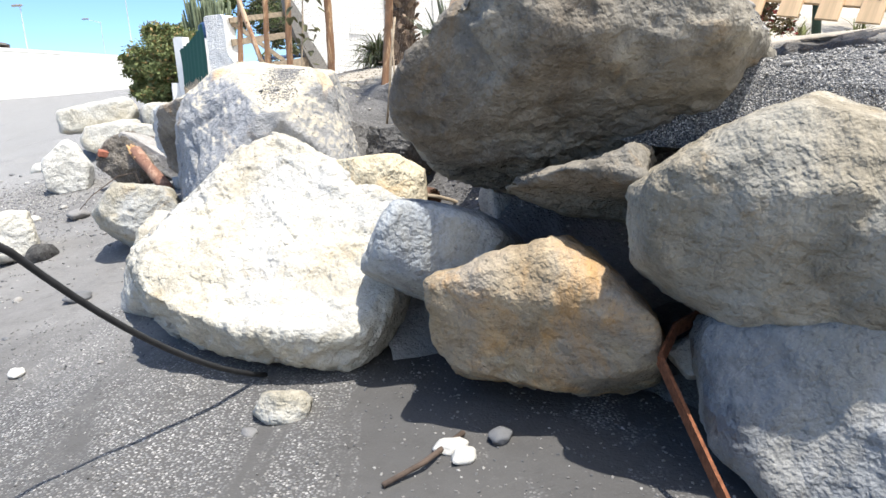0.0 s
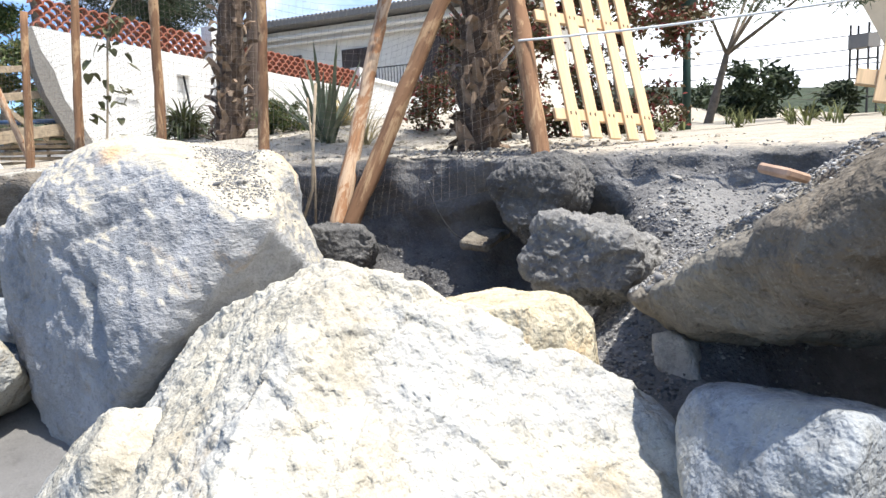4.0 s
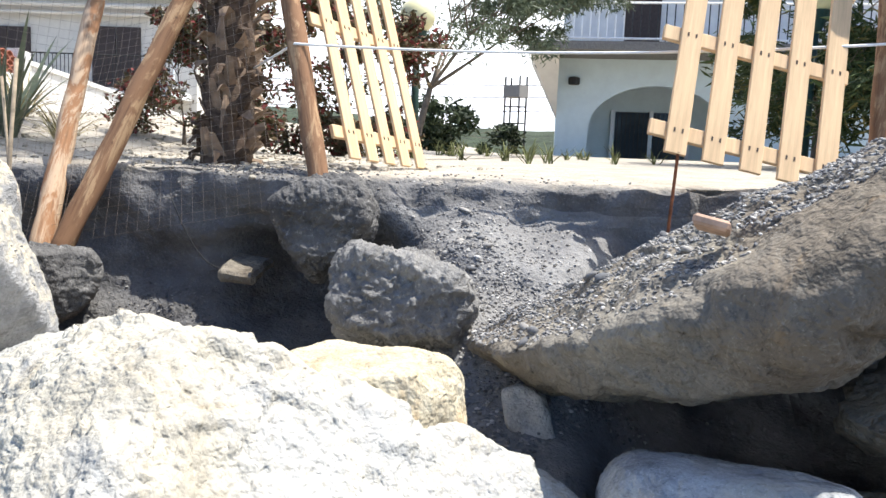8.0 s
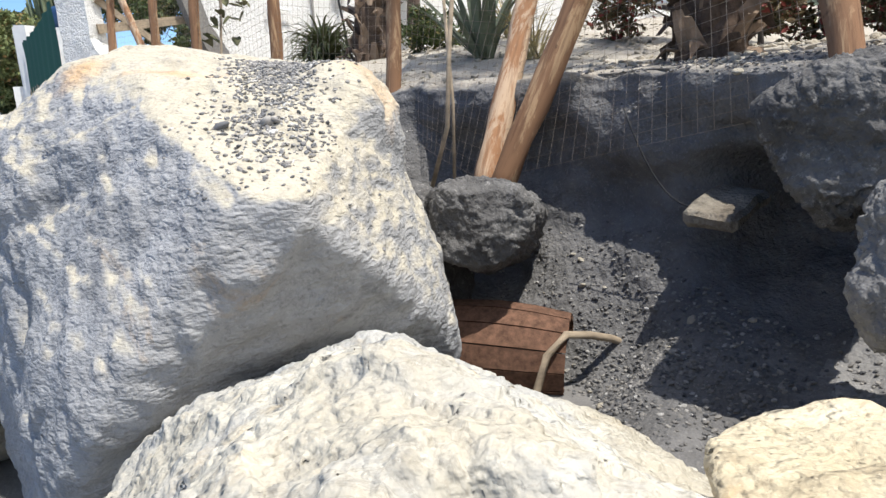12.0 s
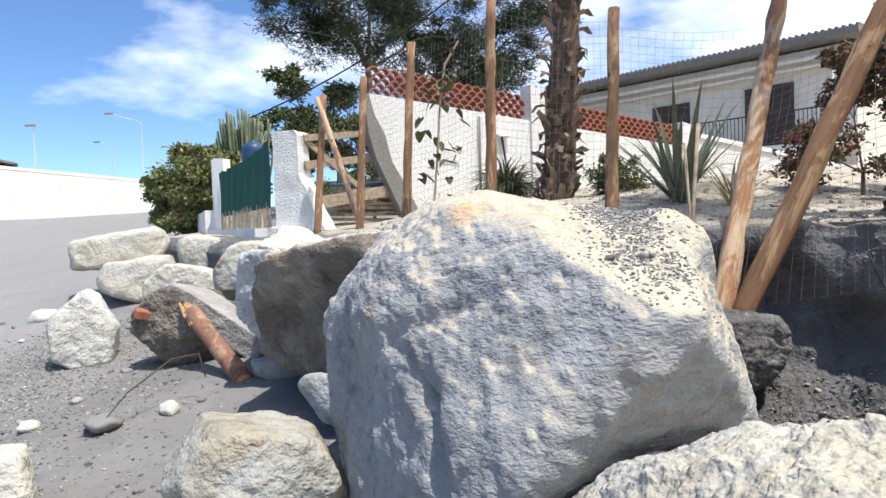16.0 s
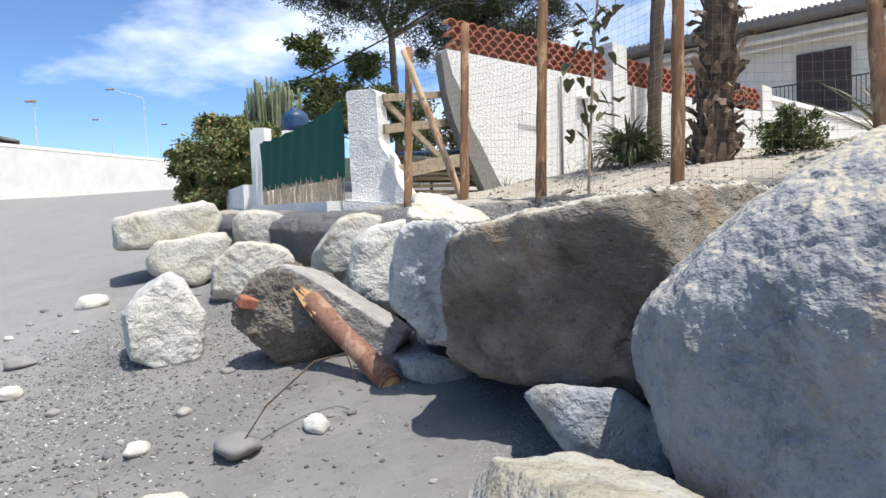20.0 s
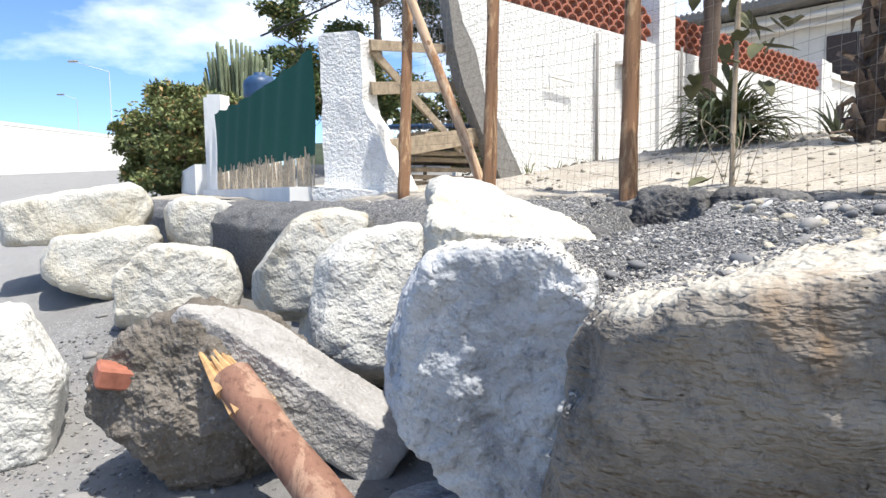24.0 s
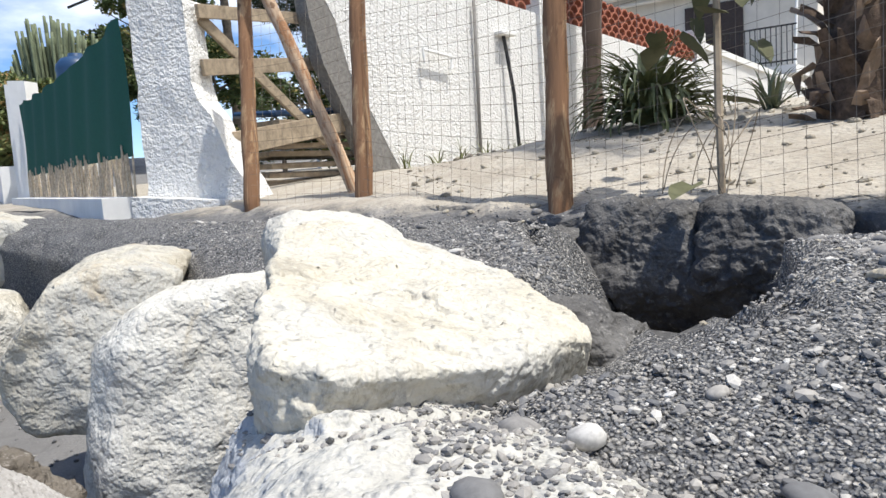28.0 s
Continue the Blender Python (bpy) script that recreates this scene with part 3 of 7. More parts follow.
def hole(x, y):
    """How deep the washed-out hole in the shingle is."""
    wob = 0.3 * noise.noise(Vector((x * 4, y * 4, 3))) + 0.22 * noise.noise(Vector((x * 11, y * 11, 5)))
    deep = 0.0
    for cx, cy, ax, ay, long, short, depth in ((-2.5, 10.42, 0.51, 0.86, 0.5, 0.3, 0.52), (-2.3, 10.72, 0.57, -0.82, 0.6, 0.22, 0.3), (-2.66, 10.1, 0.51, 0.86, 0.4, 0.24, 0.42), (-2.86, 9.82, 0.51, 0.86, 0.5, 0.26, 0.13)):
        dx, dy = x - cx, y - cy
        d = math.hypot((dx * ax + dy * ay) / long, (dy * ax - dx * ay) / short) + wob
        deep = max(deep, depth * max(0.0, min(1.0, (1.15 - d) / 0.5)))
    return deep


def bank_sheet():
    us = np.concatenate([np.linspace(0, seg_len[1], 12)[:-1], np.arange(seg_len[1], seg_len[-3] + 1, 0.06), np.linspace(seg_len[-3] + 1.2, seg_len[-1], 10)])
    rows = []
    for u in us:
        x, y = edge_at(u)
        x0, y0 = edge_at(max(0, u - 0.5))
        x1, y1 = edge_at(min(seg_len[-1], u + 0.5))
        d = Vector((x1 - x0, y1 - y0, 0)).normalized()
        out = Vector((d.y, -d.x, 0))
        if out.x > 0:
            out = -out
        prof = bank_profile(u)
        row = []
        for q, ((s0, z0), (s1, z1)) in enumerate(zip(prof, prof[1:])):
            n = 6 if q >= len(TOP) - 2 else 1 if s0 < -6 else 8
            for k in range(n):
                s, z = s0 + (s1 - s0) * k / n, z0 + (z1 - z0) * k / n
                p = Vector((x, y, z)) + out * s
                amp = (0.085 if y < 8.6 else 0.05) if s > -0.1 else 0.02
                if s > -3:
                    w = noise.fractal(p * 2.2, 1.0, 2.0, 4)
                    p += out * w * amp * 1.6
                    p.z += noise.fractal(p * 3.0 + Vector((9, 0, 0)), 1.0, 2.0, 4) * amp * 0.6
                if s > 0.04 and 9.4 < p.y < 11.6:
                    deep = hole(p.x, p.y)
                    p.z -= deep
                    p -= out * min(0.16, deep * 0.5)
                    p += out * deep * 0.5 * noise.fractal(p * 5.0, 0.8, 2.0, 5)
                    p.z += deep * 0.3 * noise.fractal(p * 9.0, 0.8, 2.0, 5)
                p.z -= 0.2 * math.exp(-(((p.x + 0.45) / 0.5) ** 2 + ((p.y - 6.75) / 0.42) ** 2) ** 1.5) * (1 if p.z < 0.75 else 0)
                row.append(p)
        rows.append(row)
    a = np.array([[tuple(p) for p in r] for r in rows])
    ob = grid_mesh("bank", a, a.shape[0], a.shape[1], M_BANK, label="eroded bank of black sand with pale sandy top", category="bank")
    ob.data.materials.append(M_SHINGLE)
    ob.data.materials.append(M_SLIP)
    top_cols = sum(1 if s0 < -6 else 8 for s0, _ in TOP[:-2]) + 12
    ncol = a.shape[1] - 1
    for i, f in enumerate(ob.data.polygons):
        r, c = divmod(i, ncol)
        if c >= top_cols + 3:
            y = a[r, top_cols][1] + 0.35 * noise.noise(Vector((f.center.x * 3, f.center.y * 3, 0)))
            f.material_index = 0 if f.center.z < 1.42 and 9.6 < f.center.y < 11.6 and hole(f.center.x, f.center.y) > 0.14 else 1 if y > 9.0 else (2 if 4.2 < y < 6.15 else 0)
    return ob


bank = bank_sheet()
bank_bvh = bvhtree.BVHTree.FromPolygons([v.co[:] for v in bank.data.vertices], [f.vertices[:] for f in bank.data.polygons])


def garden_z(x, y):
    hit = bank_bvh.ray_cast(Vector((x, y, 9)), Vector((0, 0, -1)))[0]
    return hit.z if hit else 1.7


# a second heap of shingle, fallen in behind the tilted boulder
def heap_z(x, y):
    z = min(3.515 + 0.109 * x - 0.549 * y, 1.25 + 0.75 * (y - 2.95) + 0.25 * (x - 1), 1.5 - 0.12 * (y - 3.1))
    return z + 0.03 * fbm(x, y, 2, 3, 2.5)


def heap_sea(y):
    return float(np.interp(y, (2.5, 2.8, 3.05, 3.3, 3.5, 3.7, 4.75, 5.2), (1.9, 1.6, 1.25, 0.75, 0.45, 0.15, 0.5, 0.9)))


hy, hs = np.arange(2.5, 5.0, 0.05), np.arange(0.0, 2.6, 0.05)
pts = np.array([[(heap_sea(y) + s, y, heap_z(heap_sea(y) + s, y) - (0.3 if s == 0 else 0)) for s in hs] for y in hy])
SLOPE = grid_mesh("shingle_slope", pts, len(hy), len(hs), M_SHINGLE, label="slope of grey shingle behind the boulders", category="shingle")


# ---- boulders ----
def ico(level):
    bm = bmesh.new()
    bmesh.ops.create_icosphere(bm, subdivisions=level, radius=1.0)
    return bm


def boulder(name, centre, faces, material, label, sharp=120.0, level=6, rough=0.028, strata=0.0, crumb=0.0, seed=0, category="boulder", group="", chips=16, lumps=(), scaly=None, grooves=()):
    """A quarried block: split along planes (compass angle, slope, distance from the middle), chipped at its edges, broken by noise."""
    n = np.array([(math.cos(radians(a)) * math.cos(radians(e)), math.sin(radians(a)) * math.cos(radians(e)), math.sin(radians(e))) for a, e, d in faces])
    d = np.array([f[2] for f in faces])
    bm = ico(level)
    c = Vector(centre)
    rs = np.random.RandomState(seed * 13 + 5)
    shift = Vector((seed * 7.3, seed * 3.1, seed * 1.7))
    size = float(np.median(d))
    units = np.array([v.co[:] for v in bm.verts])
    if chips:
        body = units / (np.maximum(units @ n.T, 1e-6) / d).max(1)[:, None]
        more = rs.randn(chips, 3)
        near = np.repeat(n, 2, axis=0) + 0.26 * rs.randn(2 * len(n), 3)
        more = np.concatenate([more, near])
        more /= np.linalg.norm(more, axis=1)[:, None]
        reach = np.array([(body @ m).max() for m in more])
        cut = np.concatenate([rs.uniform(max(0.9, 1 - 0.07 / size), 0.99, chips), rs.uniform(max(0.93, 1 - 0.035 / size), 0.995, 2 * len(n))])
        n, d = np.concatenate([n, more]), np.concatenate([d, reach * cut])
    q = np.maximum(units @ n.T, 0.0) / d
    top = q.max(1)
    rad = 1.0 / (top * (((q / top[:, None]) ** sharp).sum(1) ** (1.0 / sharp)))
    k1, k2 = 0.8 / max(size, 0.25), 2.3 / max(size, 0.3)
    amp = rough * max(0.5, min(1.3, size * 2.0))
    lean = 0.3 * units + 0.7 * n[q.argmax(1)]
    for v, r, way in zip(bm.verts, rad.tolist(), lean.tolist()):
        p = v.co * r
        s = p + shift
        w = noise.fractal(s * k1, 1.0, 2.0, 3) * 0.8
        w += noise.fractal(s * 5.0, 0.75, 2.0, 6) * 0.6
        w += (0.5 - abs(noise.noise(s * 3.4))) * 0.5
        for k, high in ((k2, 0.85), (k2 * 2.7, 0.42), (k2 * 6.5, 0.16)):      # tilted facets, each cell broken its own way
            f = s * k
            gap, spots = noise.voronoi(f)
            w += high * (f - spots[0]).dot(noise.cell_vector(spots[0] * 37.0) - Vector((0.5, 0.5, 0.5))) + 0.25 * high * min(0.12, gap[1] - gap[0])
        w += (0.4 - abs(noise.noise(s * 9.0))) * 0.3 + (0.4 - abs(noise.noise(s * 21.0))) * 0.16
        if crumb:
            w += crumb * (0.55 * noise.fractal(s * 7.0, 0.7, 2.1, 7) + 0.22 * noise.voronoi(s * 17.0)[0][0] + 0.4 * noise.voronoi(s * 34.0)[0][0] + 0.4 * noise.voronoi(s * 62.0)[0][0])
        if strata:
            w += strata * noise.fractal(Vector((s.x * 2.0, s.y * 2.0, s.z * 14.0 + s.x * 3)), 1.0, 2.0, 3)
        w *= amp
        for place, reach, high in lumps:
            w += high * math.exp(-((p + c - Vector(place)).length / reach) ** 4)
        for a_, b_, wide, deep in grooves:
            a_, b_, q_ = Vector(a_), Vector(b_), p + c
            k = min(1.0, max(0.0, (q_ - a_).dot(b_ - a_) / (b_ - a_).length_squared))
            w += deep * math.exp(-((q_ - a_.lerp(b_, k)).length / wide) ** 2)
        if scaly:                                     # flakes split off slantwise on the side that faces scaly's first direction
            face, long, high = scaly
            side = face.cross(long)
            on = min(1.0, max(0.0, (Vector(way).dot(face) - 0.4) / 0.3))
            if on > 0:
                f = Vector((s.dot(long) * 4.5, s.dot(side) * 10.0, s.dot(face) * 7.0)) + noise.noise_vector(s * 5.0) * 0.35
                for k, part_ in ((1.0, 1.0), (2.3, 0.5), (5.0, 0.25)):
                    spot = noise.voronoi(f * k)[1][0]
                    w += on * high * part_ * (f * k - spot).dot(noise.cell_vector(spot * 31.0) - Vector((0.5, 0.5, 0.5))) * 2.0
        v.co = p + Vector(way) * w
    ob = part(name, bm, material, None, smooth=True)
    ob.location = c
    return tagged(ob, label, category, group)


boulder("boulder", (-1.12, 4.8, 0.42), [(-159, 22, 1.0), (-165, 46, 0.81), (-169, 58, 0.76), (-170, 63, 0.76), (20, 71, 0.76), (-12, -43, 0.86), (-18, -50, 0.86), (-120, -63, 0.72), (-128, -59, 0.73), (-172, 48, 0.76), (16, 62, 0.71), (-10, -23, 0.91), (-14, -29, 0.93), (-136, -48, 0.82), (-152, -18, 0.96), (-152, -18, 0.96), (135, 63, 0.78), (172, 42, 0.73), (171, 43, 0.74), (128, 66, 0.77), (32, 59, 0.69), (27, 57, 0.68), (21, 53, 0.67), (9, 47, 0.78), (0, -90, 0.42), (-90, 53, 0.79), (90, 9, 1.02), (-90, -53, 1.1), (-108, -25, 1.2), (-140, -38, 0.86), (-30, -5, 1.25)], M_WHITE, "large sunlit chalk-white boulder with rough pitted top", level=8, seed=1, rough=0.034)
boulder("boulder", (-1.93, 4.82, 0.4), [(-150, 10, 0.3), (180, 40, 0.3), (-95, 15, 0.36), (-60, 50, 0.36), (60, 70, 0.34), (120, 30, 0.33), (20, 10, 0.34), (-120, -40, 0.34), (-30, -30, 0.36), (0, -90, 0.34), (90, -10, 0.36)], M_WHITE, "smaller white boulder beside a large white one", seed=41, rough=0.034)
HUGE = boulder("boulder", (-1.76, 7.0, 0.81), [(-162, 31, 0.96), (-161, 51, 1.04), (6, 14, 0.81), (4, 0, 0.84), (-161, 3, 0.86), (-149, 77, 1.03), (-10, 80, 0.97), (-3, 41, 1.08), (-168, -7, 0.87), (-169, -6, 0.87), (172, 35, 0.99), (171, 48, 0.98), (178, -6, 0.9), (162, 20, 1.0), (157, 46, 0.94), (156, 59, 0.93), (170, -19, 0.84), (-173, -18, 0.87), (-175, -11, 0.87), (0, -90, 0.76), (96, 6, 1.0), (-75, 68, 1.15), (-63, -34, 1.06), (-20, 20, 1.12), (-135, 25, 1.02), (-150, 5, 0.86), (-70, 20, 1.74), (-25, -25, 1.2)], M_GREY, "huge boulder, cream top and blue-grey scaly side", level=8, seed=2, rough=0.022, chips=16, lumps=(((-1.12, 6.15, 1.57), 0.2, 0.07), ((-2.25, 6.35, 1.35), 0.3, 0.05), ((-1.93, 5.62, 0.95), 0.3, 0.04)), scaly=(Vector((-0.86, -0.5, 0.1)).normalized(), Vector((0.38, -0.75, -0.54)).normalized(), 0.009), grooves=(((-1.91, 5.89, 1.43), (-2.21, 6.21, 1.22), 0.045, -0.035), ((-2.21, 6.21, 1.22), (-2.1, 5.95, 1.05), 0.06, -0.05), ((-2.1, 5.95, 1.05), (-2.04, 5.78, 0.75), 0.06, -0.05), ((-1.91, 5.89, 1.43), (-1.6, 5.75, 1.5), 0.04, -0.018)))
boulder("boulder", (-0.46, 4.55, 0.91), [(-53, 5, 0.28), (-88, -43, 0.26), (172, 63, 0.26), (103, 84, 0.16), (-3, -2, 0.25), (-8, -25, 0.3), (12, 59, 0.18), (-111, -80, 0.2), (-165, -39, 0.24), (-37, 36, 0.26), (-132, -68, 0.16), (156, -35, 0.19), (47, -15, 0.32), (-133, 15, 0.36), (91, -6, 0.33), (-89, 6, 0.35), (96, -4, 0.33), (-134, 10, 0.36)], M_OCHRE, "yellowish cream boulder wedged behind a white one", seed=3)
TILTED = boulder("boulder", (0.62, 3.68, 1.31), [(177, 23, 0.94), (177, 48, 0.84), (179, 60, 0.77), (-32, -27, 0.62), (179, -15, 0.92), (-175, 10, 0.95), (-174, 38, 0.91), (-170, 57, 0.8), (-23, 31, 0.79), (-23, -49, 0.49), (-33, -74, 0.3), (-171, -48, 0.69), (-175, -9, 0.93), (-92, -52, 0.32), (-113, -68, 0.33), (-143, -72, 0.41), (178, -68, 0.57), (150, -49, 0.85), (102, 61, 0.28), (133, 55, 0.35), (-91, 6, 0.88), (-96, -56, 0.32), (157, -62, 0.69), (-118, -22, 0.68)], M_TILTED, "huge tilted brown boulder with shingle on top", level=7, seed=4, rough=0.032)
boulder("boulder", (0.57, 3.1, 1.02), [(129, 74, 0.09), (-18, 49, 0.24), (79, 60, 0.19), (-92, 2, 0.5), (-127, -66, 0.09), (139, -59, 0.24), (122, -41, 0.32), (153, 73, 0.11), (-7, 53, 0.21), (-15, 0, 0.2), (-15, -5, 0.2), (68, -7, 0.32), (-112, 7, 0.48), (163, 7, 0.43), (104, -5, 0.37), (80, -5, 0.31), (-100, 5, 0.49)], M_TILTED, "flat layered wedge of stone under a tilted boulder", strata=2.5, rough=0.03, chips=10, seed=5)
boulder("boulder", (0.35, 3.21, 0.39), [(141, 70, 0.37), (2, 42, 0.36), (-1, 37, 0.38), (-19, -10, 0.51), (-121, -65, 0.29), (157, 39, 0.47), (118, 69, 0.31), (-5, 45, 0.39), (-78, -58, 0.34), (-178, -18, 0.48), (174, 1, 0.5), (107, -10, 0.54), (83, -11, 0.48), (73, -13, 0.48), (-107, 13, 0.59), (49, -12, 0.56), (0, -90, 0.39), (-109, -25, 0.38)], M_BROWN, "rust-stained brown boulder on dark sand", seed=6)
boulder("boulder", (-0.09, 3.59, 0.67), [(-175, 16, 0.4), (179, 43, 0.37), (36, 75, 0.21), (10, 51, 0.26), (-18, -46, 0.28), (-30, -60, 0.28), (175, 24, 0.39), (167, 47, 0.35), (2, 46, 0.28), (-25, -38, 0.26), (108, 44, 0.33), (-53, 35, 0.42), (109, 23, 0.34), (96, 44, 0.33), (-82, -5, 0.36), (-134, -55, 0.26), (131, -23, 0.26), (31, -15, 0.55)], M_BLUE, "smooth blue-grey boulder between white and brown ones", sharp=22, rough=0.025, seed=7)
boulder("boulder", (1.21, 2.64, 0.85), [(154, 59, 0.46), (150, 69, 0.44), (-22, 68, 0.46), (-33, 10, 0.49), (-71, -61, 0.49), (-93, -68, 0.46), (-165, -60, 0.41), (-177, -50, 0.44), (167, -4, 0.58), (90, -7, 0.56), (-139, 7, 0.7), (65, -7, 0.48), (-115, 7, 0.63), (41, -7, 0.54), (-90, 7, 0.68), (-121, -30, 0.46)], M_TAN, "pitted tan and grey boulder overhanging others", seed=8)
boulder("boulder", (1.49, 2.65, 0.22), [(150, 32, 0.62), (79, 72, 0.29), (52, 73, 0.29), (-39, 5, 0.57), (-110, -59, 0.51), (-177, -38, 0.55), (166, -12, 0.58), (86, -13, 0.82), (-143, 13, 0.75), (61, -14, 0.72), (-119, 14, 0.64), (37, -13, 0.77), (-94, 13, 0.69), (0, -90, 0.27)], M_SLATE, "blue-grey boulder in shade at the pile's foot", seed=9)
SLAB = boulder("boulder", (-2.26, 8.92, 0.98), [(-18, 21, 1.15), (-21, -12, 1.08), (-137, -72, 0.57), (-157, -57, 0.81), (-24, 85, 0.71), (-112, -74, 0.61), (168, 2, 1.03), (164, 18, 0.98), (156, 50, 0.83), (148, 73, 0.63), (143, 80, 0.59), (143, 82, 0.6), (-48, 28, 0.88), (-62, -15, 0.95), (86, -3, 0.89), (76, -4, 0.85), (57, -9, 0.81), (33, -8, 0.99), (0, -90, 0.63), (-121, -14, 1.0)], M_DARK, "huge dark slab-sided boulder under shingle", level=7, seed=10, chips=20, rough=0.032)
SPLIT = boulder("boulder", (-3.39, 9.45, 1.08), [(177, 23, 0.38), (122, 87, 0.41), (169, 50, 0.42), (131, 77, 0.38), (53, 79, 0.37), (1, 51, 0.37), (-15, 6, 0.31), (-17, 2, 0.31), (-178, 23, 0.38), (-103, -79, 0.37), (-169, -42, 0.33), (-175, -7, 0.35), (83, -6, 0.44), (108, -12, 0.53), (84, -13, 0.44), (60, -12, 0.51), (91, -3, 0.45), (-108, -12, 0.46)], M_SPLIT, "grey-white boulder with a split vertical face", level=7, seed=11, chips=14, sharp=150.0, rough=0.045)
boulder("boulder", (-3.36, 9.75, 1.4), [(-44, 76, 0.156), (100, 5, 0.6), (45, 10, 0.41), (8, 5, 0.3), (-48, -22, 0.215), (-76, -26, 0.21), (-111, -6, 0.38), (176, 0, 0.25), (-150, -6, 0.34), (120, 40, 0.56), (0, -90, 0.8)], M_CHALK, "pointed cream-white boulder amid shingle", level=7, seed=12, chips=8, sharp=150.0, rough=0.03, lumps=(((-3.48, 10.2, 1.68), 0.17, 0.06),))
boulder("boulder", (-4.0, 11.34, 0.97), [(-174, 14, 0.32), (-178, 47, 0.38), (-160, -45, 0.44), (-166, -28, 0.41), (3, 22, 0.49), (-3, -23, 0.3), (-168, 13, 0.34), (176, 60, 0.39), (140, 80, 0.43), (1, -5, 0.31), (0, -12, 0.28), (-87, -66, 0.44), (-166, 6, 0.36), (93, -5, 0.59), (-87, 5, 0.73), (100, -9, 0.59), (-80, 9, 0.73), (0, -90, 0.62)], M_PALEGREY, "tall pale grey-cream boulder", seed=13)
boulder("boulder", (-4.28, 11.25, 1.26), [(-172, 37, 0.23), (-176, 79, 0.27), (6, 76, 0.34), (-170, 39, 0.21), (-173, 59, 0.25), (52, 86, 0.32), (5, -23, 0.21), (4, -30, 0.19), (-113, -75, 0.3), (-155, -37, 0.33), (-163, -4, 0.3), (97, -3, 0.41), (-83, 3, 0.49), (73, -3, 0.47), (126, -4, 0.47), (102, -4, 0.41), (-78, 4, 0.49), (-54, 4, 0.54)], M_WHITE, "cream boulder with a yellow stain below the pillar", seed=14)
boulder("boulder", (-5.71, 13.36, 0.83), [(52, 81, 0.4), (18, 14, 0.49), (15, -10, 0.48), (-132, -62, 0.43), (-167, 50, 0.43), (52, 86, 0.41), (16, 48, 0.5), (8, -32, 0.47), (-28, -79, 0.41), (-162, 3, 0.48), (136, -5, 0.65), (111, -5, 0.58), (-69, 5, 0.59), (-44, 5, 0.65), (105, -3, 0.58), (-75, 3, 0.59), (81, -3, 0.64), (0, -90, 0.38)], M_CHALK, "cream boulder on the sand", seed=15)
boulder("boulder", (-6.98, 14.87, 0.99), [(-157, 35, 0.51), (17, -23, 0.47), (13, -53, 0.38), (-153, -13, 0.58), (-177, 84, 0.3), (17, 25, 0.59), (16, -14, 0.49), (-146, -70, 0.35), (-150, -63, 0.38), (-158, 1, 0.58), (137, -2, 0.71), (112, -2, 0.62), (-68, 2, 0.65), (-43, 2, 0.71), (-95, 2, 0.74), (109, -2, 0.62), (-71, 2, 0.65), (85, -2, 0.68)], M_CHALK, "blocky cream boulder on the sand", level=5, seed=16)
boulder("boulder", (-7.58, 15.67, 1.45), [(16, 69, 0.52), (17, 19, 0.75), (16, -43, 0.6), (-156, 4, 0.77), (-154, 81, 0.27), (-154, 0, 0.78), (9, -80, 0.28), (-96, -87, 0.32), (-93, 1, 0.81), (111, -1, 0.7), (-69, 1, 0.73), (87, -1, 0.8), (112, -1, 0.7), (-68, 1, 0.73), (138, 0, 0.78), (113, 0, 0.7), (-67, 0, 0.73), (-42, 0, 0.83)], M_CHALK, "long cream slab of stone on the beach", level=5, seed=17)
boulder("boulder", (-5.93, 15.37, 1.31), [(-163, 48, 0.5), (-18, -83, 0.31), (-137, -82, 0.29), (15, 79, 0.27), (-148, -80, 0.29), (-163, -14, 0.54), (-164, 79, 0.37), (14, 21, 0.57), (9, -50, 0.41), (-159, -4, 0.51), (-101, 1, 0.66), (103, -1, 0.58), (-77, 1, 0.6), (79, -1, 0.66), (132, -2, 0.64), (107, -2, 0.57), (-73, 2, 0.61), (-48, 2, 0.69)], M_CHALK, "cream boulder below the garden fence", level=5, seed=18)
boulder("boulder", (-5.9, 10.98, 0.66), [(-160, 28, 0.35), (-171, 70, 0.39), (28, 58, 0.42), (-152, -20, 0.36), (-155, -5, 0.32), (-158, 51, 0.34), (28, 26, 0.32), (23, -11, 0.32), (-33, -80, 0.35), (-139, -54, 0.39), (-150, -4, 0.34), (112, -5, 0.47), (-68, 5, 0.47), (141, -4, 0.53), (117, -4, 0.47), (-63, 4, 0.47), (-39, 4, 0.53), (0, -90, 0.36)], M_PALEGREY, "grey-white boulder alone on the sand", seed=19)
boulder("boulder", (-4.51, 7.06, 0.31), [(-157, 30, 0.27), (-180, 64, 0.26), (-65, -69, 0.28), (-121, -51, 0.31), (-157, 54, 0.22), (76, 80, 0.26), (31, 8, 0.26), (19, -48, 0.29), (-145, -1, 0.31), (-85, 10, 0.45), (119, -11, 0.42), (-61, 11, 0.4), (95, -10, 0.46), (-37, 10, 0.45), (146, -5, 0.46), (122, -5, 0.42), (-58, 5, 0.4), (0, -90, 0.21)], M_CHALK, "bright white rock alone on the sand", sharp=30, seed=20)
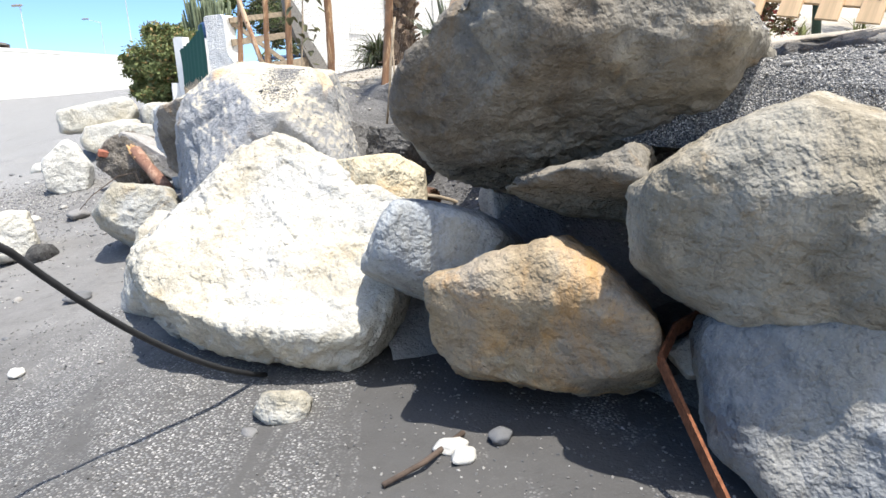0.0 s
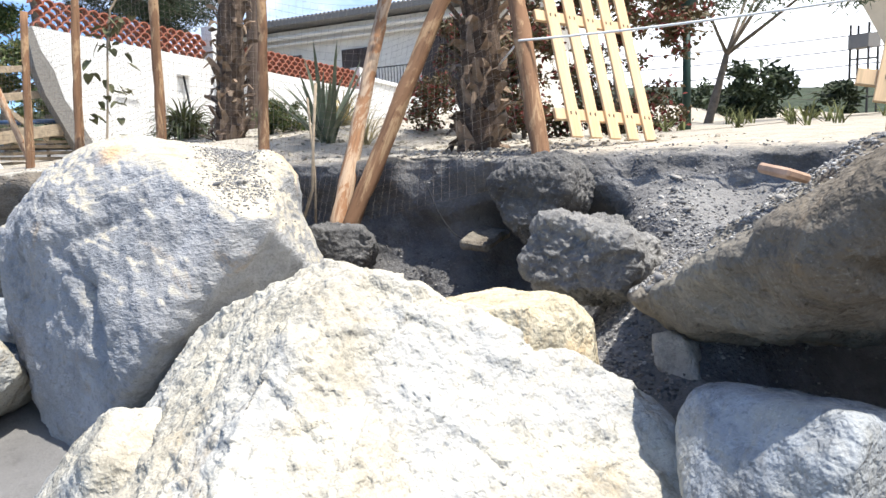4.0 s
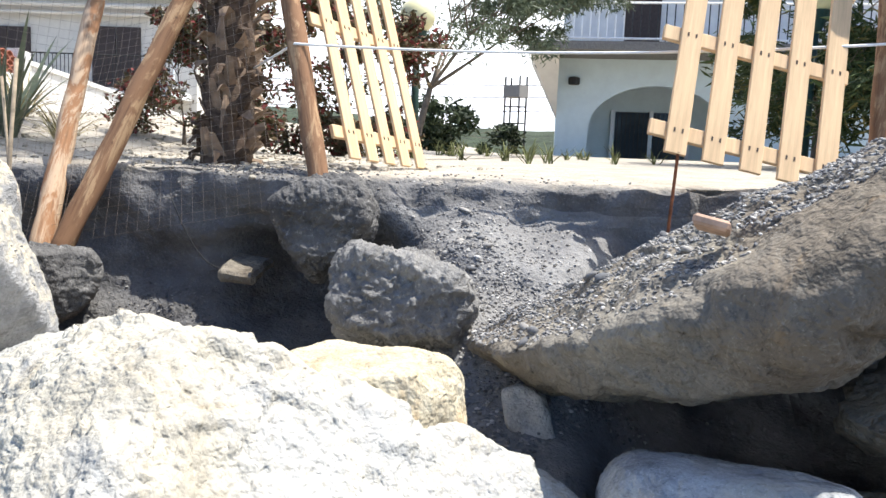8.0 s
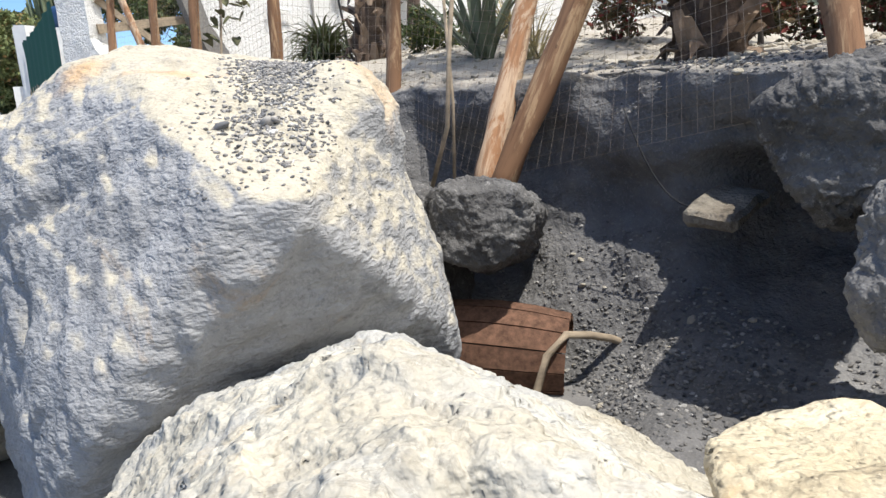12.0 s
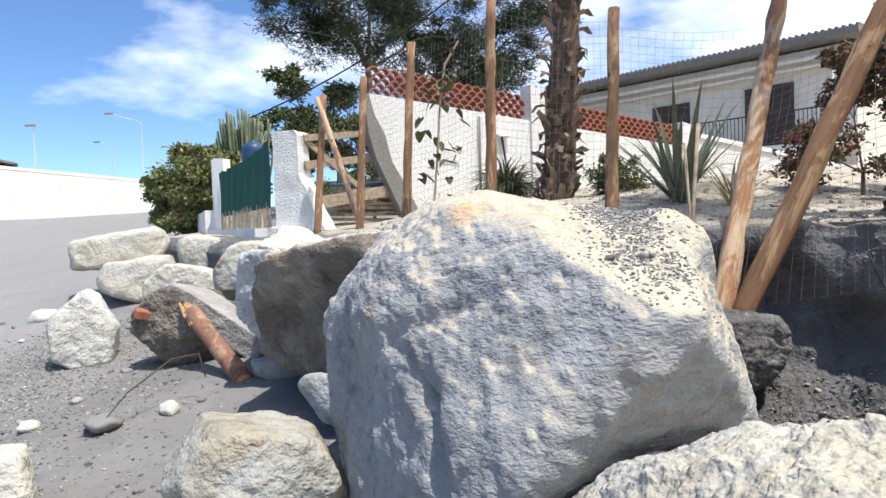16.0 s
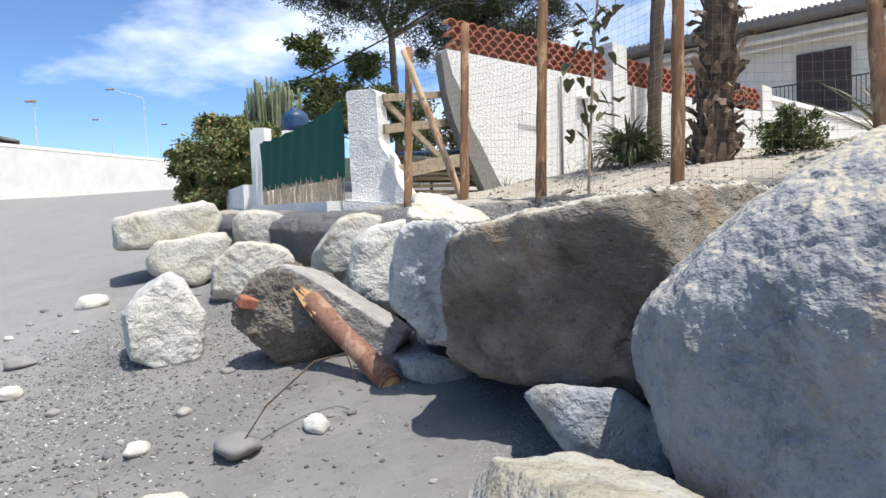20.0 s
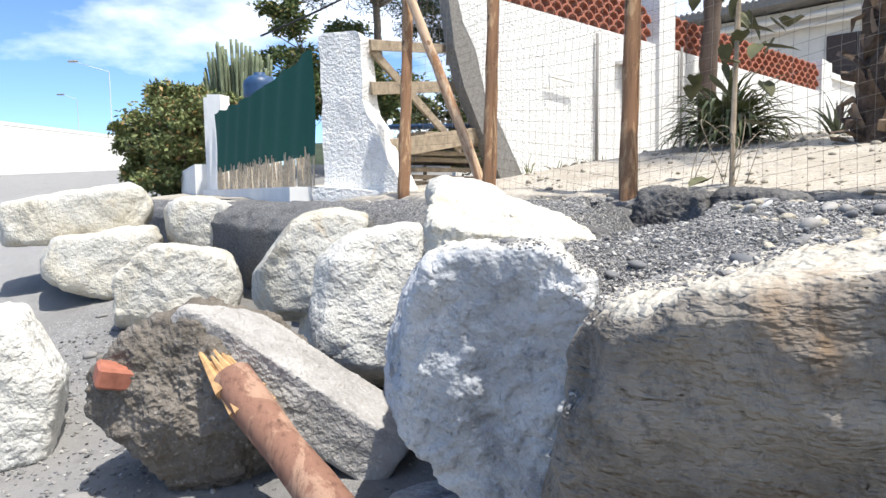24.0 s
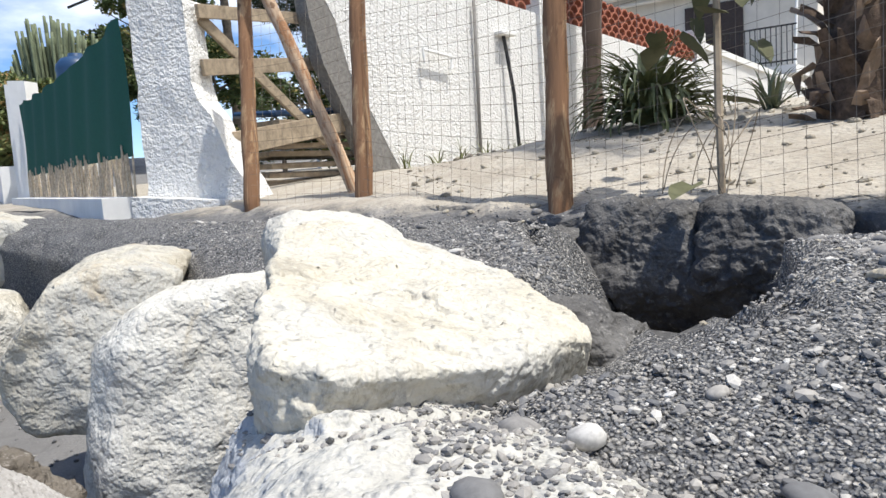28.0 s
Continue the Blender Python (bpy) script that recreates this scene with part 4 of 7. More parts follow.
boulder("boulder", (-2.95, 6.68, 0.51), [(-175, 29, 0.39), (12, 31, 0.36), (-37, -62, 0.29), (-134, -50, 0.27), (-161, 41, 0.36), (52, 78, 0.27), (22, 19, 0.35), (-15, -71, 0.33), (-34, -46, 0.33), (-164, -14, 0.38), (106, -11, 0.38), (113, -5, 0.39), (-67, 5, 0.44), (-43, 5, 0.47), (93, -13, 0.37), (-87, 13, 0.46), (68, -12, 0.42), (-124, -27, 0.38)], M_CREAM, "cream boulder leaning on a huge one", seed=21)
boulder("concrete_block", (-4.62, 10.3, 0.78), [(178, 5, 0.42), (-100, 15, 0.2), (-95, -25, 0.24), (-20, 45, 0.3), (120, 35, 0.3), (90, 0, 0.35), (-50, -35, 0.34), (-160, -45, 0.32), (0, 0, 0.42), (0, -90, 0.42), (170, 50, 0.36)], M_BLOCK, "broken dark lump of conglomerate with a brick in it", rough=0.05, crumb=0.8, level=7, seed=22, sharp=60.0, category="rubble")
boulder("concrete_slab", (-4.26, 10.3, 0.885), [(-9, -33, 0.62), (171, 33, 0.55), (-9, 57, 0.1), (171, -57, 0.13), (81, 0, 0.2), (-99, 0, 0.19), (-60, 50, 0.2), (130, 40, 0.33)], M_SLABPALE, "broken slab of pale concrete leaning on rubble", rough=0.022, crumb=0.6, level=7, seed=44, chips=8, category="rubble")
boulder("soil_clod", (0.54, 6.12, 1.33), [(141, 49, 0.246), (123, 85, 0.235), (-47, -4, 0.246), (-51, -34, 0.213), (-57, -51, 0.224), (153, -49, 0.258), (-41, 41, 0.28), (151, -39, 0.246), (148, -21, 0.224), (47, -4, 0.358), (-133, 4, 0.414), (77, -2, 0.392), (52, -2, 0.347), (-128, 2, 0.414)], M_CLOD, "overhanging lump of black conglomerate", rough=0.075, crumb=0.8, level=7, seed=23, category="rubble")
boulder("soil_clod", (0.42, 5.36, 1.02), [(148, -34, 0.27), (140, 12, 0.302), (-51, -18, 0.313), (161, -54, 0.238), (126, 57, 0.292), (21, 81, 0.205), (-29, 65, 0.194), (-46, 29, 0.281), (-57, -19, 0.324), (-147, -74, 0.184), (48, -7, 0.378), (44, -7, 0.378), (-136, 7, 0.443), (20, -6, 0.421)], M_CLODGREY, "grey lump of conglomerate fallen from the bank", rough=0.075, crumb=0.8, level=7, seed=24, category="rubble")
boulder("soil_clod", (-0.55, 7.25, 0.93), [(171, 12, 0.237), (96, 82, 0.188), (1, 60, 0.2), (-21, 6, 0.275), (-29, -30, 0.213), (-52, -64, 0.188), (-164, -63, 0.188), (169, -11, 0.263), (157, 61, 0.225), (37, 82, 0.175), (-10, 40, 0.237), (103, -7, 0.438), (79, -8, 0.388), (-101, 8, 0.475), (73, -7, 0.375), (-107, 7, 0.475), (48, -6, 0.438), (77, -6, 0.375)], M_CLOD, "dark lump of conglomerate by the posts", rough=0.075, crumb=0.8, level=7, seed=25, category="rubble")
boulder("boulder", (-3.46, 10.19, 0.35), [(157, 45, 0.12), (85, 71, 0.07), (22, 53, 0.09), (-2, 16, 0.23), (-171, -21, 0.27), (-119, 13, 0.18), (-95, 14, 0.15), (-71, 13, 0.22), (0, -90, 0.05)], M_BLUE, "small blue-grey rock in the slab's shade", level=5, seed=31)
boulder("boulder", (-2.58, 8.44, 0.43), [(152, 55, 0.32), (65, 75, 0.16), (6, 52, 0.2), (-18, -1, 0.4), (-140, -65, 0.22), (-176, -32, 0.26), (102, -10, 0.85), (78, -10, 0.77), (-102, 10, 0.64), (0, -90, 0.18)], M_BLUE, "blue-grey boulder under the dark slab", seed=32)
boulder("boulder", (-3.5, 9.66, 0.45), [(128, 78, 0.13), (30, 65, 0.11), (11, 30, 0.2), (-91, -77, 0.11), (-151, -59, 0.13), (-168, -14, 0.22), (121, -6, 0.41), (-107, 6, 0.42), (97, -7, 0.36), (-83, 7, 0.37), (73, -6, 0.4), (-59, 6, 0.41), (0, -90, 0.15)], M_BLUE, "low grey rock under the dark slab", level=5, seed=33)
boulder("boulder", (0.94, 2.93, 0.3), [(137, 52, 0.09), (45, 69, 0.09), (-20, 1, 0.09), (-75, -64, 0.08), (180, -36, 0.09), (96, -11, 0.14), (-132, 11, 0.14), (72, -13, 0.12), (-108, 13, 0.13), (48, -11, 0.14), (-84, 11, 0.14)], M_WHITE, "small white rock behind a rusty bar", level=5, seed=34)
boulder("boulder", (0.3, 4.49, 0.7), [(100, 56, 0.14), (-23, 61, 0.1), (-51, 17, 0.08), (-78, -43, 0.14), (158, -55, 0.09), (130, -11, 0.09), (59, -10, 0.19), (-169, 10, 0.2), (35, -11, 0.17), (-145, 11, 0.18), (11, -10, 0.19), (-121, 10, 0.2)], M_PALEGREY, "pale grey rock below the slipped bank", level=5, seed=35)
boulder("boulder", (0.6, 4.56, 0.45), [(96, 58, 0.07), (8, 68, 0.12), (-73, -44, 0.07), (-91, -58, 0.08), (147, -33, 0.14), (64, -12, 0.21), (-164, 12, 0.22), (40, -13, 0.19), (-140, 13, 0.2), (16, -12, 0.21), (-116, 12, 0.22), (0, -90, 0.15)], M_BLUE, "dark blue-grey rock deep between boulders", level=5, seed=36)
boulder("boulder", (1.09, 2.88, 0.81), [(72, 55, 0.11), (49, 69, 0.11), (-84, 24, 0.2), (-143, -68, 0.09), (107, -27, 0.23), (27, -9, 0.36), (159, 9, 0.41), (3, -10, 0.31), (-177, 10, 0.37), (-21, -9, 0.35), (-153, 9, 0.4)], M_TILTED, "pale brown rock below the layered wedge", strata=0.8, level=5, seed=37)
boulder("stone", (-0.87, 3.2, 0.0), [(-176, 29, 0.12), (97, 68, 0.08), (33, 39, 0.11), (5, -19, 0.11), (-93, -64, 0.08), (-147, -31, 0.11), (174, 36, 0.13), (96, 65, 0.08), (-89, -62, 0.08), (-139, -42, 0.1), (130, -13, 0.15), (105, -15, 0.14), (-75, 15, 0.15), (-50, 13, 0.16), (-102, 15, 0.16), (102, -16, 0.14), (-78, 16, 0.15), (78, -15, 0.15)], M_CREAM, "fist-sized brown stone on dark sand", level=5, seed=38, category="stone").location.z += 0.045


boulder("soil_clod", (-2.98, 9.9, 1.36), [(-120, 20, 0.13), (-60, 40, 0.12), (30, 60, 0.12), (120, 50, 0.13), (57, 0, 0.3), (-123, 0, 0.24), (147, 0, 0.14), (-33, 0, 0.13), (0, 85, 0.13), (0, -90, 0.3)], M_CLOD, "crumbling lump of grey conglomerate at the hole's rim", rough=0.04, crumb=0.9, seed=42, category="rubble")
for spot, wide, high, seed_ in (((-2.66, 11.06, 1.36), 0.24, 0.15, 51), ((-2.36, 10.78, 1.42), 0.2, 0.2, 52), ((-2.08, 10.5, 1.48), 0.2, 0.12, 53), ((-2.9, 10.75, 1.34), 0.2, 0.16, 54)):
    boulder("soil_clod", spot, [(55, 10, 0.14), (-125, 15, 0.13), (-125, -35, 0.15), (145, 5, wide), (-35, 0, wide), (100, 30, wide), (-80, 25, wide), (0, 85, high), (0, -90, 0.3)], M_CLOD, "crumbling lump of dark conglomerate in the hole's back wall", rough=0.06, crumb=0.9, seed=seed_, category="rubble")
boulder("soil_clod", (-1.0, 7.45, 0.9), [(-120, 20, 0.24), (-60, 40, 0.24), (30, 60, 0.26), (120, 50, 0.26), (57, 0, 0.3), (147, 0, 0.26), (-33, 0, 0.3), (0, 85, 0.25), (0, -90, 0.5)], M_CLOD, "dark lump of conglomerate behind the huge boulder", rough=0.075, crumb=0.8, seed=43, category="rubble")


# ---- the fence ----
def thing(name, label, category, group="", at=(0, 0, 0)):
    ob = new(name)
    ob.location = at
    return tagged(ob, label, category, group)


def put(name, bm, material, parent, label="", smooth=False):
    """A part drawn in the world's places, under a thing that stands at its own."""
    ob = part(name, bm, material, parent, label, smooth)
    ob.matrix_parent_inverse = Matrix.Translation(parent.location).inverted()
    return ob


def fence_post(a, b, r=0.048, label="rough round wooden fence post", mat=None):
    bm = bmesh.new()
    a, b = Vector(a), Vector(b)
    rod(bm, (0, 0, 0), (0, 0, (b - a).length), r * 1.06, r * 0.94, 14, 0.3)
    ob = part("fence_post", bm, mat or M_POST, None, smooth=True)
    ob.matrix_basis = Matrix.Translation(a) @ (b - a).to_track_quat("Z", "Y").to_matrix().to_4x4()
    return tagged(ob, label, "post", "fence posts")


POSTS = [((-3.8, 13.2, 1.5), (-3.72, 13.7, 3.56)), ((-3.15, 12.6, 1.5), (-3.05, 12.85, 3.62)), ((-2.5, 11.25, 1.25), (-2.36, 11.5, 3.7)),
         ((-1.63, 10.02, 1.5), (-1.56, 10.06, 3.7)), ((-0.82, 8.75, 1.4), (-0.62, 9.3, 3.36))]
for a, b in POSTS:
    fence_post(a, b)
fence_post((-0.5, 7.5, 1.0), (0.43, 8.69, 3.2), 0.062, "leaning debarked fence post, base washed out", M_POST_PALE)
fence_post((-0.47, 7.36, 1.0), (0.86, 7.35, 3.7), 0.062, "slanting wooden brace set against a leaning post")
fence_post((0.643, 6.25, 1.35), (0.78, 7.08, 3.6), 0.062, "leaning brown fence post bound with wire")
fence_post((2.62, 3.86, 1.6), (2.66, 3.9, 3.6), 0.05, "straight fence post bound with wire beside a pallet")
fence_post((2.66, 3.87, 2.9), (2.6, 3.2, 2.3), 0.045, "short slanting brace of dark wood")
fence_post((-3.12, 12.9, 1.55), (-3.78, 13.55, 3.5), 0.042, "pale debarked stick leaning on a post", M_POST_PALE)
fence_post((0.3, 17.35, 1.7), (0.62, 17.5, 7.5), 0.12, "dark weathered wooden pole", M_POST_DARK)


def tube(bm, points, r, n=8):
    """One unbroken round line through the points."""
    rings = []
    for i, p in enumerate(points):
        d = (Vector(points[min(i + 1, len(points) - 1)]) - Vector(points[max(i - 1, 0)])).normalized()
        u = d.cross(Vector((0.43, 0.62, 0.66))).normalized()
        w = d.cross(u)
        rings.append([bm.verts.new(Vector(p) + (u * math.cos(a * 2 * math.pi / n) + w * math.sin(a * 2 * math.pi / n)) * r) for a in range(n)])
    for a, b in zip(rings, rings[1:]):
        for i in range(n):
            bm.faces.new((a[i], a[(i + 1) % n], b[(i + 1) % n], b[i]))
    bm.faces.new(rings[0][::-1])
    bm.faces.new(rings[-1])


def wire_panel(a0, a1, b0, b1, step=0.07, r=0.001):
    """Welded wire mesh between two posts, sagging a little."""
    a0, a1, b0, b1 = map(Vector, (a0, a1, b0, b1))
    ob = thing("wire_mesh", "panel of thin rusty welded wire mesh between posts", "fence", "wire mesh panels", at=a0)
    nu, nv = max(2, int((b0 - a0).length / step)), max(2, int((a1 - a0).length / step))

    def p(u, v):
        q = a0.lerp(b0, u).lerp(a1.lerp(b1, u), v)
        return q + Vector((0.8, 0.55, 0)) * 0.06 * noise.noise(q * 1.3) - Vector((0, 0, 0.05)) * math.sin(math.pi * u) * v

    def wire(points):
        bm = bmesh.new()
        tube(bm, points, r, 3)
        put("wire", bm, M_WIRE, ob)

    for i in range(nu + 1):
        wire([p(i / nu, k / 6) for k in range(7)])
    for j in range(nv + 1):
        wire([p(k / 6, j / nv) for k in range(7)])
    return ob


for (a0, a1), (b0, b1) in zip(POSTS, POSTS[1:]):
    z0, z1 = Vector((0, 0, 0.12)), Vector((0, 0, -0.1))
    wire_panel(Vector(a0) + z0, Vector(a1) + z1, Vector(b0) + z0, Vector(b1) + z1)
wire_panel((-0.8, 8.7, 1.3), (-0.62, 9.25, 3.2), (-0.45, 7.56, 1.1), (0.36, 8.6, 3.0))
wire_panel((-0.45, 7.5, 1.12), (0.36, 8.6, 2.95), (0.63, 6.25, 1.45), (0.74, 6.95, 3.2))

wire_panel((2.62, 3.84, 1.55), (2.66, 3.88, 3.1), (3.7, 1.9, 1.5), (3.74, 1.95, 3.0))


def picket(bm, width, length, thick):
    """A board with a rounded head."""
    side = [(-width / 2, 0), (width / 2, 0)]
    head = [(width / 2 * math.cos(math.pi * i / 8), length - 0.04 + 0.04 * math.sin(math.pi * i / 8)) for i in range(9)]
    lo = [bm.verts.new((x, y, -thick / 2)) for x, y in side + head]
    hi = [bm.verts.new((x, y, thick / 2)) for x, y in side + head]
    bm.faces.new(lo[::-1])
    top = bm.faces.new(hi)
    for i in range(len(lo)):
        j = (i + 1) % len(lo)
        bm.faces.new((lo[i], lo[j], hi[j], hi[i]))
    bmesh.ops.bevel(bm, geom=list(top.edges), offset=0.003, segments=1, affect="EDGES")


def picket_panel(origin, lean, yaw, drop, spacing, length, label, width=0.1):
    """A pine picket panel stood up and leaning: five round-headed boards on three rails."""
    up = Vector((*lean, 1)).normalized()
    w = Vector((math.cos(yaw), math.sin(yaw), drop))
    w = (w - up * w.dot(up)).normalized()
    n = w.cross(up).normalized()                      # away from the beach if w runs along it
    m = Matrix((w, up, n)).transposed().to_4x4()
    m.translation = Vector(origin)
    ob = thing("picket_panel", label, "fence panel", "picket panels")
    for i in range(5):
        bm = bmesh.new()
        picket(bm, width, length, 0.02)
        put("board", bm, M_PALLET, ob).matrix_basis = m @ Matrix.Translation((spacing * i, 0, 0))
        for v in (0.1, 0.53, 0.93):
            for dx in (-0.022, 0.022):
                bm = bmesh.new()
                box(bm, 0.009, 0.022, 0.004, Matrix.Translation((spacing * i + dx, length * v, 0.011)))
                put("nail", bm, M_POST_DARK, ob).matrix_basis = m
    for v in (0.1, 0.53, 0.93):
        bm = bmesh.new()
        box(bm, spacing * 4 + width + 0.12, 0.085, 0.03, Matrix.Translation((spacing * 2 - 0.03, length * v, -0.027)), 0.004)
        put("rail", bm, M_PALLET, ob).matrix_basis = m
    return ob


picket_panel((0.962, 6.363, 1.707), (0.011, 0.37), 0.163, -0.009, 0.175, 1.74, "new pine picket panel leaning against a fence post")
picket_panel((1.556, 4.553, 1.791), (0.383, 0.103), -0.677, 0.129, 0.205, 1.29, "new pine picket panel propped on an iron rod", 0.115)
bm = bmesh.new()
rod(bm, (1.57, 4.54, 1.8), (1.53, 4.55, 1.3), 0.009, 0.009, 6)
tagged(part("iron_rod", bm, M_RUST), "rusty iron rod stuck in the bank", "rod")


def rope(name, points, r, material, label, category="rope"):
    bm = bmesh.new()
    tube(bm, points, r)
    return tagged(part(name, bm, material, None, smooth=True), label, category)



def sagging(a, b, sag, n=12):
    a, b = Vector(a), Vector(b)
    return [a.lerp(b, i / n) - Vector((0, 0, sag * 4 * (i / n) * (1 - i / n))) for i in range(n + 1)]


rope("rope", sagging((1.0, 7.7, 2.3), (0.65, 6.58, 2.38), 0.0, 3) + sagging((0.69, 6.56, 2.38), (2.6, 3.82, 2.44), 0.05), 0.008, M_WHITEP, "white rope tied from the palm along the posts")
rope("cable", sagging((-1.05, 3.55, 0.08), (-1.5, 2.4, 1.0), 0.1) + [Vector((-1.6, 1.9, 1.35))], 0.014, M_RUBBER, "black cable running up from the sand", "cable")
rope("cable", sagging((-6.0, 18.3, 4.0), (-0.9, 17.2, 6.6), 0.25) + sagging((-0.9, 17.2, 6.6), (6, 22, 8.2), 0.1), 0.016, M_RUBBER, "dark overhead cable above the garden wall", "cable")
for k, z in enumerate((0.0, 0.9, 1.7)):
    rope("overhead_wire", sagging((44, 26, 6.2 + z), (20, 52, 5.8 + z), 0.5), 0.03, M_RUBBER, "thin overhead line far behind the gardens", "wire")

# ---- garden wall with pierced coping ----
WA, WD = Vector((-3.24, 15.28, 0)), Vector((0.82, 0.572, 0)).normalized()
WN = Vector((WD.y, -WD.x, 0))                          # towards the beach


def wall_piece(name, outline, thick, material, parent, label=""):
    """A slab in the wall's plane: outline of (along, height), thick inland."""
    bm = bmesh.new()
    front = [bm.verts.new(WA + WD * s + Vector((0, 0, z))) for s, z in outline]
    back = [bm.verts.new(WA + WD * s + Vector((0, 0, z)) - WN * thick) for s, z in outline]
    bm.faces.new(front)
    bm.faces.new(back[::-1])
    n = len(outline)
    for i in range(n):
        bm.faces.new((front[i], back[i], back[(i + 1) % n], front[(i + 1) % n]))
    bmesh.ops.recalc_face_normals(bm, faces=bm.faces)
    return part(name, bm, material, parent, label)


garden_wall = tagged(new("wall_garden"), "white roughcast garden wall with red pierced brick coping", "wall", kind="structure")
wall_piece("stucco_panel", [(0.0, 3.86), (0.1, 3.5), (0.28, 3.2), (0.4, 2.75), (0.62, 2.4), (0.85, 2.0), (1.1, 1.6), (8.0, 1.6), (8.0, 3.25)], 0.2, M_STUCCO, garden_wall)
wall_piece("broken_edge", [(-0.1, 3.78), (0.0, 3.84), (0.1, 3.48), (0.28, 3.18), (0.4, 2.73), (0.62, 2.38), (0.85, 1.98), (1.1, 1.6), (0.72, 1.6), (0.5, 2.0), (0.3, 2.4), (0.1, 2.8), (-0.02, 3.2)], 0.17, M_CONCRETE, garden_wall, "broken grey concrete core of the wall")
wall_piece("pilaster", [(3.45, 1.6), (3.8, 1.6), (3.8, 4.2), (3.45, 4.26)], 0.3, M_STUCCO, garden_wall).location = WN * 0.06
wall_piece("end_pier", [(7.95, 1.6), (8.3, 1.6), (8.3, 3.75), (7.95, 3.8)], 0.3, M_STUCCO, garden_wall).location = WN * 0.04
wall_piece("stucco_panel", [(8.3, 1.6), (19.0, 1.6), (19.0, 2.5), (8.3, 3.5)], 0.2, M_STUCCO, garden_wall)
wall_piece("coping", [(8.25, 3.5), (19.0, 2.5), (19.0, 2.6), (8.25, 3.6)], 0.3, M_WALL, garden_wall).location = WN * 0.05
coping = part("pierced_coping", bmesh.new(), M_BRICK, garden_wall, "red pierced brick coping")
bm = bmesh.new()                                       # one curved tile: half a ring
for i in range(7):
    th = math.pi * i / 6
    for r in (0.1, 0.082):
        for d in (0.0, 0.13):
            bm.verts.new((r * math.cos(th), d, r * math.sin(th)))
bm.verts.ensure_lookup_table()
for i in range(6):
    a = [bm.verts[4 * i + k] for k in range(4)]
    b = [bm.verts[4 * i + 4 + k] for k in range(4)]
    for q in ((0, 1), (1, 3), (3, 2), (2, 0)):
        bm.faces.new((a[q[0]], a[q[1]], b[q[1]], b[q[0]]))
bmesh.ops.recalc_face_normals(bm, faces=bm.faces)
tile_me = bpy.data.meshes.new("curved_tile")
bm.to_mesh(tile_me)
bm.free()
tile_me.materials.append(M_BRICK)
turn = Matrix((WD, -WN, Vector((0, 0, 1)))).transposed().to_4x4()
slope = -0.078
for lo, hi in ((0.02, 3.42), (3.84, 7.92)):
    for row in range(5):
        for i in range(int((hi - lo) / 0.19)):
            s = lo + 0.1 + 0.19 * i + (0.095 if row % 2 else 0)
            if s > hi - 0.08:
                continue
            t = new("tile", tile_me)
            t.parent = coping
            t.matrix_basis = Matrix.Translation(WA + WD * s + Vector((0, 0, 3.865 + slope * s + 0.09 * row))) @ turn @ Matrix.Rotation(-slope, 4, "Y")
pipe = thing("wall_pipe", "white drain box with dark hose on the wall", "pipe")
bm = bmesh.new()
c = WA + WD * 2.75 + WN * 0.06
box(bm, 0.28, 0.12, 0.05, Matrix.Translation(c + Vector((0, 0, 3.28))) @ turn, 0.01)
put("box", bm, M_WALL, pipe)
bm = bmesh.new()
rod(bm, c + Vector((-0.03, 0, 3.26)), c + Vector((0.05, -0.04, 2.6)), 0.022, 0.022, 8)
rod(bm, c + Vector((0.05, -0.04, 2.6)), c + WD * 0.05 + Vector((0.05, -0.06, 1.8)), 0.022, 0.022, 8)
put("hose", bm, M_RUBBER, pipe)
handle = thing("wall_hook", "white bent rail with a small basket on the wall", "rail")
bm = bmesh.new()
c = WA + WD * 1.55 + WN * 0.08
rod(bm, c + Vector((0, 0, 3.0)) - WD * 0.22, c + Vector((0, 0, 2.95)) + WD * 0.22, 0.018, 0.018, 8)
rod(bm, c + Vector((0, 0, 3.0)) - WD * 0.22, c + Vector((0, 0, 2.86)) - WD * 0.2, 0.014, 0.014, 8)
rod(bm, c + Vector((0, 0, 2.95)) + WD * 0.22, c + Vector((0, 0, 2.82)) + WD * 0.2, 0.014, 0.014, 8)
put("rail", bm, M_WHITEP, handle)
for s in (2.2, 3.95):
    bm = bmesh.new()
    c = WA + WD * s + WN * 0.04
    rod(bm, c + Vector((0, 0, 1.7)), c + Vector((0.02, 0, 3.6)), 0.02, 0.02, 8)
    tagged(part("downpipe", bm, M_CONCRETE, None, smooth=True), "thin grey pipe running down the wall", "pipe", "downpipes")

# ---- pillar, screen fence, gate ----
def prism(bm, base, along, outline, thick):
    """An outline of (along, height) pushed back by thick."""
    base, along = Vector(base), Vector(along).normalized()
    back = Vector((-along.y, along.x, 0)) * thick
    f = [bm.verts.new(base + along * s + Vector((0, 0, z))) for s, z in outline]
    g = [bm.verts.new(base + along * s + Vector((0, 0, z)) + back) for s, z in outline]
    bm.faces.new(f)
    bm.faces.new(g[::-1])
    for i in range(len(f)):
        j = (i + 1) % len(f)
        bm.faces.new((f[i], g[i], g[j], f[j]))
    bmesh.ops.recalc_face_normals(bm, faces=bm.faces)


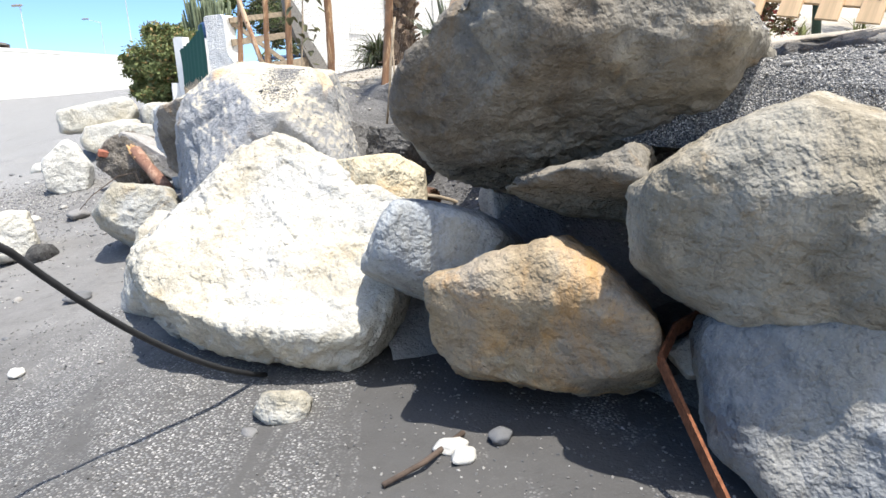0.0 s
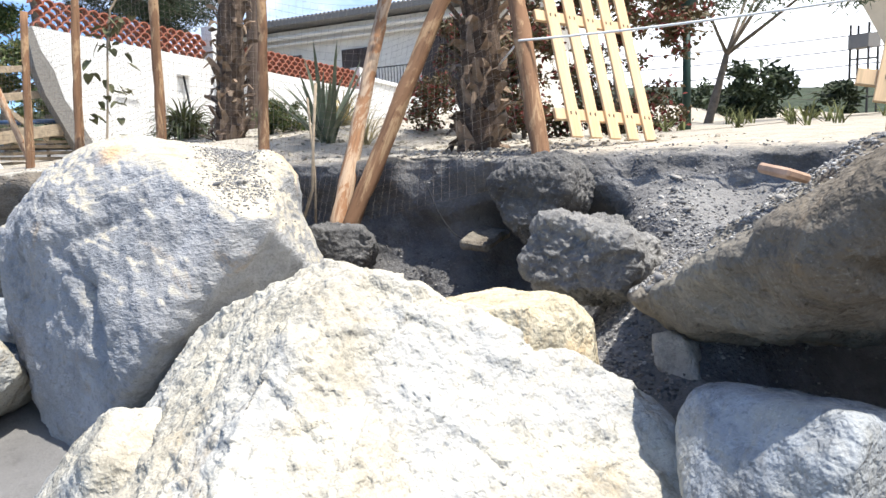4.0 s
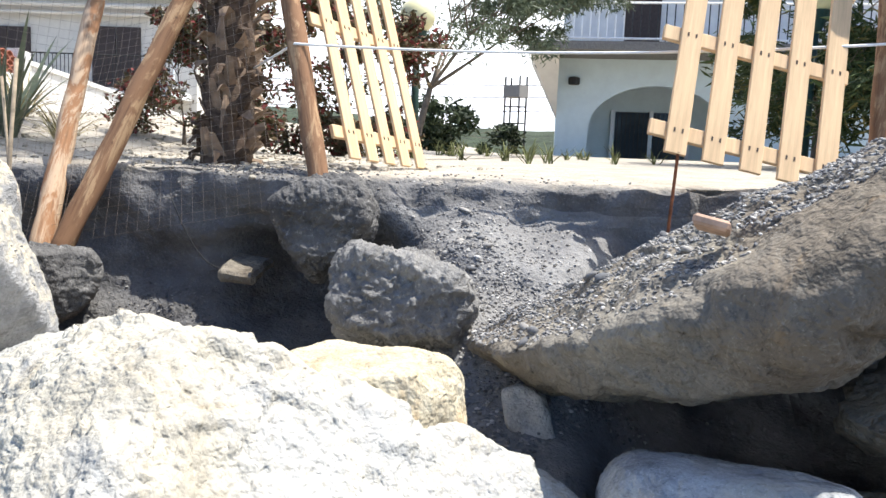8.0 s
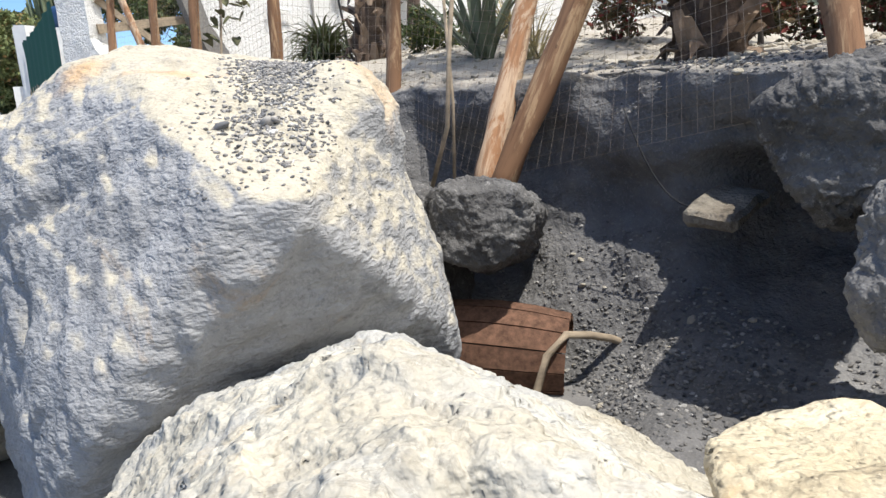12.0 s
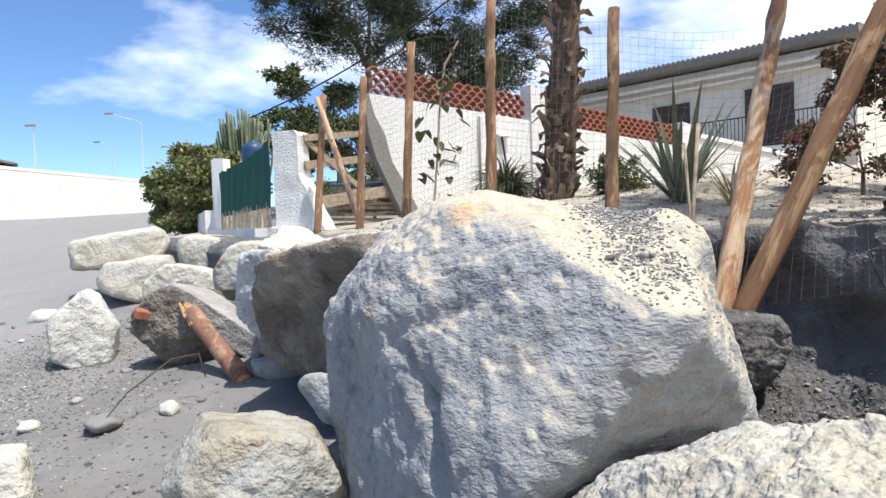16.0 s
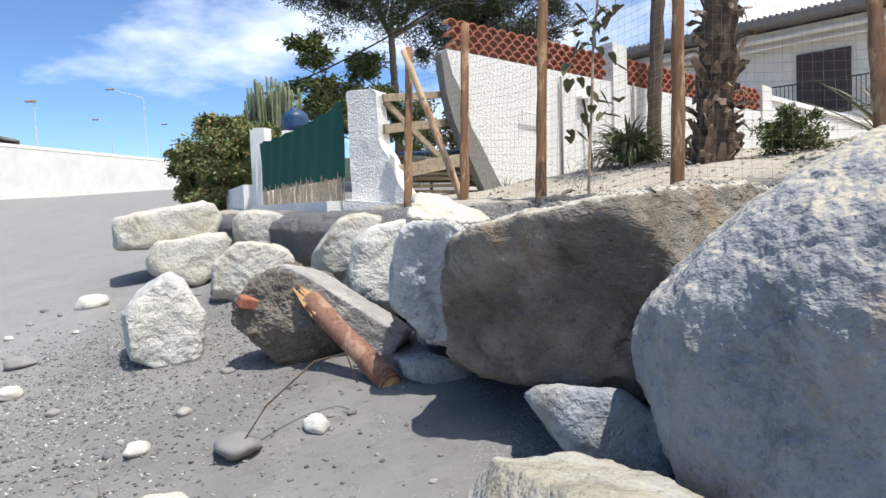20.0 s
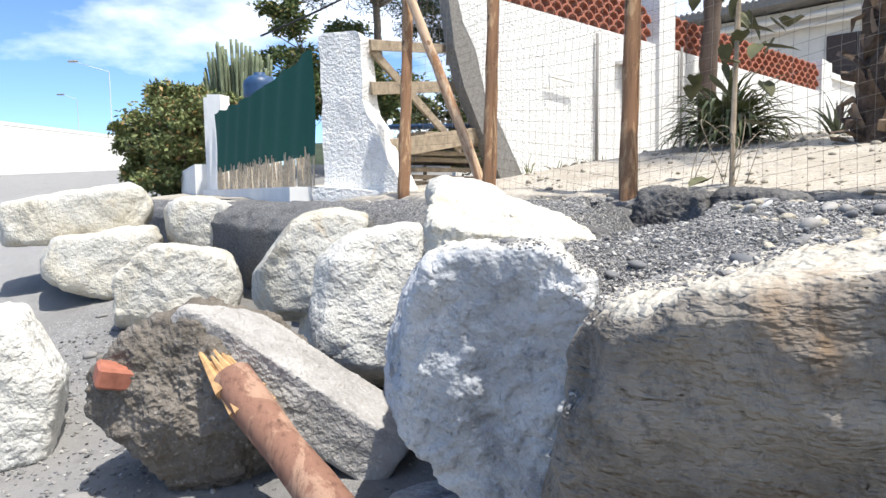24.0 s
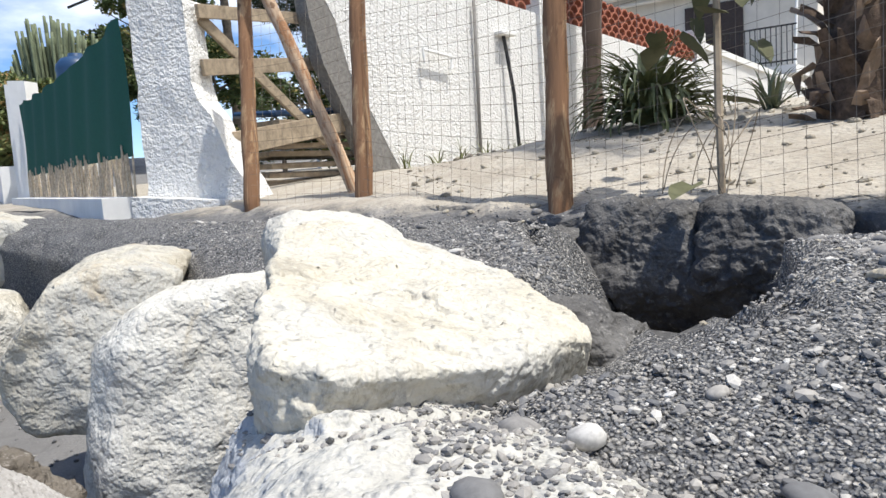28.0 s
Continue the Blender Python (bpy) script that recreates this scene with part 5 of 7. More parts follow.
pillar = thing("pillar", "white roughcast pillar, its foot broken into a slope", "pillar", at=(-4.4, 14.0, 1.5))
PA, PD = Vector((-4.57, 14.13, 0)), Vector((0.94, -0.35, 0)).normalized()
PB = Vector((-PD.y, PD.x, 0))
bm = bmesh.new()
foot = ((1.3, 0.95), (1.5, 0.9), (1.65, 0.84), (1.8, 0.76), (1.95, 0.66), (2.1, 0.6), (2.25, 0.55), (2.38, 0.46), (2.5, 0.43), (2.65, 0.42), (2.9, 0.41), (3.06, 0.41), (3.11, 0.39), (3.13, 0.34))
rings = []
for z, wide in foot:
    lo, hi = (0.0, wide) if z < 3.12 else (0.05, wide)
    edge = [(lo + (hi - lo) * i / 8, 0.0) for i in range(9)] + [(hi, 0.34 * i / 6) for i in range(1, 7)] + [(hi - (hi - lo) * i / 8, 0.34) for i in range(1, 9)] + [(lo, 0.34 - 0.34 * i / 6) for i in range(1, 6)]
    ring = []
    for q, r in edge:
        p = PA + PD * q + PB * r + Vector((0, 0, z))
        ring.append(bm.verts.new(p + Vector((noise.noise(p * 7), noise.noise(p * 7 + Vector((5, 0, 0))), 0.6 * noise.noise(p * 7 + Vector((0, 7, 0))))) * 0.022))
    rings.append(ring)
for u, w in zip(rings, rings[1:]):
    for i in range(len(u)):
        j = (i + 1) % len(u)
        bm.faces.new((u[i], u[j], w[j], w[i]))
bm.faces.new(rings[-1])
put("shaft", bm, M_STUCCO, pillar)
bm = bmesh.new()
prism(bm, (-4.66, 13.98, 0), (0.94, -0.35, 0), [(0, 1.35), (0.75, 1.35), (0.7, 1.66), (0, 1.72)], 0.5)
put("footing", bm, M_STUCCO, pillar)

GA, GB = Vector((-4.72, 14.35, 0)), Vector((-7.1, 19.6, 0))
GD = (GB - GA).normalized()
screen = thing("screen_fence", "green shade cloth fence on a low white wall", "fence", at=(-5.9, 17, 1.5))
bm = bmesh.new()
prism(bm, GA, GD, [(0, 1.1), (5.8, 1.1), (5.8, 1.74), (0, 1.72)], 0.22)
put("low_wall", bm, M_WALL, screen)
nn = 40
cloth = np.array([[tuple(GA + GD * (5.85 * i / nn - 0.15) + Vector((GD.y, -GD.x, 0)) * 0.018 * math.sin(i * 1.1 + j * 0.4) + Vector((0, 0, 2.02 + (0.99 - 0.07 * math.sin(math.pi * i / nn) + 0.015 * math.sin(i * 0.9)) * j / 8))) for j in range(9)] for i in range(nn + 1)])
cl = grid_mesh("shade_cloth", cloth, nn + 1, 9, M_GREEN, kind="")
cl.parent = screen
cl.matrix_parent_inverse = Matrix.Translation(screen.location).inverted()
bm = bmesh.new()
for i in range(150):
    c = GA + GD * (5.7 * i / 150) + Vector((GD.y, -GD.x, 0)) * random.uniform(-0.03, 0.03)
    rod(bm, c + Vector((0, 0, 1.72)), c + Vector((random.uniform(-0.02, 0.02), 0, random.uniform(1.98, 2.12))), 0.011, 0.008, 5)
tagged(put("reed_screen", bm, M_REED, screen, "dry reed stalks below the cloth"), kind="stuff")
for s in (5.75, 6.15):
    bm = bmesh.new()
    prism(bm, GA + GD * s, (0.94, -0.35, 0), [(-0.13, 1.2), (0.13, 1.2), (0.13, 3.32), (-0.13, 3.34)], 0.26)
    tagged(part("white_pier", bm, M_WALL), "white square concrete pier beside the screen", "pier", "piers")
bm = bmesh.new()
prism(bm, (-9.2, 24.2, 0), (0.36, -0.93, 0), [(0, 1.2), (4.4, 1.2), (4.4, 2.2), (0, 2.2)], 0.2)
tagged(part("wall_white", bm, M_WALL), "low white wall beyond the screen", "wall", kind="structure")
tank = thing("water_tank", "rounded dark blue plastic water tank on a block stand", "tank", at=(-6.45, 20.2, 1.7))
bm = bmesh.new()
prof = ((0.2, 3.28), (0.27, 3.31), (0.285, 3.4), (0.275, 3.47), (0.285, 3.54), (0.27, 3.62), (0.2, 3.7), (0.1, 3.73), (0.1, 3.77))
rings = [[bm.verts.new((-6.45 + r * math.cos(i * math.pi / 12), 20.2 + r * math.sin(i * math.pi / 12), z)) for i in range(24)] for r, z in prof]
for u, w in zip(rings, rings[1:]):
    for i in range(24):
        bm.faces.new((u[i], u[(i + 1) % 24], w[(i + 1) % 24], w[i]))
bm.faces.new(rings[-1])
put("vessel", bm, M_BLUETANK, tank, smooth=True)
bm = bmesh.new()
box(bm, 0.5, 0.5, 1.7, Matrix.Translation((-6.45, 20.2, 2.44)), 0.01)
put("stand", bm, M_WALL, tank, "white block stand")

gate = thing("plank_gate", "rough fence of weathered planks beside the pillar", "fence", at=(-3.6, 15, 1.6))
for a, b, h in (((-4.1, 14.1, 3.02), (-3.1, 15.9, 3.3), 0.1), ((-4.1, 14.1, 2.62), (-3.1, 15.9, 2.88), 0.12), ((-4.0, 14.1, 2.05), (-3.0, 15.6, 2.28), 0.18), ((-4.1, 14.2, 3.0), (-3.2, 15.4, 2.1), 0.09)):
    bm = bmesh.new()
    a, b = Vector(a), Vector(b)
    q = (b - a).to_track_quat("X", "Z").to_matrix().to_4x4()
    box(bm, (b - a).length, 0.03, h, Matrix.Translation((a + b) / 2) @ q, 0.004)
    put("plank", bm, M_OLDWOOD, gate)
shed = thing("outbuilding", "small white outbuilding behind the plank fence", "building", at=(-2.0, 21.5, 1.6))
bm = bmesh.new()
box(bm, 2.8, 1.6, 2.6, Matrix.Translation((-1.6, 22.0, 2.9)))
put("wall", bm, M_WALL, shed)
bm = bmesh.new()
box(bm, 3.0, 1.8, 0.12, Matrix.Translation((-1.6, 22.0, 4.26)) @ Matrix.Rotation(radians(4), 4, "Y"), 0.01)
put("roof", bm, M_CONCRETE, shed)

bench = thing("timber_pile", "stack of old boards under a blue tarpaulin", "timber", at=(-3.2, 15.6, 1.7))
for i in range(7):
    bm = bmesh.new()
    box(bm, 1.25, 0.5, 0.05, pose(-3.4 + 0.02 * i, 15.9 - 0.03 * i, 1.72 + 0.09 * i, random.uniform(-3, 3), random.uniform(-2, 2), 35 + random.uniform(-6, 6)), 0.005)
    put("board", bm, M_OLDWOOD, bench)
bm = bmesh.new()
box(bm, 1.2, 0.7, 0.06, pose(-3.35, 15.9, 2.42, 4, -3, 35), 0.02)
put("tarpaulin", bm, M_BLUETANK, bench, "crumpled blue tarpaulin")


# ---- plants ----
def leaf_cloud(bm, centre, radius, count, size, rng, squash=(1, 1, 1), slim=0.45, droop=0.0):
    """Small folded leaves scattered through an uneven clump."""
    c = Vector(centre)
    for _ in range(count):
        d = Vector((rng.gauss(0, 1), rng.gauss(0, 1), rng.gauss(0, 1))).normalized()
        r = radius * (rng.random() ** 0.45) * (0.75 + 0.5 * noise.noise(d * 2.3 + c))
        p = c + Vector((d.x * squash[0], d.y * squash[1], d.z * squash[2])) * r
        a = Vector((rng.gauss(0, 1), rng.gauss(0, 1), rng.gauss(0, 0.7) - droop)).normalized() * size * rng.uniform(0.6, 1.3)
        b = a.orthogonal().normalized()
        b.rotate(Matrix.Rotation(rng.uniform(0, 6.28), 3, a.normalized()))
        b *= a.length * slim * 0.5
        up = a.cross(b).normalized() * a.length * 0.08
        v = [bm.verts.new(q) for q in (p, p + a * 0.5 + b + up, p + a, p + a * 0.5 - b + up)]
        bm.faces.new((v[0], v[1], v[2]))
        bm.faces.new((v[0], v[2], v[3]))


def tree(name, base, trunk_top, clumps, leaf, material, label, r=0.14, category="tree", bark=None, per=500, squash=(1, 1, 0.75), slim=0.4, droop=0.1, seed=1):
    rng = random.Random(seed)
    ob = thing(name, label, category, at=base)
    bm = bmesh.new()
    base, top = Vector(base), Vector(trunk_top)
    rod(bm, base - Vector((0, 0, 0.1)), top, r, r * 0.6, 10, 0.35)
    forks = [top.lerp(Vector(c), 0.5) + Vector((0, 0, 0.1)) for c, _ in clumps[::4]]
    for f in forks:
        rod(bm, top, f, r * 0.45, r * 0.26, 6, 0.3)
    for c, rad in clumps:
        c = Vector(c)
        f = min(forks, key=lambda q: (q - c).length)
        mid = f.lerp(c, 0.5) + Vector((rng.uniform(-1, 1), rng.uniform(-1, 1), rng.uniform(-0.5, 1))) * 0.12 * (c - f).length
        rod(bm, f, mid, r * 0.22, r * 0.14, 6, 0.2)
        rod(bm, mid, c, r * 0.14, r * 0.06, 6, 0.2)
        for _ in range(4):
            e = c + Vector((rng.uniform(-1, 1), rng.uniform(-1, 1), rng.uniform(-0.6, 0.8))) * rad * 0.8
            rod(bm, mid.lerp(c, rng.random()), e, r * 0.14, r * 0.05, 5)
    put("trunk", bm, bark or M_BARK, ob, smooth=True)
    bm = bmesh.new()
    for c, rad in clumps:
        for _ in range(9):
            o = Vector((rng.uniform(-1, 1), rng.uniform(-1, 1), rng.uniform(-0.7, 0.8))) * rad * 0.75
            leaf_cloud(bm, Vector(c) + o, rad * rng.uniform(0.35, 0.65), per // 3, leaf, rng, squash, slim, droop)
    put("crown", bm, material, ob)
    return ob


def around(c, n, spread, rad, seed):
    rng = random.Random(seed)
    return [((c[0] + rng.uniform(-1, 1) * spread[0], c[1] + rng.uniform(-1, 1) * spread[1], c[2] + rng.uniform(-1, 1) * spread[2]), rad * rng.uniform(0.7, 1.25)) for _ in range(n)]


tree("olive_tree", (8.0, 13.0, 1.85), (8.3, 12.8, 3.2), around((8.9, 12.2, 5.0), 13, (1.7, 1.9, 1.3), 0.75, 4) + around((9.6, 10.9, 4.7), 4, (0.5, 0.7, 0.5), 0.5, 5), 0.13, M_LEAF_GREY, "narrow-leaved grey-green tree beside a garden lamp", 0.09, per=420, slim=0.22, droop=0.5, seed=2)
tree("pine_tree", (-5.0, 34.0, 2.0), (-5.2, 34.6, 8.4), around((-5.3, 34.8, 11.2), 20, (3.2, 2.4, 2.2), 1.9, 6), 0.3, M_LEAF_DARK, "tall umbrella pine behind the garden wall", 0.22, per=620, squash=(1, 1, 0.6), slim=0.12, seed=3)
tree("pine_tree", (-0.5, 38.0, 2.2), (-0.5, 37.8, 7.6), around((-0.4, 37.6, 9.4), 16, (3.0, 2.4, 1.6), 1.8, 7), 0.3, M_LEAF_DARK, "broad dark pine behind the garden wall", 0.2, per=620, squash=(1, 1, 0.6), slim=0.12, seed=4)
tree("green_tree", (-6.3, 32.5, 1.8), (-6.3, 32.6, 4.2), around((-6.4, 32.6, 5.9), 12, (2.0, 1.8, 1.5), 1.1, 8), 0.2, M_LEAF, "round dark green tree behind the gate", 0.18, per=600, seed=5)
tree("hedge", (-8.3, 24.6, 1.5), (-8.3, 24.7, 2.6), around((-8.55, 24.8, 3.15), 20, (0.95, 1.1, 0.85), 0.72, 9) + around((-9.75, 25.0, 2.5), 12, (0.6, 0.8, 0.7), 0.65, 10), 0.13, M_HEDGE, "large dense hedge with yellowish flowers by the beach", 0.12, "hedge", per=650, slim=0.5, seed=6)
tree("shrub", (2.3, 9.6, garden_z(2.3, 9.6)), (2.3, 9.6, 2.1), around((2.3, 9.6, 2.7), 9, (0.5, 0.6, 0.8), 0.4, 11), 0.075, M_LEAF_RED, "twiggy shrub with reddish leaves behind the palm", 0.03, "shrub", per=330, slim=0.5, seed=7)
tree("shrub", (3.3, 9.2, garden_z(3.3, 9.2)), (3.3, 9.2, 2.2), around((3.3, 9.2, 2.75), 11, (0.55, 0.55, 0.85), 0.38, 17), 0.075, M_LEAF_RED, "tall twiggy shrub with reddish leaves beside a garden lamp", 0.03, "shrub", per=300, slim=0.5, seed=17)
tree("shrub", (1.7, 9.9, garden_z(1.7, 9.9)), (1.7, 9.9, 2.0), around((1.7, 10.0, 2.6), 6, (0.35, 0.4, 0.6), 0.3, 12), 0.06, M_LEAF_RED, "twiggy shrub with reddish leaves by the stairs", 0.025, "shrub", per=260, slim=0.5, seed=8)
tree("shrub", (9.0, 6.0, 1.8), (9.0, 6.0, 2.6), around((9.2, 5.6, 4.2), 20, (1.5, 2.3, 1.9), 0.85, 13), 0.2, M_LEAF, "dark palm-like shrubs behind the pallet", 0.06, "shrub", per=330, slim=0.18, seed=9)
tree("shrub", (-3.6, 19.0, 1.7), (-3.6, 19.0, 2.2), around((-3.55, 19.0, 2.75), 12, (0.8, 0.5, 0.75), 0.45, 15), 0.09, M_LEAF, "leafy green bush behind the plank fence", 0.04, "shrub", per=260, slim=0.5, seed=12)
tree("shrub", (6.2, 2.3, 1.7), (6.2, 2.3, 2.0), around((6.3, 2.2, 2.6), 16, (0.9, 1.8, 0.9), 0.6, 18), 0.14, M_LEAF, "dark narrow-leaved shrubs beyond the wire fence", 0.05, "shrub", per=260, slim=0.2, seed=19)
tree("shrub", (0.0, 11.2, 1.8), (0.0, 11.2, 1.95), around((0.0, 11.2, 2.1), 6, (0.4, 0.3, 0.15), 0.2, 14), 0.05, M_LEAF, "low green garden shrub with small flowers", 0.02, "shrub", per=220, seed=10)


def strap(bm, root, heading, lift, length, width, curl, seg=6):
    """One long tapering leaf that bends over."""
    p, q = Vector(root), []
    for i in range(seg + 1):
        k = i / seg
        el = lift - curl * k * k
        w = width * (1 - k) ** 0.6 * (0.5 + min(1, k * 4) * 0.5)
        side = Vector((-math.sin(heading), math.cos(heading), 0)) * w / 2
        q.append((bm.verts.new(p - side), bm.verts.new(p - Vector((0, 0, w * 0.22))), bm.verts.new(p + side)))
        p = p + Vector((math.cos(heading) * math.cos(el), math.sin(heading) * math.cos(el), math.sin(el))) * (length / seg)
    for a, b in zip(q, q[1:]):
        bm.faces.new((a[0], a[1], b[1], b[0]))
        bm.faces.new((a[1], a[2], b[2], b[1]))


def rosette(name, base, n, length, width, material, label, lift=(0.9, 1.5), curl=0.4, seed=1, category="plant", group=""):
    rng = random.Random(seed)
    ob = thing(name, label, category, group, at=base)
    for i in range(n):
        bm = bmesh.new()
        strap(bm, Vector(base) + Vector((rng.uniform(-0.05, 0.05), rng.uniform(-0.05, 0.05), 0)), i * 2.4 + rng.uniform(-0.3, 0.3), rng.uniform(*lift), length * rng.uniform(0.6, 1.1), width, curl * rng.uniform(0.4, 1.5))
        put("leaf", bm, material, ob, smooth=True)
    return ob


rosette("agave", (0.0, 9.65, garden_z(0.0, 9.65) - 0.02), 30, 1.05, 0.075, M_AGAVE, "large grey-green agave with long pointed leaves", (0.6, 1.5), 0.35, 1)
rosette("aloe", (-1.25, 12.85, 1.98), 300, 0.7, 0.05, M_ALOE, "round clump of strap-leaved aloe in the sand", (0.25, 1.5), 2.6, 2)
rosette("agave", (-0.55, 12.6, garden_z(-0.55, 12.6)), 26, 0.4, 0.03, M_AGAVE, "small spiky grass clump near the wall", (0.4, 1.4), 1.0, 3)
rosette("grass_tuft", (0.55, 11.0, garden_z(0.55, 11.0)), 90, 0.62, 0.022, M_DRY, "wide tuft of long yellow-green grass", (0.5, 1.4), 1.5, 5)
rosette("grass_tuft", (0.3, 9.3, garden_z(0.3, 9.3)), 40, 0.5, 0.02, M_DRY, "tuft of dry yellow grass by the agave", (0.5, 1.4), 1.1, 4)
rng = random.Random(11)
for i in range(26):
    x, y = rng.uniform(3.5, 9.5), rng.uniform(7.5, 12.5)
    rosette("grass_tuft", (x, y, garden_z(x, y)), 12, 0.3, 0.03, M_DRYGREEN, "low tuft of greenish weeds on the sand", (0.5, 1.5), 0.8, 20 + i, "grass", "weed tufts")
for i in range(14):
    s = 0.9 + i * 0.42
    q = WA + WD * s + WN * 0.18
    rosette("grass_tuft", (q.x, q.y, garden_z(q.x, q.y)), 10, 0.28, 0.02, M_DRYGREEN, "weeds growing at the wall's foot", (0.6, 1.5), 0.8, 60 + i, "grass", "weed tufts")


def palm(base, top, r, label, stubs, seed, fronds=0):
    rng = random.Random(seed)
    base, top = Vector(base), Vector(top)
    ob = thing("palm", label, "palm", at=base)
    bm = bmesh.new()
    rod(bm, base - Vector((0, 0, 0.1)), base.lerp(top, 0.12), r * 1.35, r * 1.1, 16, 0.4)
    rod(bm, base.lerp(top, 0.1), top, r * 1.1, r * 0.95, 16, 0.4)
    put("trunk", bm, M_TRUNK, ob, smooth=True)
    for i in range(stubs):                            # old leaf bases: flat straps that leave the trunk upwards and curl away or hang
        k = ((i + 0.5) / stubs) ** 1.5
        p = base.lerp(top, k)
        a = i * 2.4 + rng.uniform(-0.4, 0.4)
        out = Vector((math.cos(a), math.sin(a), 0))
        side = Vector((-out.y, out.x, 0))
        lift, turn_ = rng.uniform(0.75, 1.35), rng.uniform(-0.2, 0.5)
        if rng.random() < 0.3:
            turn_ = rng.uniform(0.7, 1.25)
        width, length = r * rng.uniform(0.3, 0.48), r * rng.uniform(1.0, 1.9)
        twist = rng.uniform(-0.5, 0.5)
        q = p + out * r * 0.92
        bm = bmesh.new()
        rings = []
        for j in range(4):
            el = lift - turn_ * j
            way = out * math.cos(el) + Vector((0, 0, math.sin(el)))
            nrm = out * -math.sin(el) + Vector((0, 0, math.cos(el)))
            w = width * (1.0, 0.8, 0.62, 0.4)[j]
            sd = side * math.cos(twist * j) + nrm * math.sin(twist * j)
            t = 0.022 * (1 - 0.2 * j)
            rings.append([bm.verts.new(q + sd * w + nrm * t * 0.3), bm.verts.new(q + nrm * t), bm.verts.new(q - sd * w + nrm * t * 0.3), bm.verts.new(q - nrm * t * 0.6)])
            q = q + way * length / 3
        for u, w in zip(rings, rings[1:]):
            for j in range(4):
                bm.faces.new((u[j], u[(j + 1) % 4], w[(j + 1) % 4], w[j]))
        bm.faces.new(rings[0][::-1])
        bm.faces.new(rings[-1])
        put("leaf_base", bm, M_PALMSTUB if rng.random() < 0.55 else M_TRUNK, ob)
    for i in range(fronds):
        bm = bmesh.new()
        a = i * 2.4
        out = Vector((math.cos(a), math.sin(a), 0))
        lift = rng.uniform(-0.9, 0.7)
        p = top.copy()
        for k in range(12):
            el = lift - 0.12 * k
            q = p + (out * math.cos(el) + Vector((0, 0, math.sin(el)))) * 0.15
            rod(bm, p, q, 0.012, 0.01, 4)
            side = Vector((-out.y, out.x, 0))
            for sgn in (-1, 1):
                for m in range(2):
                    e = q + side * sgn * 0.4 * math.sin(0.4 + k * 0.2) + out * 0.2 - Vector((0, 0, 0.12))
                    w = out * 0.02
                    o = (p - q) * 0.5 * m
                    bm.faces.new([bm.verts.new(z) for z in (q + o - w, q + o + w, e + o)])
            p = q
        put("frond", bm, M_LEAF, ob)
    return ob


palm((0.75, 7.48, 1.62), (1.15, 7.95, 7.6), 0.145, "palm trunk with shaggy cut leaf bases, rope round it", 300, 5, 14)
palm((-0.78, 11.6, 1.82), (-0.3, 11.9, 7.7), 0.15, "slim palm trunk with cut leaf bases", 260, 6, 16)

# climbing plant on the wire
vine = thing("climbing_plant", "climbing plant with large drooping dull leaves on the wire", "plant", at=(-2.15, 10.75, 1.5))
bm = bmesh.new()
stem = [Vector((-2.18, 10.6, 1.45)), Vector((-2.15, 10.66, 1.9)), Vector((-2.1, 10.74, 2.4)), Vector((-2.06, 10.8, 2.9)), Vector((-2.0, 10.85, 3.3)), Vector((-1.85, 10.9, 3.55))]
for a, b in zip(stem, stem[1:]):
    rod(bm, a, b, 0.014, 0.011, 6)
put("stem", bm, M_OLDWOOD, vine)
rng = random.Random(8)
for i in range(46):
    p = stem[rng.randrange(1, 5)].lerp(stem[rng.randrange(2, 6)], rng.random()) + Vector((rng.uniform(-0.2, 0.2), rng.uniform(-0.15, 0.15), rng.uniform(-0.25, 0.1)))
    bm = bmesh.new()
    strap(bm, p, rng.uniform(0, 6.28), rng.uniform(-1.2, -0.1), rng.uniform(0.1, 0.19), rng.uniform(0.08, 0.14), 0.6, 4)
    put("leaf", bm, M_VINE, vine, smooth=True)

rng = random.Random(31)
for i in range(6):                                  # thin dry runners arching out and back to the ground
    a = rng.uniform(0, 6.28)
    reach, rise = rng.uniform(0.2, 0.45), rng.uniform(0.12, 0.34)
    root = Vector((-2.17, 10.6, 1.6 + rng.uniform(0, 0.25)))
    bm = bmesh.new()
    line = []
    for j in range(15):
        f = j / 14
        line.append(root + Vector((math.cos(a + f) * reach * math.sin(f * 1.9), math.sin(a + f) * 0.5 * reach * math.sin(f * 1.9), rise * math.sin(f * 3.0) - f * (root.z - 1.63))))
    tube(bm, line, 0.002, 5)
    put("stem", bm, M_OLDWOOD, vine, "dry looping runner", smooth=True)

# ---- garden lamp ----
def garden_lamp(base, height, r, label):
    ob = thing("garden_lamp", label, "lamp", "garden lamps", at=base)
    b = Vector(base)
    bm = bmesh.new()
    rod(bm, b, b + Vector((0, 0, height - r * 1.6)), 0.055, 0.045, 12)
    put("pole", bm, M_LAMPGREEN, ob, smooth=True)
    bm = bmesh.new()
    rod(bm, b + Vector((0, 0, height - r * 1.75)), b + Vector((0, 0, height - r * 0.85)), 0.06, r * 0.6, 16)
    put("collar", bm, M_LAMPGREEN, ob)
    bm = bmesh.new()
    bmesh.ops.create_uvsphere(bm, u_segments=28, v_segments=16, radius=r, matrix=Matrix.Translation(b + Vector((0, 0, height))))
    put("globe", bm, M_GLOBE, ob, "cream opal globe", smooth=True)


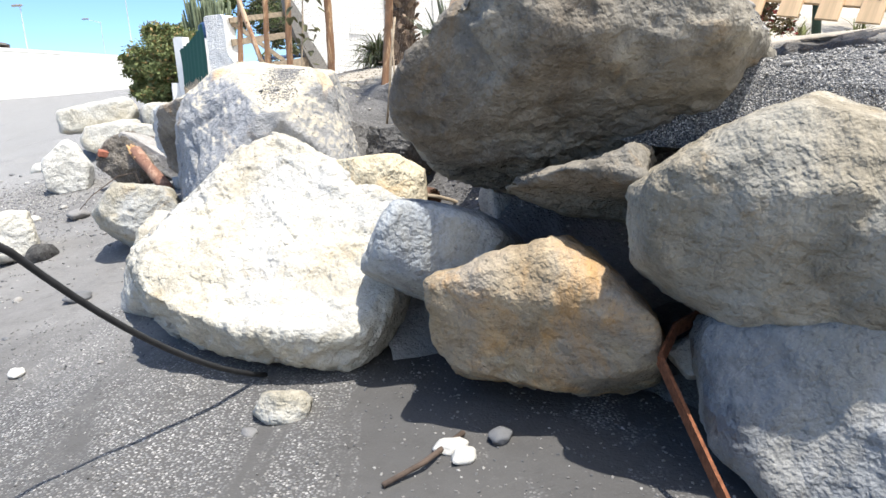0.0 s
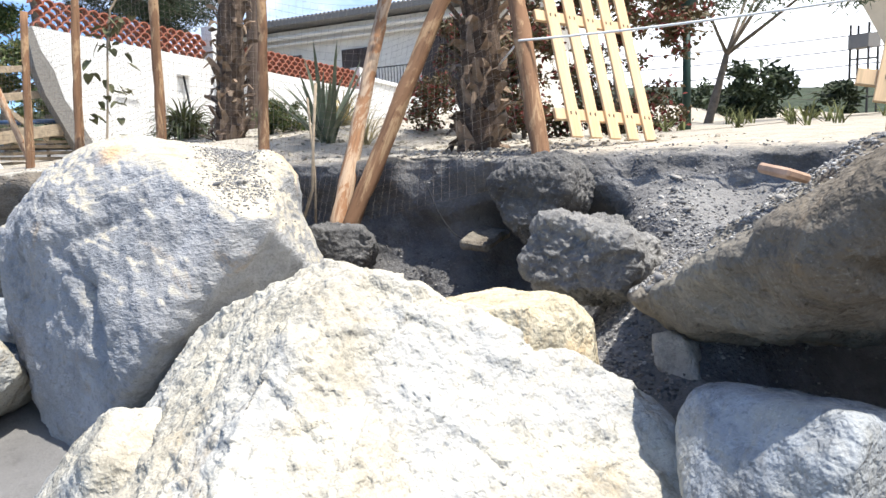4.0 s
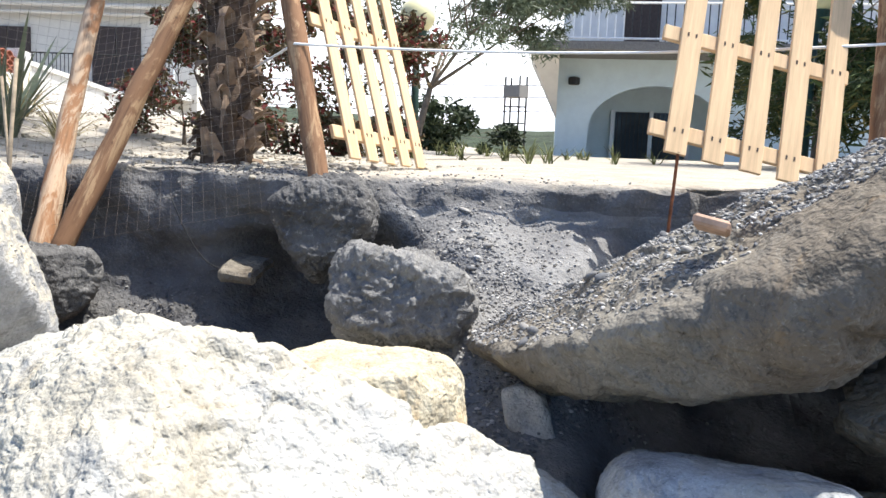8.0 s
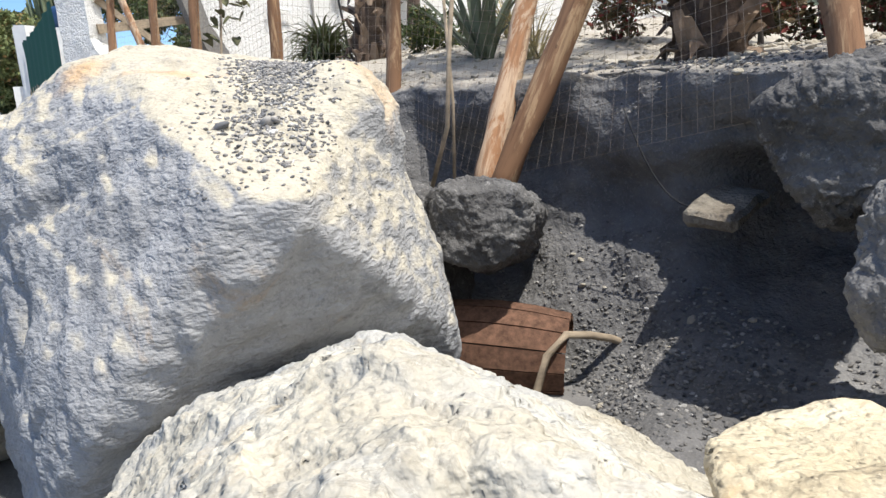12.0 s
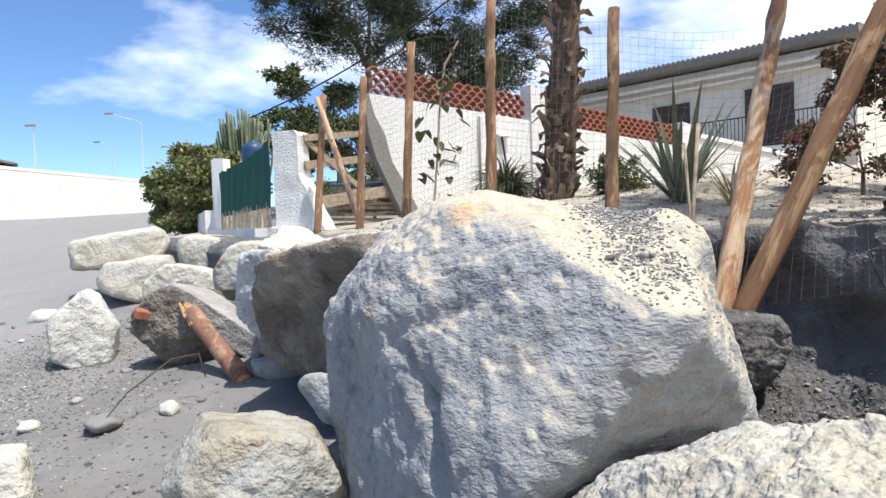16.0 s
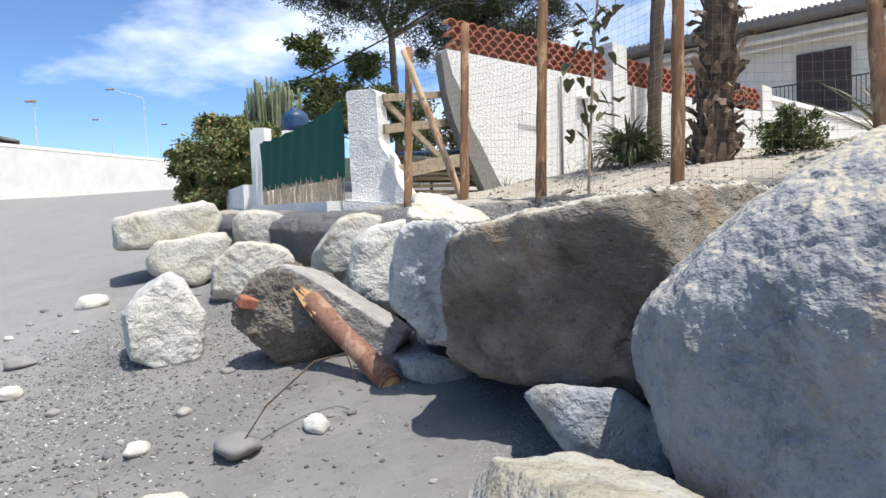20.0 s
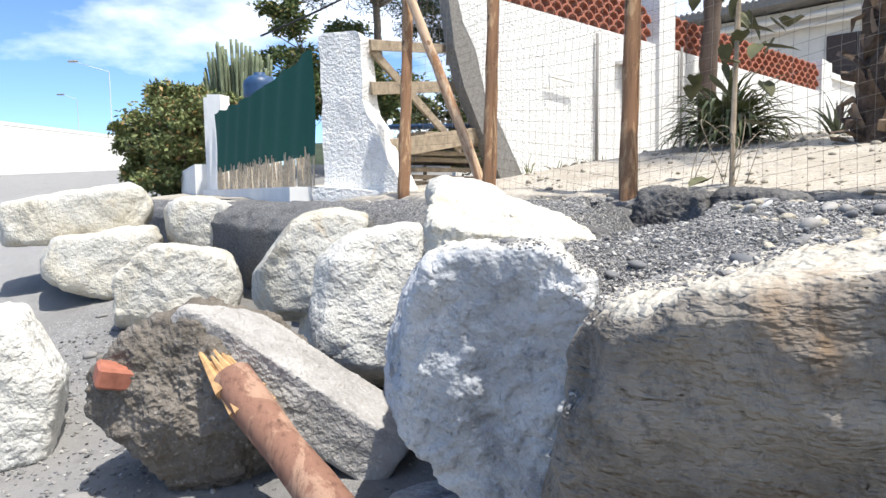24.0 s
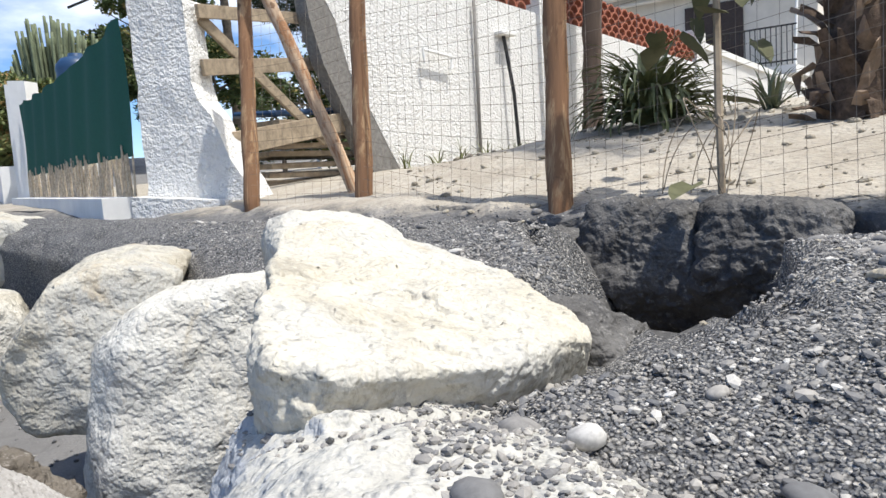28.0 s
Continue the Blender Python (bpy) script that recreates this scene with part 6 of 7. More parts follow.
garden_lamp((4.4, 9.3, garden_z(4.4, 9.3)), 3.5 - garden_z(4.4, 9.3), 0.215, "garden lamp with a cream globe on a dark green pole")
garden_lamp((8.2, 5.9, 1.8), 2.3, 0.29, "garden lamp with a cream globe behind the pallet")

# ---- houses ----
H1, H1D = Vector((10.8, 26.2, 0)), Vector((-0.652, 0.758, 0)).normalized()
H1N = Vector((-H1D.y, H1D.x, 0))
if H1N.y > 0:
    H1N = -H1N


def on1(s, z, out=0.0):
    return H1 + H1D * s + Vector((0, 0, z)) + H1N * out


def slab_between(bm, p, q, h, t):
    """An upright or lying board from p to q, h high, t thick."""
    m = (q - p).to_track_quat("X", "Z").to_matrix().to_4x4()
    box(bm, (q - p).length, t, h, Matrix.Translation((p + q) / 2) @ m)


house = thing("white_house", "cream flat-roofed house with a railed terrace", "house", at=(11, 29, 2))
bm = bmesh.new()
c = [on1(0, 0), on1(13, 0), on1(13, 0, -8), on1(0, 0, -8)]
lo = [bm.verts.new(Vector((p.x, p.y, 1.6))) for p in c]
hi = [bm.verts.new(Vector((p.x, p.y, 6.95))) for p in c]
for i in range(4):
    bm.faces.new((lo[i], lo[(i + 1) % 4], hi[(i + 1) % 4], hi[i]))
bmesh.ops.recalc_face_normals(bm, faces=bm.faces)
put("wall", bm, M_CREAMWALL, house)
roof = bm = bmesh.new()
slab_between(bm, on1(-0.4, 7.12, -3.6), on1(13.4, 7.12, -3.6), 0.2, 9.0)
roof = put("roof", bm, M_CONCRETE, house, "corrugated grey roof edge")
bm = bmesh.new()
for i in range(70):
    p = on1(-0.35 + i * 0.2, 7.26, 0.86)
    rod(bm, p, p - H1N * 8.8 + Vector((0, 0, 0.12)), 0.06, 0.06, 5)
put("corrugation", bm, M_CONCRETE, house)
bm = bmesh.new()
rod(bm, on1(0.2, 6.6, 0.5), on1(12, 6.6, 0.5), 0.09, 0.09, 8)
rod(bm, on1(0.4, 6.35, 0.35), on1(12, 6.35, 0.35), 0.06, 0.06, 8)
put("awning_roller", bm, M_CREAMWALL, house)
for s0, s1, z0, z1 in ((1.9, 3.6, 3.9, 6.0), (5.7, 7.3, 4.7, 5.9), (9.3, 10.4, 4.9, 5.9)):
    w = put("window", bmesh.new(), M_SHUTTER, house)
    for k, s in enumerate(np.linspace(s0, s1, 3)[:-1]):
        bm = bmesh.new()
        slab_between(bm, on1(s + 0.02, (z0 + z1) / 2, 0.04), on1(s + (s1 - s0) / 2 - 0.02, (z0 + z1) / 2, 0.04), z1 - z0, 0.06)
        part("shutter", bm, M_SHUTTER, w)
    bm = bmesh.new()
    slab_between(bm, on1(s0 - 0.12, z0 - 0.06, 0.06), on1(s1 + 0.12, z0 - 0.06, 0.06), 0.08, 0.24)
    part("sill", bm, M_WALL, w)
bm = bmesh.new()
slab_between(bm, on1(0.2, 3.72, 0.8), on1(8.5, 3.72, 0.8), 0.22, 1.7)
put("terrace", bm, M_WALL, house)
rail = put("railing", bmesh.new(), M_IRON, house)
for i in range(52):
    bm = bmesh.new()
    s = 0.3 + i * 0.13
    rod(bm, on1(s, 3.85, 1.6), on1(s, 4.85, 1.6), 0.014, 0.014, 5)
    part("bar", bm, M_IRON, rail)
for z in (3.95, 4.85):
    bm = bmesh.new()
    rod(bm, on1(0.2, z, 1.6), on1(7.1, z, 1.6), 0.025, 0.025, 6)
    part("rail", bm, M_IRON, rail)
bm = bmesh.new()
rod(bm, on1(0.3, 3.8, 1.3), on1(0.3, 6.6, 0.9), 0.035, 0.035, 8)
put("downpipe", bm, M_WHITEP, house)

H2, H2D = Vector((14.56, 14.1, 0)), Vector((0.565, -0.825, 0))
H2N = Vector((-0.825, -0.565, 0))


def on2(s, z, out=0.0):
    return H2 + H2D * s + Vector((0, 0, z)) + H2N * out


house = thing("blue_house", "two-storey pale blue house with balcony and arch", "house", at=(17, 11, 1.8))
arch = [(0.85 + 1.75 * (1 - math.cos(math.pi * i / 14)), 2.9 + 1.15 * math.sin(math.pi * i / 14)) for i in range(15)]
bm = bmesh.new()
prism(bm, H2, H2D, [(0, 1.6), (0.85, 1.6)] + arch + [(4.35, 1.6), (9, 1.6), (9, 4.75), (0, 4.75)], 0.3)
put("lower_wall", bm, M_BLUEHOUSE, house)
bm = bmesh.new()
slab_between(bm, on2(0.02, 3.2, -1.9), on2(9, 3.2, -1.9), 3.2, 0.2)
slab_between(bm, on2(0.1, 3.2, -0.3), on2(0.1, 3.2, -5), 3.2, 0.2)
put("recess_wall", bm, M_BLUEHOUSE, house)
bm = bmesh.new()
slab_between(bm, on2(-0.75, 4.82, 0.2), on2(9, 4.82, 0.2), 0.2, 2.6)
slab = put("balcony", bm, M_CONCRETE, house, "grey balcony slab")
bm = bmesh.new()
v = [bm.verts.new(p) for p in (on2(-0.75, 4.7, 1.3), on2(-0.75, 4.7, -1.2), on2(0.0, 3.2, -1.2), on2(0.0, 3.2, 0.0), on2(0.0, 4.7, 1.3), on2(0.0, 4.7, -1.2))]
for f in ((0, 1, 2, 3), (0, 3, 4), (3, 2, 5, 4)):
    bm.faces.new([v[i] for i in f])
put("soffit", bm, M_CREAMWALL, house)
bm = bmesh.new()
prism(bm, on2(0.1, 0, -1.2), H2D, [(0, 4.9), (9, 4.9), (9, 7.3), (0, 7.3)], 4)
put("upper_wall", bm, M_WALL, house)
bm = bmesh.new()
slab_between(bm, on2(-0.15, 7.4, -2.6), on2(9, 7.4, -2.6), 0.18, 4.4)
roof = put("roof", bm, M_TERRACOTTA, house, "low roof of terracotta tiles")
for i in range(34):
    bm = bmesh.new()
    p = on2(-0.1 + i * 0.26, 7.5, -0.35)
    rod(bm, p, p - H2N * 4 + Vector((0, 0, 0.25)), 0.11, 0.1, 6)
    t = part("tile", bm, M_TERRACOTTA, roof)
bm = bmesh.new()
slab_between(bm, on2(1.75, 5.95, -1.16), on2(2.7, 5.95, -1.16), 2.0, 0.08)
put("door", bm, M_SHUTTER, house, "dark balcony door")
rail = put("railing", bmesh.new(), M_IRON, house)
for i in range(46):
    bm = bmesh.new()
    s = -0.7 + i * 0.2
    rod(bm, on2(s, 4.9, 1.4), on2(s, 5.85, 1.4), 0.016, 0.016, 5)
    part("bar", bm, M_IRON if i > 11 else M_WHITEP, rail)
for z in (5.0, 5.85):
    bm = bmesh.new()
    rod(bm, on2(-0.75, z, 1.4), on2(8.6, z, 1.4), 0.03, 0.03, 6)
    part("rail", bm, M_WHITEP, rail)
win = put("window", bmesh.new(), M_GLASS, house)
for s0 in (1.7, 2.75):
    bm = bmesh.new()
    slab_between(bm, on2(s0, 2.75, -1.76), on2(s0 + 0.95, 2.75, -1.76), 1.5, 0.06)
    part("pane", bm, M_GLASS, win)
    for k in range(8):
        bm = bmesh.new()
        rod(bm, on2(s0 + 0.06 + k * 0.12, 2.0, -1.6), on2(s0 + 0.06 + k * 0.12, 3.5, -1.6), 0.012, 0.012, 5)
        part("bar", bm, M_IRON, win)
for s in (1.62, 2.7, 3.74):
    bm = bmesh.new()
    slab_between(bm, on2(s - 0.05, 2.75, -1.7), on2(s + 0.05, 2.75, -1.7), 1.6, 0.12)
    part("frame", bm, M_WHITEP, win)
bm = bmesh.new()
box(bm, 0.24, 0.24, 0.2, Matrix.Translation(on2(0.42, 4.12, 0.1)), 0.03)
tagged(part("wall_lamp", bm, M_IRON), "square floodlight on the blue wall", "lamp")

# a slim lattice mast, trees and a hill far behind
mast = thing("lattice_mast", "slim steel lattice mast far behind the gardens", "mast", at=(33.9, 30.2, 3))
for dx, dy in ((-0.36, 0.53), (0.36, -0.53), (0.3, 0.6), (-0.3, -0.5)):
    bm = bmesh.new()
    rod(bm, (33.9 + dx, 30.2 + dy, 1.5), (33.9 + dx, 30.2 + dy, 7.4), 0.06, 0.06, 6)
    put("leg", bm, M_IRON, mast)
for z in (3.6, 4.6, 5.6, 6.6):
    bm = bmesh.new()
    rod(bm, (33.54, 30.73, z), (34.26, 29.67, z), 0.05, 0.05, 6)
    put("rung", bm, M_IRON, mast)
bm = bmesh.new()
box(bm, 0.9, 1.2, 0.7, Matrix.Translation((33.9, 30.2, 6.5)))
put("cabin", bm, M_CONCRETE, mast)

hu = np.linspace(-0.5, 1.75, 60)
hv = np.linspace(0, 1, 14)
pts = np.zeros((60, 14, 3))
for i, a in enumerate(hu):
    for j, k in enumerate(hv):
        R = 150 + 130 * k
        h = (14 + 8 * (0.5 + 0.5 * noise.noise(Vector((a * 2.2, 0.3, 0))))) * math.sin(math.pi * min(1, k * 1.2) * 0.5) + 1.4 * noise.noise(Vector((a * 25, k * 8, 1)))
        pts[i, j] = (R * math.cos(a), R * math.sin(a), h if k > 0 else -2)
grid_mesh("hill", pts, 60, 14, M_HILL, label="low wooded hill in the distance", category="hill")
tree("shrub", (16, 22, 1.8), (16, 22, 2.0), around((16.5, 21.5, 2.6), 14, (3.5, 4.5, 0.5), 0.9, 31), 0.25, M_LEAF_DARK, "row of dark green shrubs behind the gardens", 0.05, "shrub", per=300, seed=31)

# ---- across the beach ----
hall = thing("beach_building", "long low white building with a glazed porch", "building", at=(-28, 45, 3))
bm = bmesh.new()
fa, fd = Vector((-27.8, 43.1, 0)), Vector((3.1, 18.9, 0)).normalized()
prism(bm, fa, fd, [(0, 2.4), (34, 2.4), (34, 5.75), (0, 5.75)], 6)
put("wall", bm, M_OLDPAINT, hall, "white wall with flaking grey patches")
bm = bmesh.new()
prism(bm, fa - fd * 0.1, fd, [(0, 5.78), (34.3, 5.78), (34.3, 5.98), (0, 5.98)], 6.2)
put("roof_edge", bm, M_WALL, hall)
pd = Vector((-4.8, -0.64, 0)).normalized()
bm = bmesh.new()
slab_between(bm, fa + Vector((0, 0, 3.4)), fa + pd * 5 + Vector((0, 0, 3.4)), 1.4, 0.3)
put("plinth", bm, M_PINK, hall, "pinkish plinth")
porch = part("glazed_porch", bmesh.new(), M_WHITEP, hall)
porch.matrix_parent_inverse = Matrix.Translation(hall.location).inverted()
for i in range(5):
    bm = bmesh.new()
    rod(bm, fa + pd * (1.24 * i) + Vector((0, 0, 4.1)), fa + pd * (1.24 * i) + Vector((0, 0, 6.1)), 0.06, 0.06, 6)
    part("mullion", bm, M_WHITEP, porch)
    if i < 4:
        for z in (4.1, 5.1):
            bm = bmesh.new()
            slab_between(bm, fa + pd * (1.24 * i + 0.08) + Vector((0, 0.1, z + 0.48)), fa + pd * (1.24 * i + 1.16) + Vector((0, 0.1, z + 0.48)), 0.9, 0.03)
            part("pane", bm, M_GLASS, porch)
for z in (4.1, 5.1, 6.1):
    bm = bmesh.new()
    rod(bm, fa + Vector((0, 0, z)), fa + pd * 5 + Vector((0, 0, z)), 0.06, 0.06, 6)
    part("transom", bm, M_WHITEP, porch)
bm = bmesh.new()
slab_between(bm, fa + pd * -0.2 + Vector((0, 1.8, 6.3)), fa + pd * 5.3 + Vector((0, 1.8, 6.45)), 0.12, 4.2)
put("porch_roof", bm, M_CONCRETE, hall)
bm = bmesh.new()
slab_between(bm, fa + Vector((0, 4, 4.5)), fa + pd * 5 + Vector((0, 4, 4.5)), 3.6, 0.2)
put("porch_back", bm, M_SHUTTER, hall)


def street_lamp(base, height, arm, label):
    ob = thing("street_lamp", label, "street lamp", "street lamps", at=base)
    b = Vector(base)
    t = b + Vector((0, 0, height))
    bm = bmesh.new()
    rod(bm, b, t, 0.06, 0.035, 8)
    put("pole", bm, M_LAMPGREY, ob)
    e = t + Vector((arm, 0, abs(arm) * 0.3))
    bm = bmesh.new()
    rod(bm, t, e, 0.03, 0.025, 6)
    put("arm", bm, M_LAMPGREY, ob)
    bm = bmesh.new()
    box(bm, 0.7, 0.25, 0.14, Matrix.Translation(e), 0.04)
    put("lantern", bm, M_CONCRETE, ob)


street_lamp((-26.6, 62.5, 2.5), 8.4, -2.6, "tall pale street lamp with a long arm")
street_lamp((-29.3, 51.7, 2.5), 6.7, -0.2, "slim floodlight mast behind the long building")
street_lamp((-38.0, 82.0, 2.5), 9.0, -1.6, "distant street lamp beyond the building")
street_lamp((-36.0, 90.0, 2.5), 9.5, 0.6, "distant street lamp beyond the building")
tree("shrub", (-26, 75, 2.5), (-26, 75, 4.5), around((-25, 75, 6.0), 8, (3, 2, 0.8), 1.2, 33), 0.4, M_LEAF_DARK, "dark tree tops behind the long building", 0.15, "tree", per=260, seed=33)
cactus = thing("cactus", "tall branching cactus above the hedge", "cactus", at=(-8.2, 24.9, 1.7))
rng = random.Random(3)
for i in range(95):
    bm = bmesh.new()
    x, y = -7.95 + rng.uniform(-0.85, 0.85), 24.9 + rng.uniform(-0.5, 0.5)
    top = rng.uniform(4.6, 5.45) - abs(x + 7.95) * 0.55
    low = Vector((x * 0.7 - 2.385, y, 3.0)).lerp(Vector((x, y, top)), rng.uniform(0.0, 0.5))
    rod(bm, low, (x, y, top), 0.036, 0.03, 7, 0.2)
    put("stem", bm, M_CACTUS, cactus, smooth=True)

# a folded parasol between the gardens
parasol = thing("folded_parasol", "folded white garden parasol beyond the lamp", "parasol", at=(14.6, 18.8, 1.75))
PB = Vector((14.6, 18.8, 1.75))
bm = bmesh.new()
rod(bm, PB, PB + Vector((0, 0, 1.62)), 0.022, 0.022, 8)
put("pole", bm, M_WHITEP, parasol)
bm = bmesh.new()
prof = ((0.03, 1.6), (0.06, 1.5), (0.12, 1.1), (0.17, 0.7), (0.2, 0.42), (0.15, 0.3))
rings = [[bm.verts.new(PB + Vector((math.cos(i * math.pi / 8), math.sin(i * math.pi / 8), 0)) * r * (1.0 if i % 2 else 0.72) + Vector((0, 0, z))) for i in range(16)] for r, z in prof]
for a, b in zip(rings, rings[1:]):
    for i in range(16):
        bm.faces.new((a[i], a[(i + 1) % 16], b[(i + 1) % 16], b[i]))
put("canopy", bm, M_WHITEP, parasol, "folded white cloth")


# ---- small things on the beach and in the bank ----
log = thing("log", "splintered brown log leaning on a broken block", "log", at=(-3.77, 9.2, 0.4))
bm = bmesh.new()
LA, LB = Vector((-3.78, 9.4, 0.42)), Vector((-4.4, 10.0, 0.94))
rod(bm, LA, LB, 0.085, 0.075, 14, 0.3)
put("trunk", bm, M_LOG, log, smooth=True)
for i in range(13):
    bm = bmesh.new()
    a = i * 0.49
    o = Vector((math.cos(a), math.sin(a), 0)) * 0.055
    rod(bm, LB + o * 1.3 - (LB - LA) * random.uniform(0.05, 0.2), LB + o * 0.9 + (LB - LA).normalized() * random.uniform(0.06, 0.2), 0.03, 0.005, 5)
    put("splinter", bm, M_SPLINTER, log, "raw orange splinter")
bm = bmesh.new()
rod(bm, LA - (LB - LA).normalized() * 0.03, LA + (LB - LA).normalized() * 0.02, 0.05, 0.088, 12, 0.2)
put("cut_end", bm, M_SPLINTER, log)

bm = bmesh.new()
box(bm, 0.22, 0.12, 0.09, pose(-4.88, 10.16, 0.92, 10, 14, 30), 0.012)
tagged(part("brick", bm, M_BRICK), "broken red brick set in the rough block", "brick")

# rusty bent bar between boulders
bar = [Vector(p) for p in ((0.95, 2.95, 0.44), (0.93, 2.86, 0.5), (0.78, 2.72, 0.49), (0.68, 2.56, 0.43), (0.73, 2.12, 0.2), (0.78, 1.85, 0.02))]
bm = bmesh.new()
for a, b in zip(bar, bar[1:]):
    slab_between(bm, a - (b - a).normalized() * 0.01, b + (b - a).normalized() * 0.01, 0.055, 0.012)
tagged(part("rusty_bar", bm, M_RUST), "bent flat bar of rusty iron between boulders", "bar")

# half-buried barrel and root in the washed-out hollow
barrel = thing("barrel", "half-buried rotten wooden barrel in the hollow", "barrel", at=(-0.3, 7.0, 0.3))
BA, BB = Vector((-0.86, 7.1, 0.42)), Vector((-0.27, 6.84, 0.37))
ax = (BB - BA).normalized()
sd = ax.cross(Vector((0, 0, 1))).normalized()
up = sd.cross(ax)
for i in range(14):
    bm = bmesh.new()
    a0 = 2 * math.pi * i / 14
    ring = []
    for k in range(5):
        u = k / 4
        r = 0.2 + 0.03 * math.sin(math.pi * u)
        c = BA.lerp(BB, u)
        for rr, da in ((r, 0.01), (r, 0.43), (r - 0.02, 0.43), (r - 0.02, 0.01)):
            ring.append(bm.verts.new(c + (sd * math.cos(a0 + da) + up * math.sin(a0 + da)) * rr))
    for k in range(4):
        for m in range(4):
            bm.faces.new((ring[4 * k + m], ring[4 * k + (m + 1) % 4], ring[4 * k + 4 + (m + 1) % 4], ring[4 * k + 4 + m]))
    put("stave", bm, M_ROTTEN, barrel)
rope("root", [Vector(p) for p in ((-0.5, 6.6, 0.1), (-0.49, 6.62, 0.3), (-0.42, 6.66, 0.46), (-0.32, 6.7, 0.53), (-0.2, 6.74, 0.5), (-0.08, 6.8, 0.45), (0.03, 6.86, 0.38), (0.1, 6.88, 0.28))], 0.018, M_OLDWOOD, "bent dry root arching over the barrel", "root")
bm = bmesh.new()
box(bm, 0.4, 0.22, 0.07, pose(0.36, 6.63, 1.03, 6, -8, 40), 0.02)
bmesh.ops.subdivide_edges(bm, edges=bm.edges[:], cuts=2, use_grid_fill=True)
for v in bm.verts:
    v.co += Vector((noise.noise(v.co * 9), noise.noise(v.co * 9 + Vector((4, 0, 0))), noise.noise(v.co * 9 + Vector((0, 4, 0))))) * 0.02
tagged(part("rubble_slab", bm, M_TILTED), "flat slab of rubble jutting from the black bank", "rubble")
rope("hanging_wire", sagging((0.05, 6.95, 1.45), (0.3, 6.66, 1.05), 0.16), 0.004, M_RUBBER, "thin dark wire hanging from the bank", "wire")
rope("twig", [Vector(p) for p in ((-4.55, 8.55, 0.34), (-4.45, 8.72, 0.5), (-4.2, 8.95, 0.7), (-4.02, 9.05, 0.72), (-3.95, 8.98, 0.55))], 0.006, M_POST_DARK, "bent bare twig stuck in the sand", "twig")
rope("twig", [Vector(p) for p in ((-0.35, 2.5, 0.03), (-0.2, 2.62, 0.05), (-0.05, 2.85, 0.05))], 0.012, M_POST_DARK, "short dry stick on the sand", "twig")
rope("rope_end", [Vector(p) for p in ((-4.95, 6.95, 0.1), (-4.9, 6.72, 0.25), (-4.7, 6.6, 0.3), (-4.5, 6.55, 0.22), (-4.38, 6.5, 0.1))], 0.016, M_OLDWOOD, "frayed brown rope draped over a white rock", "rope")
rope("twig", [Vector(p) for p in ((-0.75, 7.7, 1.0), (-0.66, 7.45, 1.4), (-0.62, 7.5, 1.75), (-0.55, 7.6, 2.2))], 0.012, M_OLDWOOD, "dry vine stem hanging on the wire", "vine")
rope("twig", [Vector(p) for p in ((-0.62, 7.62, 1.0), (-0.6, 7.6, 1.5), (-0.6, 7.7, 2.1))], 0.009, M_OLDWOOD, "dry vine stem hanging on the wire", "vine")
bm = bmesh.new()
box(bm, 0.16, 0.1, 0.03, pose(-0.03, 3.68, 1.54, 12, 10, 20), 0.008)
tagged(part("brick_shard", bm, M_BRICKPALE), "pale brick shard on the shingle", "brick")

# ---- stones and shingle ----
def stone_mesh(name, seed, flat=0.55, level=3):
    bm = ico(level)
    o = Vector((seed * 3.7, seed, 0))
    for v in bm.verts:
        k = 1 + 0.28 * noise.noise(v.co * 1.2 + o) + 0.1 * noise.noise(v.co * 3 + o)
        v.co = Vector((v.co.x * k, v.co.y * k * 0.75, v.co.z * k * flat))
    me = bpy.data.meshes.new(name)
    bm.to_mesh(me)
    bm.free()
    me.polygons.foreach_set("use_smooth", [True] * len(me.polygons))
    return me


STONES = [stone_mesh("stone", i, 0.4 + 0.1 * (i % 4)) for i in range(6)]
for i, me in enumerate(STONES):
    me.materials.append(M_STONE)


def ground_z(x, y):
    return beach(x, y) + 0.035 * fbm(x, y, 0, 3, 0.9)


rng = random.Random(77)
NAMED = [(-4.19, 8.85, 0.1, "chalk-white stone on the sand", M_STONEW), (-5.25, 8.8, 0.09, "flat white pebble on the sand", M_STONEW), (-4.6, 8.65, 0.17, "flat grey stone bedded in the sand", M_STONE),
         (-0.1, 2.75, 0.07, "pale flat stone beside pebbles", M_STONEW), (-0.05, 2.68, 0.06, "smooth white pebble on the sand", M_STONEW), (0.1, 2.8, 0.06, "pale blue-grey pebble on the sand", M_STONE),
         (-0.98, 2.98, 0.04, "small grey pebble on the sand", M_STONE), (-2.7, 4.1, 0.06, "white pebble standing in the sand", M_STONEW), (-4.0, 6.75, 0.15, "dark pitted lump of conglomerate", M_CLOD), (-4.15, 7.05, 0.08, "tan stone beside a white rock", M_STONEW), (-5.1, 6.9, 0.11, "rusty brown stone beside a white rock", M_BRICKPALE),
         (-7.9, 13.8, 0.2, "flat cream stone far along the beach", M_STONEW), (-6.9, 10.3, 0.13, "flat pale stone on the sand", M_STONEW), (-7.4, 11.3, 0.15, "flat grey stone on the sand", M_STONE), (-3.95, 9.7, 0.1, "small grey stone under the block", M_STONE),
         (-4.75, 6.1, 0.08, "pale pebble near the water side", M_STONEW), (-4.5, 5.85, 0.1, "smooth white stone on wet grit", M_STONEW), (-4.2, 5.8, 0.1, "smooth white stone on wet grit", M_STONEW), (-2.95, 5.35, 0.1, "grey stone half buried in sand", M_STONE)]
